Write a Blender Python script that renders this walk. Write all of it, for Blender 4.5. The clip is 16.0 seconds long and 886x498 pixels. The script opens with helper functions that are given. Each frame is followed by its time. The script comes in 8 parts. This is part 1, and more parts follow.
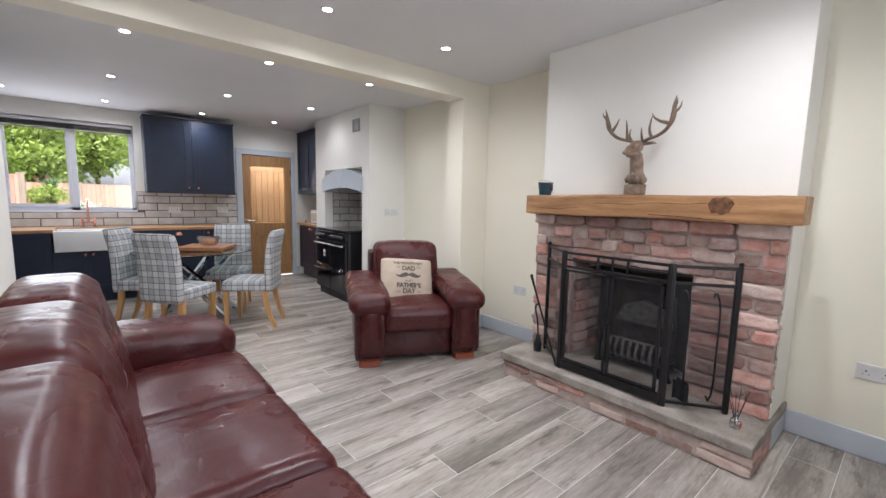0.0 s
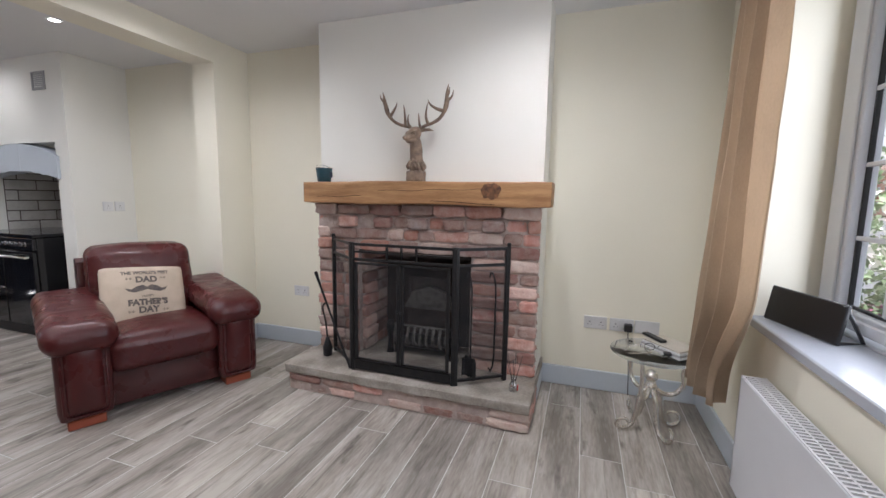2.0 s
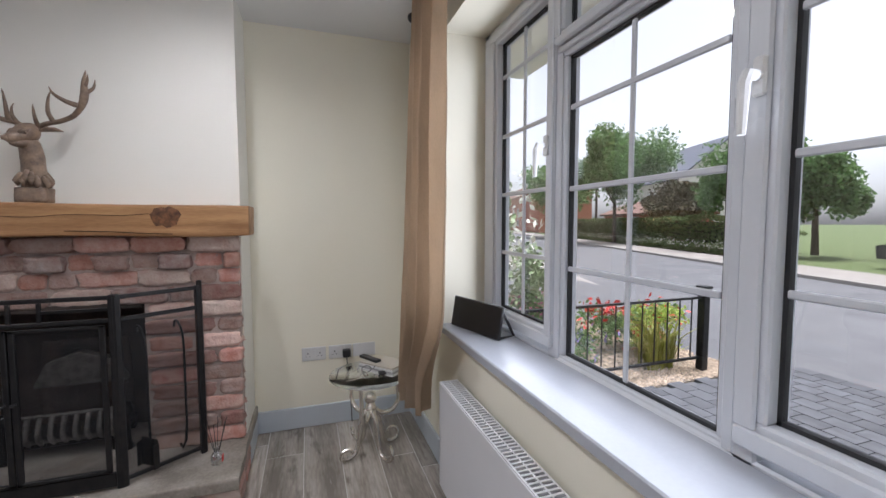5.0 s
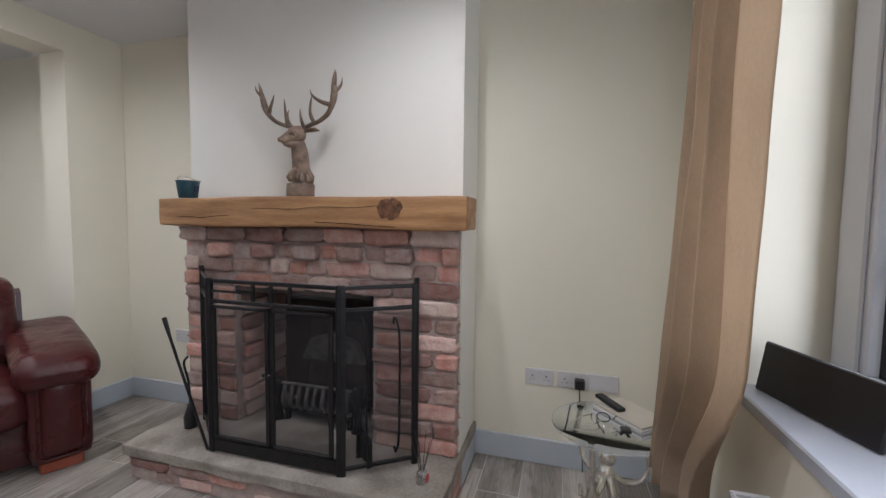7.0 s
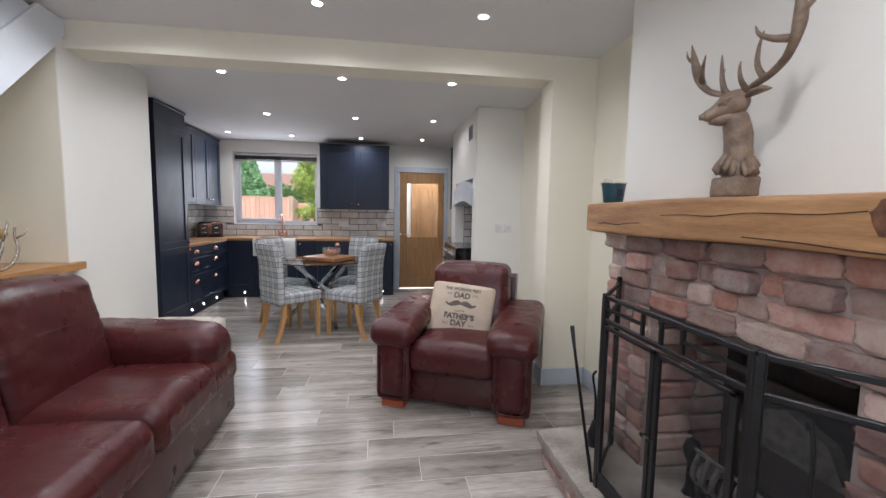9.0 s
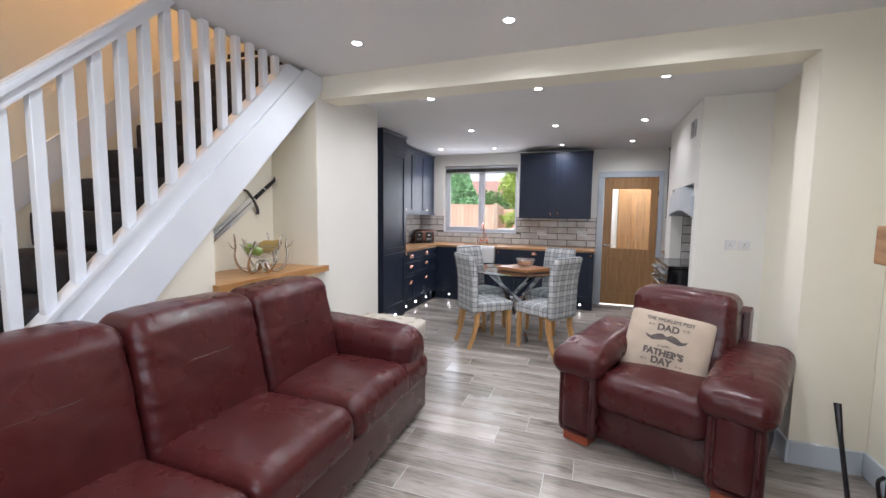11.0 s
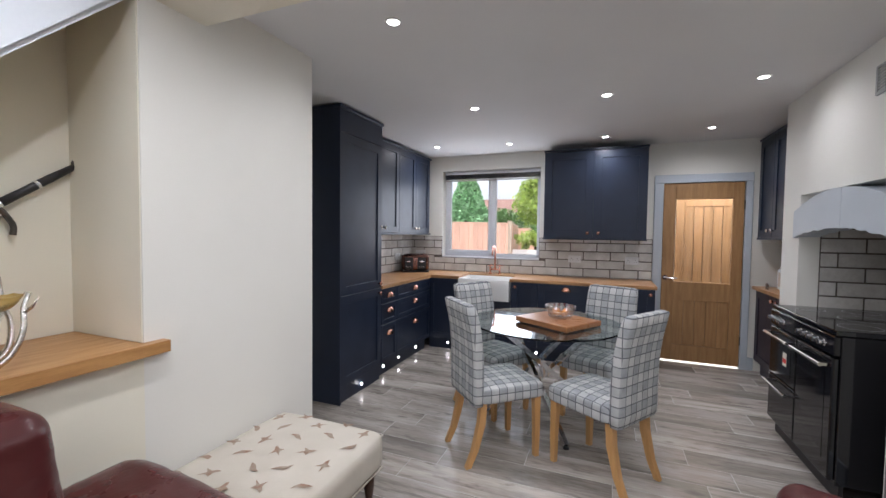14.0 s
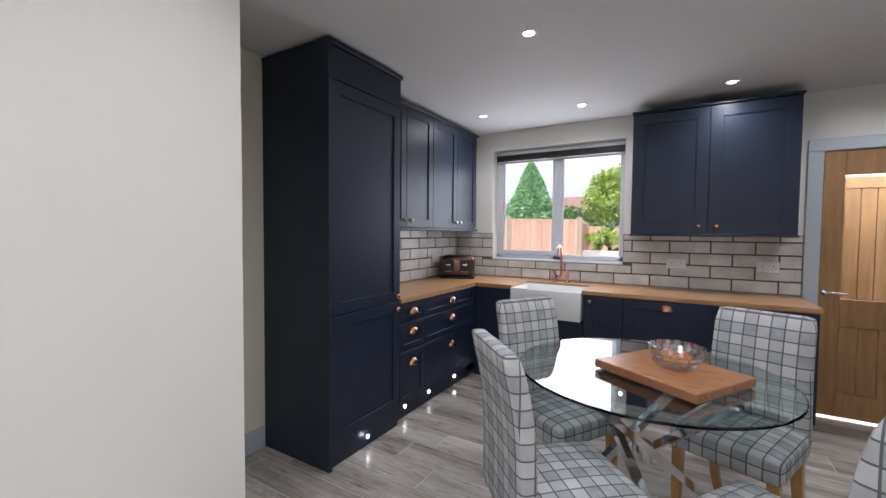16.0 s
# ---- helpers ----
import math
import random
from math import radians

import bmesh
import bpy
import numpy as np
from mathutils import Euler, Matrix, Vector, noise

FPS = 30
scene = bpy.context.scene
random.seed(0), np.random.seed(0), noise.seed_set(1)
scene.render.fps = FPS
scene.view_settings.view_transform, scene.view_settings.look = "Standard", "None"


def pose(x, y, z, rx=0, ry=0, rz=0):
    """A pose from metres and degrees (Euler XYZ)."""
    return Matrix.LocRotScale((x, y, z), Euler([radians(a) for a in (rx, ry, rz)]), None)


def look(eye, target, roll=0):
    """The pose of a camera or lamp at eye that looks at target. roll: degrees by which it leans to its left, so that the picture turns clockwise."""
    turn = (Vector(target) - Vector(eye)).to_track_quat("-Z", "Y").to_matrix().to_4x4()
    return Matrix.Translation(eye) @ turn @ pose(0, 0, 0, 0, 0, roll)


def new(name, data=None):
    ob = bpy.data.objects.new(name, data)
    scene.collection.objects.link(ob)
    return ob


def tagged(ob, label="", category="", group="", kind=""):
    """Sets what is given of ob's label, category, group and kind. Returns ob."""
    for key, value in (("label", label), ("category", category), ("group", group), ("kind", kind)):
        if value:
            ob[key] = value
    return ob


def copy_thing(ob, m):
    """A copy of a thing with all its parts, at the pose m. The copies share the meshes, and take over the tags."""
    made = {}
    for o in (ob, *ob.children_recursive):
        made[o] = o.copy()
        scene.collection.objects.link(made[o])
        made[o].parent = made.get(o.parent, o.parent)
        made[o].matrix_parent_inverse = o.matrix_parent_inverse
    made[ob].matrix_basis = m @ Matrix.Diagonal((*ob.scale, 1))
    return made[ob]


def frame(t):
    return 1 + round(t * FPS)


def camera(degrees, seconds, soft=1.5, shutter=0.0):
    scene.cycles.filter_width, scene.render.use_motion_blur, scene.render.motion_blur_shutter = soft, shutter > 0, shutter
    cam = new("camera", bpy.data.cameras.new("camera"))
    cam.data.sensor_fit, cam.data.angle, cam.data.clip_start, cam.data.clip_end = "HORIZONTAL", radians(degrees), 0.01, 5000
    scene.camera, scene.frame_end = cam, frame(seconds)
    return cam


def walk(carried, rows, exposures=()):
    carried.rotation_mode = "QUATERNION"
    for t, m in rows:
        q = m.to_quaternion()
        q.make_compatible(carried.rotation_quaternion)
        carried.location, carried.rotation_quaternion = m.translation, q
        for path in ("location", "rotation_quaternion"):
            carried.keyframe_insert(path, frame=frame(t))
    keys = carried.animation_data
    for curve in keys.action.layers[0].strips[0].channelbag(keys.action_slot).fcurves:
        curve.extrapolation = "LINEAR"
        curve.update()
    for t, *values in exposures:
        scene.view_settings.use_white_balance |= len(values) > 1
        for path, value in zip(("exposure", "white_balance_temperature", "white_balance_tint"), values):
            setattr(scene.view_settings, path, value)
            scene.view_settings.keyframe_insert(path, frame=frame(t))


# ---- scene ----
cam = camera(94.8, 16.0)
PATH = [
    (0, (0.443, 0.526, 1.333), (1.728, 2.04, 1.097), 1.2),
    (0.5, (0.453, 0.593, 1.302), (1.909, 1.945, 1.073), 1.3),
    (1, (0.475, 0.659, 1.29), (2.105, 1.795, 1.058), 1.4),
    (1.5, (0.561, 0.705, 1.289), (2.332, 1.602, 1.043), 1.2),
    (2, (0.651, 0.729, 1.288), (2.529, 1.371, 1.044), 0.9),
    (2.5, (0.704, 0.718, 1.293), (2.655, 1.082, 1.049), 0.8),
    (3, (0.738, 0.696, 1.307), (2.724, 0.734, 1.069), 0.5),
    (3.5, (0.779, 0.683, 1.338), (2.732, 0.326, 1.091), 0.5),
    (3.7, (0.795, 0.669, 1.361), (2.718, 0.187, 1.097), 0.2),
    (5.8, (0.941, 0.574, 1.281), (2.833, -0.065, 1.172), 0.1),
    (6, (1.014, 0.543, 1.308), (2.948, 0.049, 1.171), 0.1),
    (6.5, (1.152, 0.513, 1.296), (3.148, 0.496, 1.171), 0.7),
    (7, (1.358, 0.53, 1.278), (3.277, 1.079, 1.151), 0.7),
    (7.5, (1.547, 0.514, 1.273), (3.198, 1.634, 1.133), 1.1),
    (8, (1.689, 0.542, 1.271), (2.94, 2.095, 1.125), 1.4),
    (8.5, (1.863, 0.572, 1.31), (2.623, 2.415, 1.141), 1.0),
    (9, (1.967, 0.566, 1.333), (2.255, 2.537, 1.154), 0.9),
    (9.5, (2.045, 0.54, 1.344), (1.933, 2.528, 1.159), 0.8),
    (10, (2.087, 0.508, 1.364), (1.684, 2.458, 1.173), 0.8),
    (10.2, (2.101, 0.513, 1.372), (1.61, 2.442, 1.183), 0.7),
    (12.3, (1.935, 1.373, 1.454), (1.19, 3.223, 1.308), 0.7),
    (12.5, (1.905, 1.496, 1.454), (1.158, 3.346, 1.32), 0.7),
    (13.5, (1.702, 2.116, 1.426), (0.952, 3.968, 1.333), 0.7),
    (14, (1.654, 2.42, 1.419), (0.91, 4.275, 1.339), 0.7),
    (14.5, (1.549, 2.67, 1.413), (0.815, 4.528, 1.335), 0.8),
    (15, (1.442, 2.913, 1.391), (0.684, 4.762, 1.317), 0.5),
    (16, (1.375, 3.524, 1.37), (0.35, 5.239, 1.29), 0.5),
]
EXPO = [(0.0, 0.0), (1.5, -0.1), (3.5, -0.5), (6.0, -0.58), (7.0, -0.64), (8.0, -0.45), (9.0, -0.28), (10.0, 0.0), (12.5, -0.12), (13.5, -0.2), (16.0, -0.28)]
walk(cam, [(t, look(eye, target, roll)) for t, eye, target, roll in PATH],
     exposures=[(t, e + 0.95, 5950, 14) for t, e in EXPO])

# ---- world, sun, lamps ----
world = bpy.data.worlds.new("world")
scene.world = world
world.use_nodes = True
wn = world.node_tree
sky = wn.nodes.new("ShaderNodeTexSky")
sky.sky_type = "NISHITA"
sky.sun_disc = False
sky.sun_elevation, sky.sun_rotation = radians(73), radians(190)
sky.air_density, sky.dust_density = 1.0, 3.0
soften = wn.nodes.new("ShaderNodeHueSaturation")
soften.inputs["Saturation"].default_value = 0.15
soften.inputs["Value"].default_value = 1.25
wn.links.new(sky.outputs[0], soften.inputs["Color"])
wn.links.new(soften.outputs[0], wn.nodes["Background"].inputs[0])
wn.nodes["Background"].inputs[1].default_value = 0.15

sun = new("sun", bpy.data.lights.new("sun", "SUN"))
sun.data.energy, sun.data.angle, sun.data.color = 4.8, radians(20), (1.0, 0.96, 0.9)
sun.matrix_world = look((-0.5, -2.84, 9.6), (0, 0, 0))


def area_lamp(name, eye, target, sx, sy, watts, color=(1, 1, 1)):
    ob = new(name, bpy.data.lights.new(name, "AREA"))
    ob.data.shape, ob.data.size, ob.data.size_y = "RECTANGLE", sx, sy
    ob.data.energy, ob.data.color = watts, color
    ob.matrix_world = look(eye, target)
    return ob


FRONT_DAY, BACK_DAY, SPOT_W, KITCHEN_W = 14, 7.5, 24, 15
area_lamp("front_window_daylight", (1.82, -0.225, 1.52), (1.82, 2.2, 1.52), 1.9, 1.3, FRONT_DAY, (0.95, 0.975, 1.0))
area_lamp("kitchen_window_daylight", (0.22, 7.64, 1.60), (0.22, 5.5, 1.60), 1.15, 0.9, BACK_DAY, (0.96, 0.98, 1.0))


# ---- materials ----
def link(nt, a, b):
    nt.links.new(a, b)


def mat(name, ca, cb=None, rough=0.6, metal=0.0, scale=6.0, fine=90.0, bump=0.15, stretch=(1, 1, 1), vary=0.0, island=False,
        coat=0.0, spec=0.5, ramp=None, rough_var=0.1, dist=0.002):
    m = bpy.data.materials.new(name)
    m.use_nodes = True
    nt = m.node_tree
    b = nt.nodes["Principled BSDF"]
    geo = nt.nodes.new("ShaderNodeNewGeometry")
    mp = nt.nodes.new("ShaderNodeMapping")
    mp.inputs["Scale"].default_value = stretch
    link(nt, geo.outputs["Position"], mp.inputs["Vector"])
    info = nt.nodes.new("ShaderNodeObjectInfo")
    rnd = geo.outputs["Random Per Island"] if island else info.outputs["Random"]
    vec = mp.outputs[0]
    if vary or ramp:
        sh = nt.nodes.new("ShaderNodeVectorMath")
        sh.operation = "MULTIPLY_ADD"
        link(nt, rnd, sh.inputs[0])
        sh.inputs[1].default_value = (37, 23, 11)
        link(nt, mp.outputs[0], sh.inputs[2])
        vec = sh.outputs[0]
    n1 = nt.nodes.new("ShaderNodeTexNoise")
    n1.inputs["Scale"].default_value, n1.inputs["Detail"].default_value = scale, 5
    n2 = nt.nodes.new("ShaderNodeTexNoise")
    n2.inputs["Scale"].default_value, n2.inputs["Detail"].default_value = fine, 4
    link(nt, vec, n1.inputs["Vector"]); link(nt, vec, n2.inputs["Vector"])
    cb = cb or tuple(c * 0.85 for c in ca)
    mix = nt.nodes.new("ShaderNodeMix")
    mix.data_type = "RGBA"
    mr = nt.nodes.new("ShaderNodeMapRange")
    mr.inputs[1].default_value, mr.inputs[2].default_value = 0.32, 0.68
    add = nt.nodes.new("ShaderNodeMath")
    add.operation = "MULTIPLY_ADD"
    link(nt, n2.outputs["Fac"], add.inputs[0]); add.inputs[1].default_value = 0.35
    link(nt, n1.outputs["Fac"], add.inputs[2])
    sub = nt.nodes.new("ShaderNodeMath")
    sub.operation = "SUBTRACT"
    link(nt, add.outputs[0], sub.inputs[0]); sub.inputs[1].default_value = 0.175
    link(nt, sub.outputs[0], mr.inputs[0])
    link(nt, mr.outputs[0], mix.inputs["Factor"])
    mix.inputs["A"].default_value, mix.inputs["B"].default_value = (*ca, 1), (*cb, 1)
    out = mix.outputs["Result"]
    if ramp:
        cr = nt.nodes.new("ShaderNodeValToRGB")
        cr.color_ramp.interpolation = "CONSTANT"
        while len(cr.color_ramp.elements) < len(ramp):
            cr.color_ramp.elements.new(0.5)
        for i, c in enumerate(ramp):
            cr.color_ramp.elements[i].position = i / len(ramp)
            cr.color_ramp.elements[i].color = (*c, 1)
        link(nt, rnd, cr.inputs[0])
        mm = nt.nodes.new("ShaderNodeMix")
        mm.data_type = "RGBA"
        mm.inputs["Factor"].default_value = 0.62
        link(nt, out, mm.inputs["A"]); link(nt, cr.outputs[0], mm.inputs["B"])
        out = mm.outputs["Result"]
    if vary:
        hs = nt.nodes.new("ShaderNodeHueSaturation")
        vr = nt.nodes.new("ShaderNodeMapRange")
        vr.inputs[3].default_value, vr.inputs[4].default_value = 1 - vary, 1 + vary
        link(nt, rnd, vr.inputs[0]); link(nt, vr.outputs[0], hs.inputs["Value"])
        link(nt, out, hs.inputs["Color"])
        out = hs.outputs[0]
    link(nt, out, b.inputs["Base Color"])
    rr = nt.nodes.new("ShaderNodeMapRange")
    rr.inputs[3].default_value, rr.inputs[4].default_value = max(rough - rough_var, 0.02), min(rough + rough_var, 1)
    link(nt, n1.outputs["Fac"], rr.inputs[0]); link(nt, rr.outputs[0], b.inputs["Roughness"])
    b.inputs["Metallic"].default_value = metal
    b.inputs["Specular IOR Level"].default_value = spec
    b.inputs["Coat Weight"].default_value = coat
    b.inputs["Coat Roughness"].default_value = 0.15
    if bump:
        bp = nt.nodes.new("ShaderNodeBump")
        bp.inputs["Strength"].default_value, bp.inputs["Distance"].default_value = bump, dist
        link(nt, add.outputs[0], bp.inputs["Height"]); link(nt, bp.outputs[0], b.inputs["Normal"])
    return m


def glow(name, color, strength):
    m = bpy.data.materials.new(name)
    m.use_nodes = True
    b = m.node_tree.nodes["Principled BSDF"]
    b.inputs["Base Color"].default_value = (*color, 1)
    b.inputs["Emission Color"].default_value = (*color, 1)
    b.inputs["Emission Strength"].default_value = strength
    return m


def glass(name, color=(1, 1, 1), rough=0.0, ior=1.45):
    m = bpy.data.materials.new(name)
    m.use_nodes = True
    b = m.node_tree.nodes["Principled BSDF"]
    b.inputs["Base Color"].default_value = (*color, 1)
    b.inputs["Transmission Weight"].default_value = 1.0
    b.inputs["Roughness"].default_value = rough
    b.inputs["IOR"].default_value = ior
    return m


WALL = mat("cream_wall_paint", (0.81, 0.775, 0.655), (0.78, 0.745, 0.625), 0.75, scale=1.5, fine=160, bump=0.08)
WHITE = mat("white_wall_paint", (0.79, 0.778, 0.725), (0.76, 0.748, 0.695), 0.7, scale=1.5, fine=160, bump=0.08)
CEIL = mat("ceiling_paint", (0.74, 0.74, 0.74), (0.71, 0.71, 0.71), 0.85, scale=1.2, fine=140, bump=0.06)
SKIRT = mat("blue_grey_satin_paint", (0.52, 0.565, 0.615), (0.49, 0.535, 0.585), 0.4, scale=3, bump=0.05)
STAIRP = mat("pale_blue_gloss_paint", (0.75, 0.785, 0.83), (0.71, 0.745, 0.79), 0.32, scale=4, bump=0.06)
GROUT = mat("floor_grout", (0.50, 0.48, 0.45), (0.40, 0.385, 0.36), 0.85, scale=9)
PLANK = mat("wood_look_porcelain", (0.45, 0.41, 0.37), (0.205, 0.18, 0.157), 0.24, scale=1.9, fine=24, stretch=(0.55, 3.6, 3.6),
            vary=0.22, bump=0.2, rough_var=0.07)


def knotty(m, dark):
    nt = m.node_tree
    b = nt.nodes["Principled BSDF"]
    base = b.inputs["Base Color"].links[0].from_socket
    geo, info = nt.nodes.new("ShaderNodeNewGeometry"), nt.nodes.new("ShaderNodeObjectInfo")
    sh = nt.nodes.new("ShaderNodeVectorMath"); sh.operation = "MULTIPLY_ADD"; sh.inputs[1].default_value = (17, 29, 5)
    link(nt, info.outputs["Random"], sh.inputs[0]); link(nt, geo.outputs["Position"], sh.inputs[2])
    prev = base
    for st, sc, lo, hi, amt in (((1.6, 5.0, 1), 3.2, 0.60, 0.74, 0.75), ((0.35, 9.0, 1), 5.0, 0.58, 0.72, 0.5)):
        mp = nt.nodes.new("ShaderNodeMapping"); mp.inputs["Scale"].default_value = st
        n = nt.nodes.new("ShaderNodeTexNoise"); n.inputs["Scale"].default_value, n.inputs["Detail"].default_value = sc, 3
        mr = nt.nodes.new("ShaderNodeMapRange"); mr.inputs[1].default_value, mr.inputs[2].default_value, mr.inputs[4].default_value = lo, hi, amt
        mx = nt.nodes.new("ShaderNodeMix"); mx.data_type = "RGBA"; mx.inputs["B"].default_value = (*dark, 1)
        link(nt, sh.outputs[0], mp.inputs[0]); link(nt, mp.outputs[0], n.inputs["Vector"]); link(nt, n.outputs["Fac"], mr.inputs[0])
        link(nt, mr.outputs[0], mx.inputs["Factor"]); link(nt, prev, mx.inputs["A"])
        prev = mx.outputs["Result"]
    link(nt, prev, b.inputs["Base Color"])


knotty(PLANK, (0.105, 0.09, 0.08))
NAVY = mat("navy_cabinet_paint", (0.012, 0.020, 0.042), (0.010, 0.016, 0.034), 0.40, scale=5, bump=0.05, spec=0.45)
PLUM = mat("aubergine_cabinet_paint", (0.022, 0.016, 0.030), (0.018, 0.013, 0.025), 0.4, scale=5, bump=0.05)
OAKTOP = mat("oiled_oak_worktop", (0.48, 0.27, 0.12), (0.33, 0.17, 0.07), 0.35, scale=5, fine=40, stretch=(1, 8, 8), bump=0.1)
OAK = mat("oak_door", (0.42, 0.235, 0.10), (0.31, 0.165, 0.065), 0.42, scale=4, fine=45, stretch=(9, 9, 0.8), bump=0.12, vary=0.06)
BEAM = mat("oak_beam", (0.42, 0.235, 0.105), (0.24, 0.115, 0.045), 0.5, scale=3.2, fine=30, stretch=(10, 0.9, 9), bump=0.45, dist=0.004)
KNOT = mat("dark_oak_knot", (0.055, 0.022, 0.011), (0.20, 0.09, 0.038), 0.5, scale=30, bump=0.4)
BLACKGAP = mat("dark_timber_crack", (0.03, 0.012, 0.006), None, 0.9)
LEDGE = mat("oak_ledge", (0.50, 0.27, 0.10), (0.38, 0.19, 0.065), 0.35, scale=5, fine=40, stretch=(8, 1, 8), bump=0.1)
LEATHER = mat("burgundy_leather", (0.070, 0.0138, 0.0138), (0.055, 0.0110, 0.0112), 0.28, scale=7, fine=60, bump=0.16, coat=0.0, rough_var=0.05, dist=0.002, spec=0.32)


def creased(m, scale, strength, dist):
    """Adds ridged creases over a material's own bump."""
    nt = m.node_tree
    b = nt.nodes["Principled BSDF"]
    own = b.inputs["Normal"].links[0].from_socket
    geo = nt.nodes.new("ShaderNodeNewGeometry")
    h = None
    for s, w in ((scale, 1.0), (scale * 2.7, 0.4)):
        mp = nt.nodes.new("ShaderNodeMapping")
        mp.inputs["Scale"].default_value = (1.0, 0.55, 1.2)
        n = nt.nodes.new("ShaderNodeTexNoise")
        n.inputs["Scale"].default_value, n.inputs["Detail"].default_value, n.inputs["Distortion"].default_value = s, 2, 0.9
        link(nt, geo.outputs["Position"], mp.inputs[0]); link(nt, mp.outputs[0], n.inputs["Vector"])
        a = nt.nodes.new("ShaderNodeMath"); a.operation = "SUBTRACT"; a.inputs[1].default_value = 0.5
        c = nt.nodes.new("ShaderNodeMath"); c.operation = "ABSOLUTE"
        e = nt.nodes.new("ShaderNodeMath"); e.operation = "POWER"; e.inputs[1].default_value = 0.5
        f = nt.nodes.new("ShaderNodeMath"); f.operation = "MULTIPLY_ADD"; f.inputs[1].default_value = w
        link(nt, n.outputs["Fac"], a.inputs[0]); link(nt, a.outputs[0], c.inputs[0]); link(nt, c.outputs[0], e.inputs[0]); link(nt, e.outputs[0], f.inputs[0])
        if h:
            link(nt, h, f.inputs[2])
        else:
            f.inputs[2].default_value = 0
        h = f.outputs[0]
    bp = nt.nodes.new("ShaderNodeBump")
    bp.inputs["Strength"].default_value, bp.inputs["Distance"].default_value = strength, dist
    link(nt, h, bp.inputs["Height"]); link(nt, own, bp.inputs["Normal"]); link(nt, bp.outputs[0], b.inputs["Normal"])


creased(LEATHER, 8.0, 0.17, 0.008)
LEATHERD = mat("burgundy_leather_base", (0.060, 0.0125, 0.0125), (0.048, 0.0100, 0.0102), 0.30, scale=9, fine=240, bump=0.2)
MAHOG = mat("red_mahogany_foot", (0.33, 0.075, 0.035), (0.24, 0.05, 0.02), 0.35, scale=10)
BRICK = mat("old_reclaimed_brick", (0.38, 0.17, 0.13), (0.62, 0.50, 0.44), 0.88, scale=17, fine=80, bump=1.0, vary=0.34, dist=0.010,
            ramp=[(0.331, 0.171, 0.143), (0.474, 0.338, 0.298), (0.274, 0.194, 0.166), (0.418, 0.19, 0.138), (0.521, 0.433, 0.377), (0.146, 0.126, 0.122), (0.407, 0.231, 0.191), (0.522, 0.378, 0.33), (0.364, 0.164, 0.136)])
MORTAR = mat("lime_mortar", (0.47, 0.385, 0.345), (0.34, 0.27, 0.24), 0.95, scale=20, fine=150, bump=0.8, dist=0.005)
STONE = mat("stone_hearth_slab", (0.36, 0.325, 0.285), (0.19, 0.165, 0.14), 0.85, scale=5, fine=70, bump=0.6, dist=0.005)
SOOT = mat("sooty_fireback", (0.03, 0.027, 0.026), (0.08, 0.06, 0.052), 0.9, scale=7, bump=0.5)
IRON = mat("black_wrought_iron", (0.018, 0.018, 0.020), (0.028, 0.027, 0.027), 0.45, metal=0.6, scale=30, bump=0.2)
CASTG = mat("grey_cast_grate", (0.17, 0.16, 0.15), (0.09, 0.085, 0.08), 0.6, metal=0.4, scale=30, bump=0.3)
CHROME = mat("chrome", (0.80, 0.80, 0.82), (0.74, 0.74, 0.76), 0.10, metal=1.0, bump=0, rough_var=0.04)
SILVER = mat("hammered_silver", (0.80, 0.77, 0.72), (0.64, 0.61, 0.56), 0.2, metal=1.0, scale=60, bump=0.8, dist=0.004)
DARKCOP = mat("smoked_dark_copper", (0.22, 0.11, 0.085), (0.10, 0.055, 0.045), 0.25, metal=0.9, scale=8, bump=0)
COPPER = mat("rose_copper", (0.80, 0.42, 0.32), (0.70, 0.35, 0.26), 0.2, metal=1.0, bump=0, rough_var=0.05)
TILE = mat("stone_effect_wall_tile", (0.66, 0.645, 0.61), (0.50, 0.48, 0.45), 0.22, scale=7, fine=60, bump=0.12, vary=0.10)
TGROUT = mat("dark_tile_grout", (0.135, 0.115, 0.10), (0.10, 0.085, 0.075), 0.9, scale=30)
UPVC = mat("white_upvc", (0.62, 0.64, 0.68), (0.59, 0.61, 0.65), 0.3, scale=3, bump=0.02)
GASKET = mat("black_rubber_gasket", (0.02, 0.02, 0.022), None, 0.6)
SILLM = mat("white_gloss_sill", (0.45, 0.47, 0.515), (0.415, 0.435, 0.48), 0.22, scale=3, bump=0.03)
RADW = mat("radiator_enamel", (0.62, 0.625, 0.65), (0.59, 0.595, 0.62), 0.35, scale=3, bump=0.03)
PLASTIC = mat("white_plastic", (0.72, 0.72, 0.72), None, 0.35, bump=0.02)
SOCKW = mat("socket_white", (0.66, 0.66, 0.66), None, 0.4, bump=0.02)
GREYPL = mat("grey_plastic", (0.40, 0.40, 0.40), None, 0.45, bump=0.02)
BLACKPL = mat("black_plastic", (0.015, 0.015, 0.017), None, 0.4, bump=0.05)
BGLASS = mat("black_glass_enamel", (0.008, 0.008, 0.010), None, 0.08, bump=0, rough_var=0.03)
CERAM = mat("white_fireclay", (0.80, 0.80, 0.79), (0.77, 0.77, 0.76), 0.12, bump=0.02)
CURTAIN = mat("beige_linen_curtain", (0.58, 0.455, 0.325), (0.47, 0.365, 0.26), 0.85, scale=9, fine=200, stretch=(1, 1, 0.35), bump=0.7)
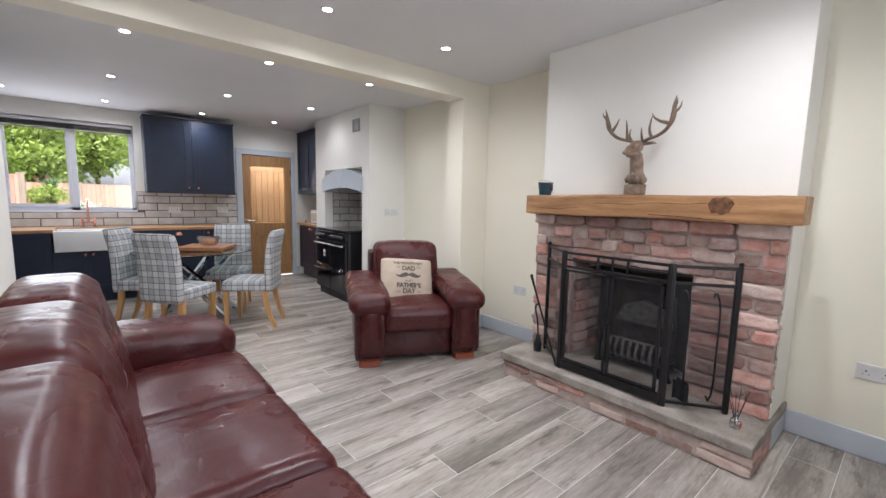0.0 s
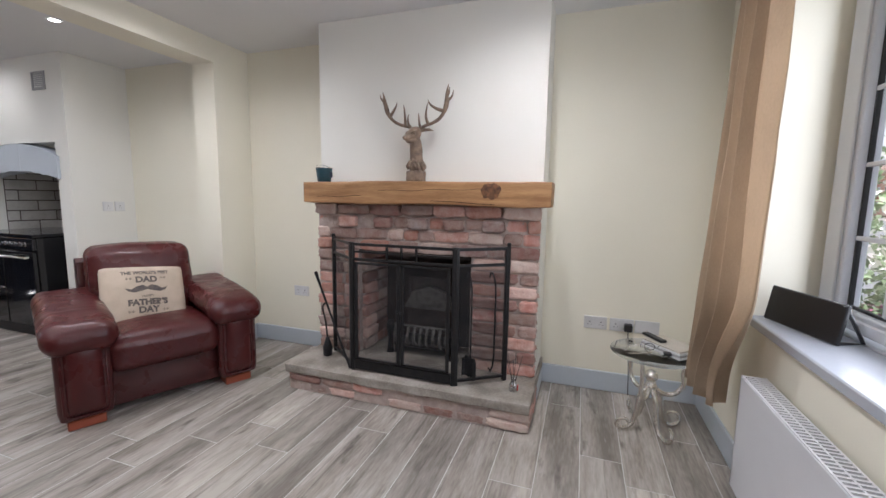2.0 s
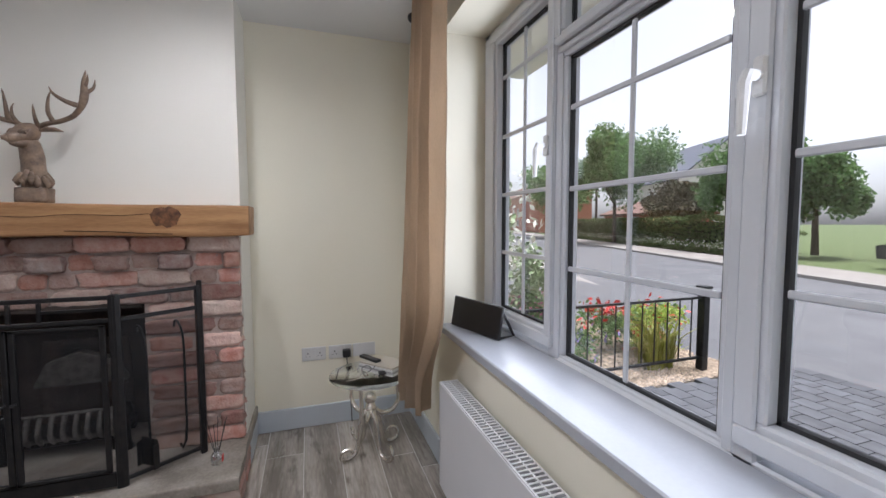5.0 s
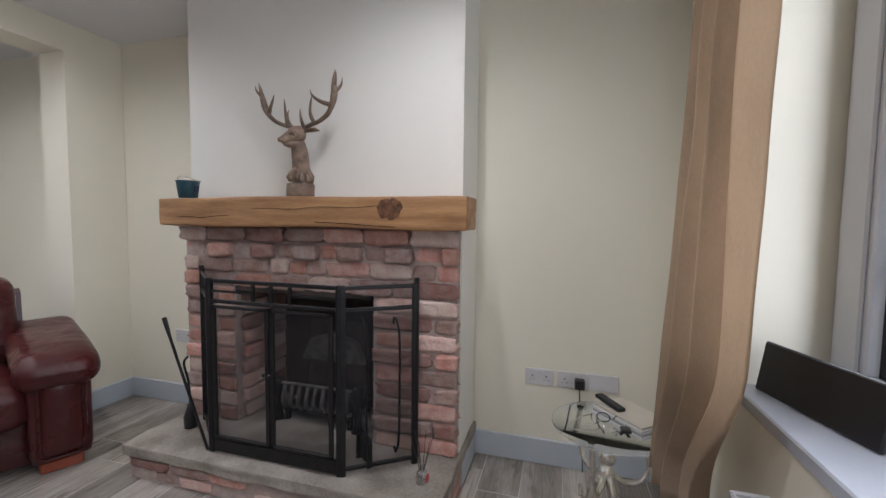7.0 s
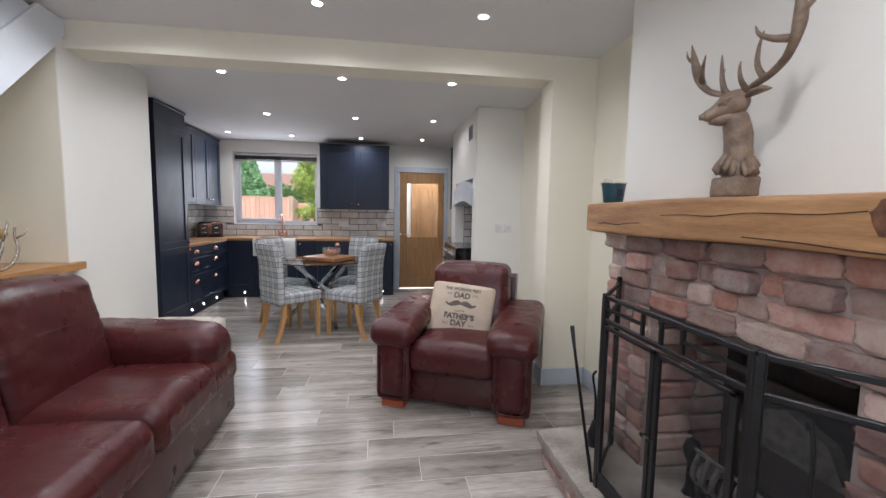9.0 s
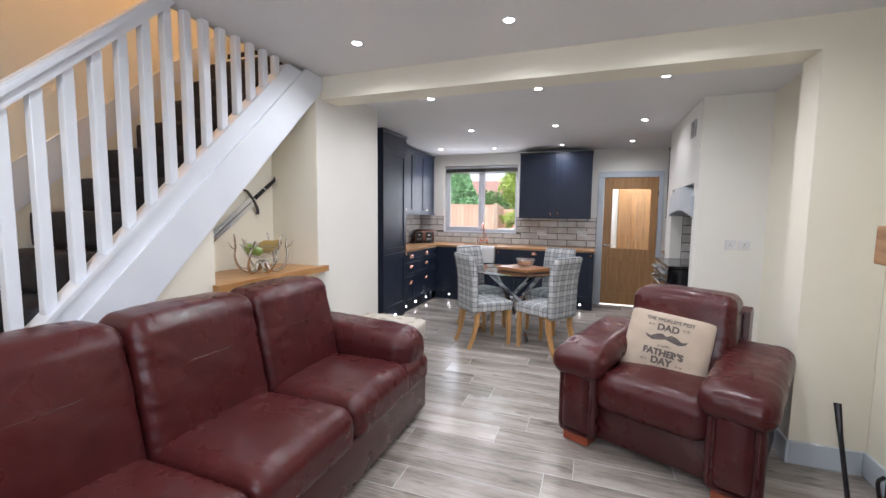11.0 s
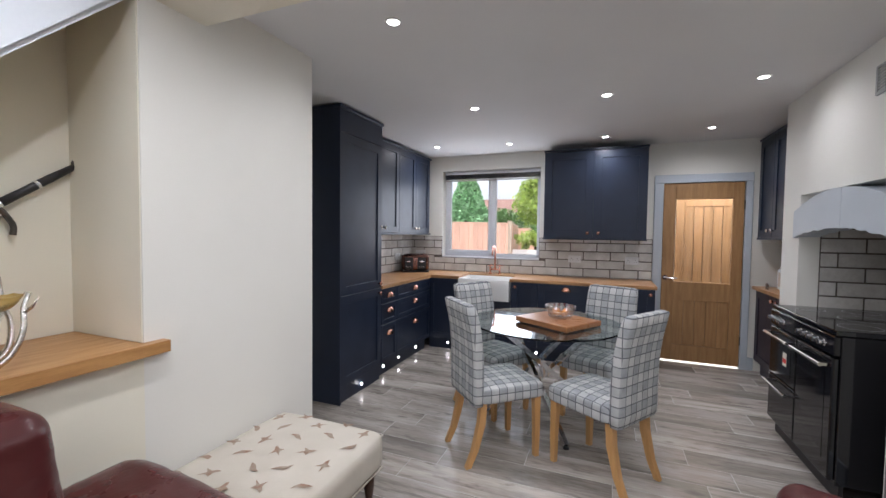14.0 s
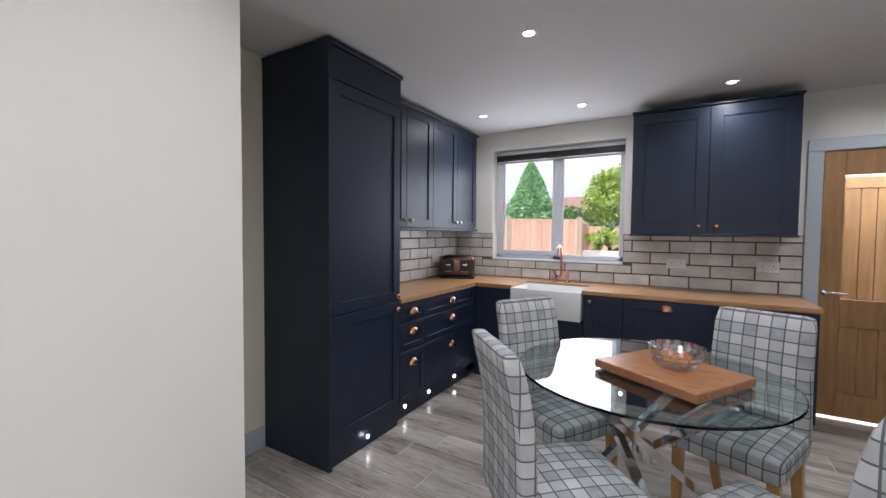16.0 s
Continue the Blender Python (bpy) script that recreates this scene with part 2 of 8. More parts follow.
BRONZE = mat("bronzed_resin", (0.25, 0.175, 0.12), (0.12, 0.083, 0.06), 0.5, scale=25, fine=120, bump=0.5, dist=0.004)
TEAL = mat("blue_enamel_bucket", (0.025, 0.075, 0.10), (0.018, 0.055, 0.075), 0.35, bump=0.05)
INKBLUE = mat("dark_blue_label", (0.012, 0.02, 0.06), None, 0.4, bump=0)
BEECH = mat("beech_leg", (0.55, 0.31, 0.12), (0.46, 0.25, 0.09), 0.35, scale=5, stretch=(8, 8, 1), bump=0.08)
LINEN = mat("jute_cushion_cloth", (0.52, 0.43, 0.34), (0.44, 0.36, 0.28), 0.9, scale=9, fine=300, bump=0.5)
INK = mat("printed_black_ink", (0.07, 0.06, 0.06), (0.14, 0.115, 0.10), 0.8, scale=40)
OTTO = mat("cream_upholstery", (0.55, 0.51, 0.44), (0.50, 0.46, 0.39), 0.9, scale=6, fine=300, bump=0.4)
FEATH = mat("printed_brown_bird", (0.28, 0.165, 0.11), (0.34, 0.29, 0.23), 0.9, scale=40)
WALNUT = mat("dark_turned_wood", (0.07, 0.03, 0.018), None, 0.3)
CARPET = mat("charcoal_stair_carpet", (0.035, 0.036, 0.045), (0.022, 0.023, 0.03), 0.95, scale=14, fine=400, bump=0.9, dist=0.006)
STEEL = mat("sword_steel", (0.90, 0.91, 0.93), (0.80, 0.82, 0.84), 0.24, metal=1.0, scale=8, bump=0.1)
DARKM = mat("dark_pewter", (0.16, 0.15, 0.14), (0.10, 0.095, 0.09), 0.35, metal=0.9, scale=20)
BOARDW = mat("cherry_board", (0.36, 0.165, 0.07), (0.28, 0.12, 0.045), 0.3, scale=5, stretch=(2, 8, 8), bump=0.08)
LAMPON = glow("lit_lamp", (1.0, 0.95, 0.88), 22)
LIGHTSLOT = glow("daylit_gap", (1.0, 0.98, 0.92), 0.8)
PANEG = glass("clear_pane")
SIDEG = glass("clear_table_glass", (0.94, 0.98, 0.97), 0.0, 1.45)
TABLEG = glass("green_tinted_glass", (0.80, 0.92, 0.90), 0.0, 1.75)


def clear_shell(name, tint, gloss):
    m = bpy.data.materials.new(name)
    m.use_nodes = True
    nt = m.node_tree
    tr, gl = nt.nodes.new("ShaderNodeBsdfTransparent"), nt.nodes.new("ShaderNodeBsdfGlossy")
    mx = nt.nodes.new("ShaderNodeMixShader")
    tr.inputs[0].default_value = (*tint, 1)
    gl.inputs["Roughness"].default_value = 0.08
    mx.inputs[0].default_value = gloss
    link(nt, tr.outputs[0], mx.inputs[1]); link(nt, gl.outputs[0], mx.inputs[2])
    link(nt, mx.outputs[0], nt.nodes["Material Output"].inputs[0])
    return m


CRYSTAL = clear_shell("cut_crystal", (0.86, 0.88, 0.89), 0.36)
BOWLG = clear_shell("clear_bowl_glass", (0.93, 0.94, 0.94), 0.12)
GRAVEL = mat("golden_gravel", (0.42, 0.34, 0.26), (0.22, 0.18, 0.14), 0.9, scale=50, fine=200, bump=1.0, dist=0.02)
ASPHALT = mat("asphalt", (0.125, 0.125, 0.132), (0.10, 0.10, 0.107), 0.9, scale=1.5, fine=80, bump=0.4)
PAVE = mat("pavement_concrete", (0.27, 0.245, 0.225), (0.21, 0.19, 0.175), 0.9, scale=2, fine=60, bump=0.3)
BLOCK = mat("charcoal_block_paving", (0.085, 0.088, 0.10), (0.06, 0.062, 0.07), 0.85, scale=8, fine=90, vary=0.2, bump=0.4)
KERB = mat("kerb_concrete", (0.30, 0.28, 0.26), None, 0.9)
GRASS = mat("rough_grass", (0.06, 0.10, 0.025), (0.10, 0.12, 0.04), 0.95, scale=3, fine=60, bump=0.8, dist=0.03)
LEAF = mat("tree_foliage", (0.16, 0.26, 0.09), (0.10, 0.18, 0.065), 0.6, scale=2, fine=20, vary=0.35, island=True, bump=0.1)
LEAFL = mat("lime_foliage", (0.42, 0.52, 0.12), (0.31, 0.41, 0.09), 0.6, scale=2, fine=20, vary=0.3, island=True, bump=0.1)
HEDGE = mat("hedge_foliage", (0.085, 0.13, 0.04), (0.13, 0.16, 0.065), 0.7, scale=2, fine=20, vary=0.35, island=True, bump=0.1)
CONIF = mat("conifer_foliage", (0.24, 0.42, 0.22), (0.30, 0.50, 0.26), 0.7, scale=2, fine=20, vary=0.3, island=True, bump=0.1)

for leaf in (LEAF, LEAFL, HEDGE, CONIF):
    nt = leaf.node_tree
    p, tl, mx = nt.nodes["Principled BSDF"], nt.nodes.new("ShaderNodeBsdfTranslucent"), nt.nodes.new("ShaderNodeMixShader")
    link(nt, p.inputs["Base Color"].links[0].from_socket, tl.inputs[0])
    mx.inputs[0].default_value = 0.42
    link(nt, p.outputs[0], mx.inputs[1]); link(nt, tl.outputs[0], mx.inputs[2]); link(nt, mx.outputs[0], nt.nodes["Material Output"].inputs[0])
BARK = mat("bark", (0.10, 0.075, 0.055), (0.06, 0.045, 0.035), 0.9, scale=15, bump=0.6)
PETALW = mat("white_petals", (0.75, 0.75, 0.66), None, 0.6, bump=0)
PETALR = mat("red_petals", (0.62, 0.03, 0.025), None, 0.6, bump=0)
PETALP = mat("pink_petals", (0.60, 0.16, 0.32), None, 0.6, bump=0)
PETALV = mat("lavender_petals", (0.17, 0.12, 0.33), None, 0.6, bump=0)
PETALY = mat("yellow_green_leaves", (0.30, 0.30, 0.06), None, 0.6, bump=0)
FENCE = mat("orange_fence_timber", (0.76, 0.47, 0.35), (0.66, 0.39, 0.28), 0.8, scale=5, fine=50, stretch=(6, 6, 1), vary=0.12, bump=0.3)
REDBRICK = mat("red_house_brick", (0.36, 0.14, 0.09), (0.28, 0.11, 0.075), 0.9, scale=3, fine=40, bump=0.3)
RENDERW = mat("white_house_render", (0.70, 0.69, 0.66), (0.62, 0.61, 0.58), 0.85, scale=1)
SLATE = mat("grey_roof_tiles", (0.13, 0.14, 0.18), (0.09, 0.10, 0.13), 0.7, scale=2, stretch=(1, 1, 6), bump=0.5)
REDROOF = mat("brown_roof_tiles", (0.20, 0.11, 0.085), (0.15, 0.085, 0.065), 0.8, scale=2, bump=0.5)
CARP = mat("dark_car_paint", (0.02, 0.02, 0.025), None, 0.2, coat=0.6, bump=0)
HIVIS = mat("orange_plastic", (0.85, 0.16, 0.02), None, 0.5, bump=0)
FRUITS = {n: mat(n, c, None, 0.4, bump=0.05) for n, c in dict(lime_peel=(0.22, 0.38, 0.04), brown_banana=(0.36, 0.24, 0.06),
          orange_peel=(0.80, 0.27, 0.03), red_apple=(0.50, 0.03, 0.03), pink_peach=(0.70, 0.25, 0.16)).items()}


def plaid():
    m = mat("grey_checked_wool", (0.36, 0.375, 0.385), (0.27, 0.285, 0.30), 0.95, scale=22, fine=330, bump=0.4)
    nt = m.node_tree
    b = nt.nodes["Principled BSDF"]
    base = b.inputs["Base Color"].links[0].from_socket
    tc = nt.nodes.new("ShaderNodeTexCoord")
    sp, sn = nt.nodes.new("ShaderNodeSeparateXYZ"), nt.nodes.new("ShaderNodeSeparateXYZ")
    link(nt, tc.outputs["Object"], sp.inputs[0]); link(nt, tc.outputs["Normal"], sn.inputs[0])

    def op(kind, a, c=None):
        n = nt.nodes.new("ShaderNodeMath")
        n.operation = kind
        for i, v in enumerate((a, c)):
            if v is None:
                continue
            if isinstance(v, (int, float)):
                n.inputs[i].default_value = v
            else:
                link(nt, v, n.inputs[i])
        return n.outputs[0]

    dark, pale = 0.0, 0.0
    for i in range(3):
        off = op("LESS_THAN", op("ABSOLUTE", sn.outputs[i]), 0.7)
        cyc = op("FRACT", op("DIVIDE", op("ADD", sp.outputs[i], 5.013), 0.054))
        line = op("MULTIPLY", op("LESS_THAN", cyc, 0.105), off)
        big = op("FRACT", op("DIVIDE", op("ADD", sp.outputs[i], 5.013), 0.108))
        dark = op("MAXIMUM", line, dark)
        pale = op("ADD", op("MULTIPLY", op("LESS_THAN", big, 0.5), off), pale)
    m1 = nt.nodes.new("ShaderNodeMix"); m1.data_type = "RGBA"
    link(nt, op("MULTIPLY", pale, 0.36), m1.inputs["Factor"])
    link(nt, base, m1.inputs["A"]); m1.inputs["B"].default_value = (0.60, 0.60, 0.585, 1)
    m2 = nt.nodes.new("ShaderNodeMix"); m2.data_type = "RGBA"
    link(nt, op("MULTIPLY", dark, 0.86), m2.inputs["Factor"])
    link(nt, m1.outputs["Result"], m2.inputs["A"]); m2.inputs["B"].default_value = (0.06, 0.065, 0.08, 1)
    link(nt, m2.outputs["Result"], b.inputs["Base Color"])
    return m


PLAID = plaid()


# ---- mesh tools ----
I4 = Matrix.Identity(4)


def box(bm, x0, x1, y0, y1, z0, z1, bev=0.0, seg=1, m=I4):
    vs = [bm.verts.new(m @ Vector((x, y, z))) for x in (x0, x1) for y in (y0, y1) for z in (z0, z1)]
    fs = [bm.faces.new([vs[i] for i in q]) for q in ((0, 1, 3, 2), (4, 6, 7, 5), (0, 4, 5, 1), (2, 3, 7, 6), (0, 2, 6, 4), (1, 5, 7, 3))]
    if bev:
        es = list({e for f in fs for e in f.edges})
        bmesh.ops.bevel(bm, geom=es, offset=bev, segments=seg, affect="EDGES", profile=0.5)
    return vs


def prism(bm, pts, a0, a1, axis="x", m=I4):
    """A polygon of pairs, swept along one axis from a0 to a1."""
    def p(a, u, v):
        return m @ Vector({"x": (a, u, v), "y": (u, a, v), "z": (u, v, a)}[axis])
    lo = [bm.verts.new(p(a0, u, v)) for u, v in pts]
    hi = [bm.verts.new(p(a1, u, v)) for u, v in pts]
    n = len(pts)
    bm.faces.new(lo[::-1]); bm.faces.new(hi)
    for i in range(n):
        bm.faces.new((lo[i], lo[(i + 1) % n], hi[(i + 1) % n], hi[i]))


def tube(bm, pts, r, n=8, m=I4, flat=1.0):
    pts = [Vector(p) for p in pts]
    rs = r if isinstance(r, (list, tuple)) else [r] * len(pts)
    rings, up = [], None
    for i, p in enumerate(pts):
        d = (pts[min(i + 1, len(pts) - 1)] - pts[max(i - 1, 0)]).normalized()
        if up is None:
            up = Vector((0, 0, 1)) if abs(d.z) < 0.9 else Vector((1, 0, 0))
        u = d.cross(up).normalized()
        v = u.cross(d).normalized()
        up = v
        rings.append([bm.verts.new(m @ (p + (u * math.cos(2 * math.pi * k / n) + v * flat * math.sin(2 * math.pi * k / n)) * rs[i])) for k in range(n)])
    for a, b in zip(rings, rings[1:]):
        for k in range(n):
            bm.faces.new((a[k], a[(k + 1) % n], b[(k + 1) % n], b[k]))
    bm.faces.new(rings[0][::-1]); bm.faces.new(rings[-1])


def smooth_path(pts, k=5):
    """Catmull-Rom through the points."""
    P = [Vector(p) for p in pts]
    P = [2 * P[0] - P[1]] + P + [2 * P[-1] - P[-2]]
    out = []
    for i in range(1, len(P) - 2):
        for j in range(k):
            t = j / k
            a, b, c, d = P[i - 1], P[i], P[i + 1], P[i + 2]
            out.append(0.5 * ((2 * b) + (c - a) * t + (2 * a - 5 * b + 4 * c - d) * t * t + (3 * b - a - 3 * c + d) * t ** 3))
    out.append(P[-2])
    return out


def lathe(bm, prof, n=20, m=I4):
    rings = []
    for r, z in prof:
        if r < 1e-6:
            rings.append([bm.verts.new(m @ Vector((0, 0, z)))])
        else:
            rings.append([bm.verts.new(m @ Vector((r * math.cos(2 * math.pi * k / n), r * math.sin(2 * math.pi * k / n), z))) for k in range(n)])
    for a, b in zip(rings, rings[1:]):
        if len(a) == 1 and len(b) == 1:
            continue
        for k in range(n):
            if len(a) == 1:
                bm.faces.new((a[0], b[(k + 1) % n], b[k]))
            elif len(b) == 1:
                bm.faces.new((a[k], a[(k + 1) % n], b[0]))
            else:
                bm.faces.new((a[k], a[(k + 1) % n], b[(k + 1) % n], b[k]))


def soft(bm, size, r, m=I4, seg=10, crown=(0, 0, 0), wr=0.0, freq=6.0, fn=None, seed=0.0):
    """A rounded, padded box about the origin, with creases."""
    hx, hy, hz = (s / 2 for s in size)
    grid = {}
    def vert(i, j, k):
        key = (i, j, k)
        if key not in grid:
            p = Vector([2 * c / seg - 1 for c in key])
            q = Vector((p.x * hx, p.y * hy, p.z * hz))
            inner = Vector([max(-(h - r), min(h - r, c)) for c, h in zip(q, (hx, hy, hz))])
            d = q - inner
            n = d.normalized() if d.length > 1e-6 else Vector((0, 0, 1))
            q = inner + n * r
            q.x += crown[0] * p.x * (1 - p.y ** 2) * (1 - p.z ** 2)
            q.y += crown[1] * p.y * (1 - p.x ** 2) * (1 - p.z ** 2)
            q.z += crown[2] * p.z * (1 - p.x ** 2) * (1 - p.y ** 2)
            if wr:
                q += n * wr * (noise.noise(Vector((q.x * freq * 0.7, q.y * freq * 0.7 + seed, q.z * freq * 0.7)))
                               + 0.5 * noise.noise(Vector((q.x * freq * 3 + seed, q.y * freq * 2, q.z * freq * 3))))
            if fn:
                q = fn(q)
            grid[key] = bm.verts.new(m @ q)
        return grid[key]
    s = seg
    for a in range(s):
        for b in range(s):
            for lo, flip in ((0, True), (s, False)):
                for q in ([(lo, a, b), (lo, a + 1, b), (lo, a + 1, b + 1), (lo, a, b + 1)],
                          [(a, lo, b), (a, lo, b + 1), (a + 1, lo, b + 1), (a + 1, lo, b)],
                          [(a, b, lo), (a + 1, b, lo), (a + 1, b + 1, lo), (a, b + 1, lo)]):
                    vs = [vert(*c) for c in q]
                    bm.faces.new(vs[::-1] if flip else vs)


def build(name, bm, material, smooth=False, kind="", label="", category="", group=""):
    me = bpy.data.meshes.new(name)
    bmesh.ops.recalc_face_normals(bm, faces=bm.faces)
    bm.to_mesh(me)
    bm.free()
    me.materials.append(material)
    if smooth:
        me.shade_smooth()
        if smooth == "edge":
            me.set_sharp_from_angle(angle=radians(35))
    return tagged(new(name, me), label, category, group, kind)


def part(name, bm, material, parent, label="", smooth=False):
    ob = build(name, bm, material, smooth, label=label)
    ob.parent = parent
    return ob


def thing(name, m, label, category, group="", kind=""):
    ob = new(name)
    ob.empty_display_size = 0.1
    ob.matrix_world = m
    return tagged(ob, label, category, group, kind)


def bmn():
    return bmesh.new()


def slab(name, b, material, bev=0.0, kind="structure", label="", category=""):
    bm = bmn()
    box(bm, *b, bev)
    return build(name, bm, material, kind=kind, label=label, category=category)


def wall(name, boxes, material):
    bm = bmn()
    for b in boxes:
        box(bm, *b)
    return build(name, bm, material, kind="structure")
# ---- the rooms ----
WY, EX, KX = -0.03, 3.54, 3.45      # front wall face, lounge east wall, kitchen east wall
NY, WX = 7.60, -0.90                # back wall face, west wall
LC, KC, BZ = 2.485, 2.445, 2.31     # lounge ceiling, kitchen ceiling, beam underside
XE, XW, ZS, ZH = 2.84, 0.80, 0.765, 2.26   # front window opening

wall("wall_front", [(-1.2, XW, -0.33, WY, -0.3, 5.0), (XE, 3.9, -0.33, WY, -0.3, 5.0), (XW, XE, -0.33, WY, -0.3, 0.748), (XW, XE, -0.33, WY, ZH, 5.0)], WALL)
wall("wall_east", [(EX, 3.9, WY, 3.72, -0.3, 2.7)], WALL)
wall("wall_kitchen_east", [(KX, 3.9, 3.72, 4.86, -0.3, 2.7), (3.62, 3.9, 4.86, NY, -0.3, 2.7)], WALL)
bm = bmn()
prism(bm, [(0.965, 0), (1.38, 0), (1.38, 0.96), (2.21, 0.96), (2.21, 0), (2.54, 0), (2.54, LC - 0.002), (0.965, LC - 0.002)], 3.2, EX - 0.002)
build("chimney_breast_lounge", bm, WHITE, kind="structure")
wall("nib", [(3.19, EX - 0.002, 3.50, 3.72, 0, BZ)], WALL)
wall("beam", [(0.0, EX - 0.002, 3.50, 3.72, BZ, 2.7)], WALL)
wall("pier", [(WX, 0.0, 3.44, 4.414, 0, 2.7)], WHITE)
wall("wall_back", [(-1.2, -0.435, NY, 7.9, -0.3, 2.7), (-0.435, 0.875, NY, 7.9, -0.3, 1.085), (-0.435, 0.875, NY, 7.9, 2.25, 2.7),
                   (0.875, 2.235, NY, 7.9, -0.3, 2.7), (2.235, 3.0, NY, 7.9, 2.01, 2.7), (3.0, 3.9, NY, 7.9, -0.3, 2.7)], WHITE)
wall("wall_west", [(-1.2, WX, WY, NY, -0.3, 5.0)], WALL)
# range breast with its arched recess
AY0, AY1 = 5.03, 6.10
bm = bmn()
prism(bm, [(4.86, 0), (AY0, 0), (AY0, 1.72), (AY1, 1.72), (AY1, 0), (6.40, 0), (6.40, KC - 0.002), (4.86, KC - 0.002)], 2.94, 3.496)
build("chimney_breast_kitchen", bm, WHITE, kind="structure")
wall("wall_recess", [(3.498, 3.618, 4.86, 6.40, 0, KC - 0.002)], WHITE)
# unseen slab added outside, keeps direct sun off the front window and sill
slab("eaves", (-1.5, 4.2, -1.25, -0.36, 2.60, 2.72), WHITE)
# ceilings
wall("ceiling", [(-0.08, EX, WY, 3.5, LC, 2.7)], CEIL)
wall("ceiling_kitchen", [(WX, 3.62, 3.72, NY, KC, 2.7)], CEIL)
wall("wall_upstairs", [(-0.08, 0.0, WY, 4.5, 2.7, 5.0), (WX, 0.0, 4.42, 4.55, 2.7, 5.0)], WALL)
wall("ceiling_upstairs", [(-1.2, 0.0, -0.3, 4.6, 4.8, 4.9)], CEIL)
wall("floor_upstairs", [(WX, 0.0, 3.44, 4.42, 2.70, 2.74)], CARPET)

# sub-floor with grout, under the planks
slab("floor", (-0.9, 3.62, -0.03, 7.9, -0.12, -0.0010), GROUT)

# lower front of the stairs, with the nook
wall("stair_spandrel", [(-0.06, 0.0, 0.75, 2.47, 0, 0.932), (-0.06, 0.0, 2.47, 3.44, 0, 0.932), (WX + 0.001, -0.45, 0.0, 3.44, 0, 0.9)], WALL)
bm = bmn()
prism(bm, [(1.99, 0.932), (2.47, 0.932), (2.47, 1.42)], -0.06, 0.0)
build("stair_spandrel_upper", bm, WALL, kind="structure")
bm = bmn()
prism(bm, [(2.15, 0.9), (3.44, 0.9), (3.44, 2.42), (2.15, 1.14)], -0.53, -0.45)
build("nook_back", bm, WALL, kind="structure")
bm = bmn()
prism(bm, [(1.98, 0.94), (3.44, 2.36), (3.44, 2.40), (1.98, 0.98)], -0.86, -0.061)
build("stair_soffit", bm, WALL, kind="structure")
slab("nook_side", (-0.45, -0.061, 2.15, 2.19, 0.9, 1.12), WALL)
slab("nook_return", (-0.449, -0.002, 3.434, 3.4385, 0.98, 2.34), WALL)

# oak ledge in the nook
ledge = thing("oak_ledge", pose(0, 0, 0), "thick honey oak ledge set into the nook under the stairs", "shelf")
bm = bmn()
prism(bm, [(-0.448, 2.20), (-0.448, 3.438), (0.0, 3.438), (0.0, 3.515), (0.045, 3.515), (0.045, 2.452), (0.001, 2.452), (0.001, 2.472), (-0.06, 2.472), (-0.06, 2.20)], 0.932, 0.978, "z")
part("shelf_board", bm, LEDGE, ledge)

# skirting
SK = 0.135
bm = bmn()
for b in [(EX - 0.016, EX, WY, 0.965, 0, SK), (EX - 0.016, EX, 2.54, 3.5, 0, SK), (2.55, EX - 0.018, WY, WY + 0.016, 0, SK), (0, 2.55, WY, WY + 0.016, 0, SK),
          (3.2, EX - 0.018, 0.949, 0.965, 0, SK), (3.2, EX - 0.018, 2.54, 2.556, 0, SK), (3.19, EX - 0.018, 3.484, 3.5, 0, SK), (3.174, 3.19, 3.484, 3.736, 0, SK),
          (3.19, KX - 0.018, 3.72, 3.736, 0, SK), (KX - 0.016, KX, 3.72, 4.86, 0, SK), (2.924, KX - 0.018, 4.844, 4.86, 0, SK), (2.924, 2.94, 4.844, 5.03, 0, SK),
          (WX, WX + 0.016, 4.414, 5.13, 0, SK), (0.0, 0.016, 3.53, 4.43, 0, 0.02), (3.04, 3.12, NY - 0.016, NY, 0, SK)]:
    box(bm, *b, 0.004)
build("baseboard", bm, SKIRT, kind="structure")

# ---- stairs ----
stairs = thing("staircase", pose(0, 0, 0), "pale blue painted closed-string staircase with charcoal carpet and square balusters", "stairs")
def ztop(y): return 1.56 + 1.03 * (y - 2.275)
def zbot(y): return 1.40 + 1.0 * (y - 2.49)
bm = bmn()
prism(bm, [(0.80, 0.0), (1.16, 0.0), (3.44, 2.30), (3.46, 2.41), (3.25, LC - 0.03), (3.14, LC - 0.02), (0.80, ztop(0.80))], -0.075, 0.002)
part("string_board", bm, STAIRP, stairs)
bm = bmn()
prism(bm, [(1.10, 0.0), (1.16, 0.0), (3.49, zbot(3.49) - 0.02), (3.49, 2.47), (3.30, LC - 0.005), (1.0, 0.05 + zbot(1.0) + 0.19), (0.84, 0.0)], 0.003, 0.022)
part("apron_board", bm, STAIRP, stairs)
bm = bmn()
prism(bm, [(0.80, ztop(0.80) - 0.004), (3.12, ztop(3.12) - 0.004), (3.12, ztop(3.12) + 0.024), (0.80, ztop(0.80) + 0.024)], -0.085, 0.012)
part("base_rail", bm, STAIRP, stairs)
bm = bmn()
zr = lambda y: 1.858 + (y - 1.67) * 1.0
prism(bm, [(0.80, zr(0.80)), (2.34, zr(2.34)), (2.28, zr(2.34) + 0.04), (2.24, zr(2.24) + 0.09), (0.80, zr(0.80) + 0.09)], -0.075, 0.0)
prism(bm, [(0.80, zr(0.80) + 0.05), (2.24, zr(2.24) + 0.05), (2.24, zr(2.24) + 0.085), (0.80, zr(0.80) + 0.085)], -0.09, 0.015)
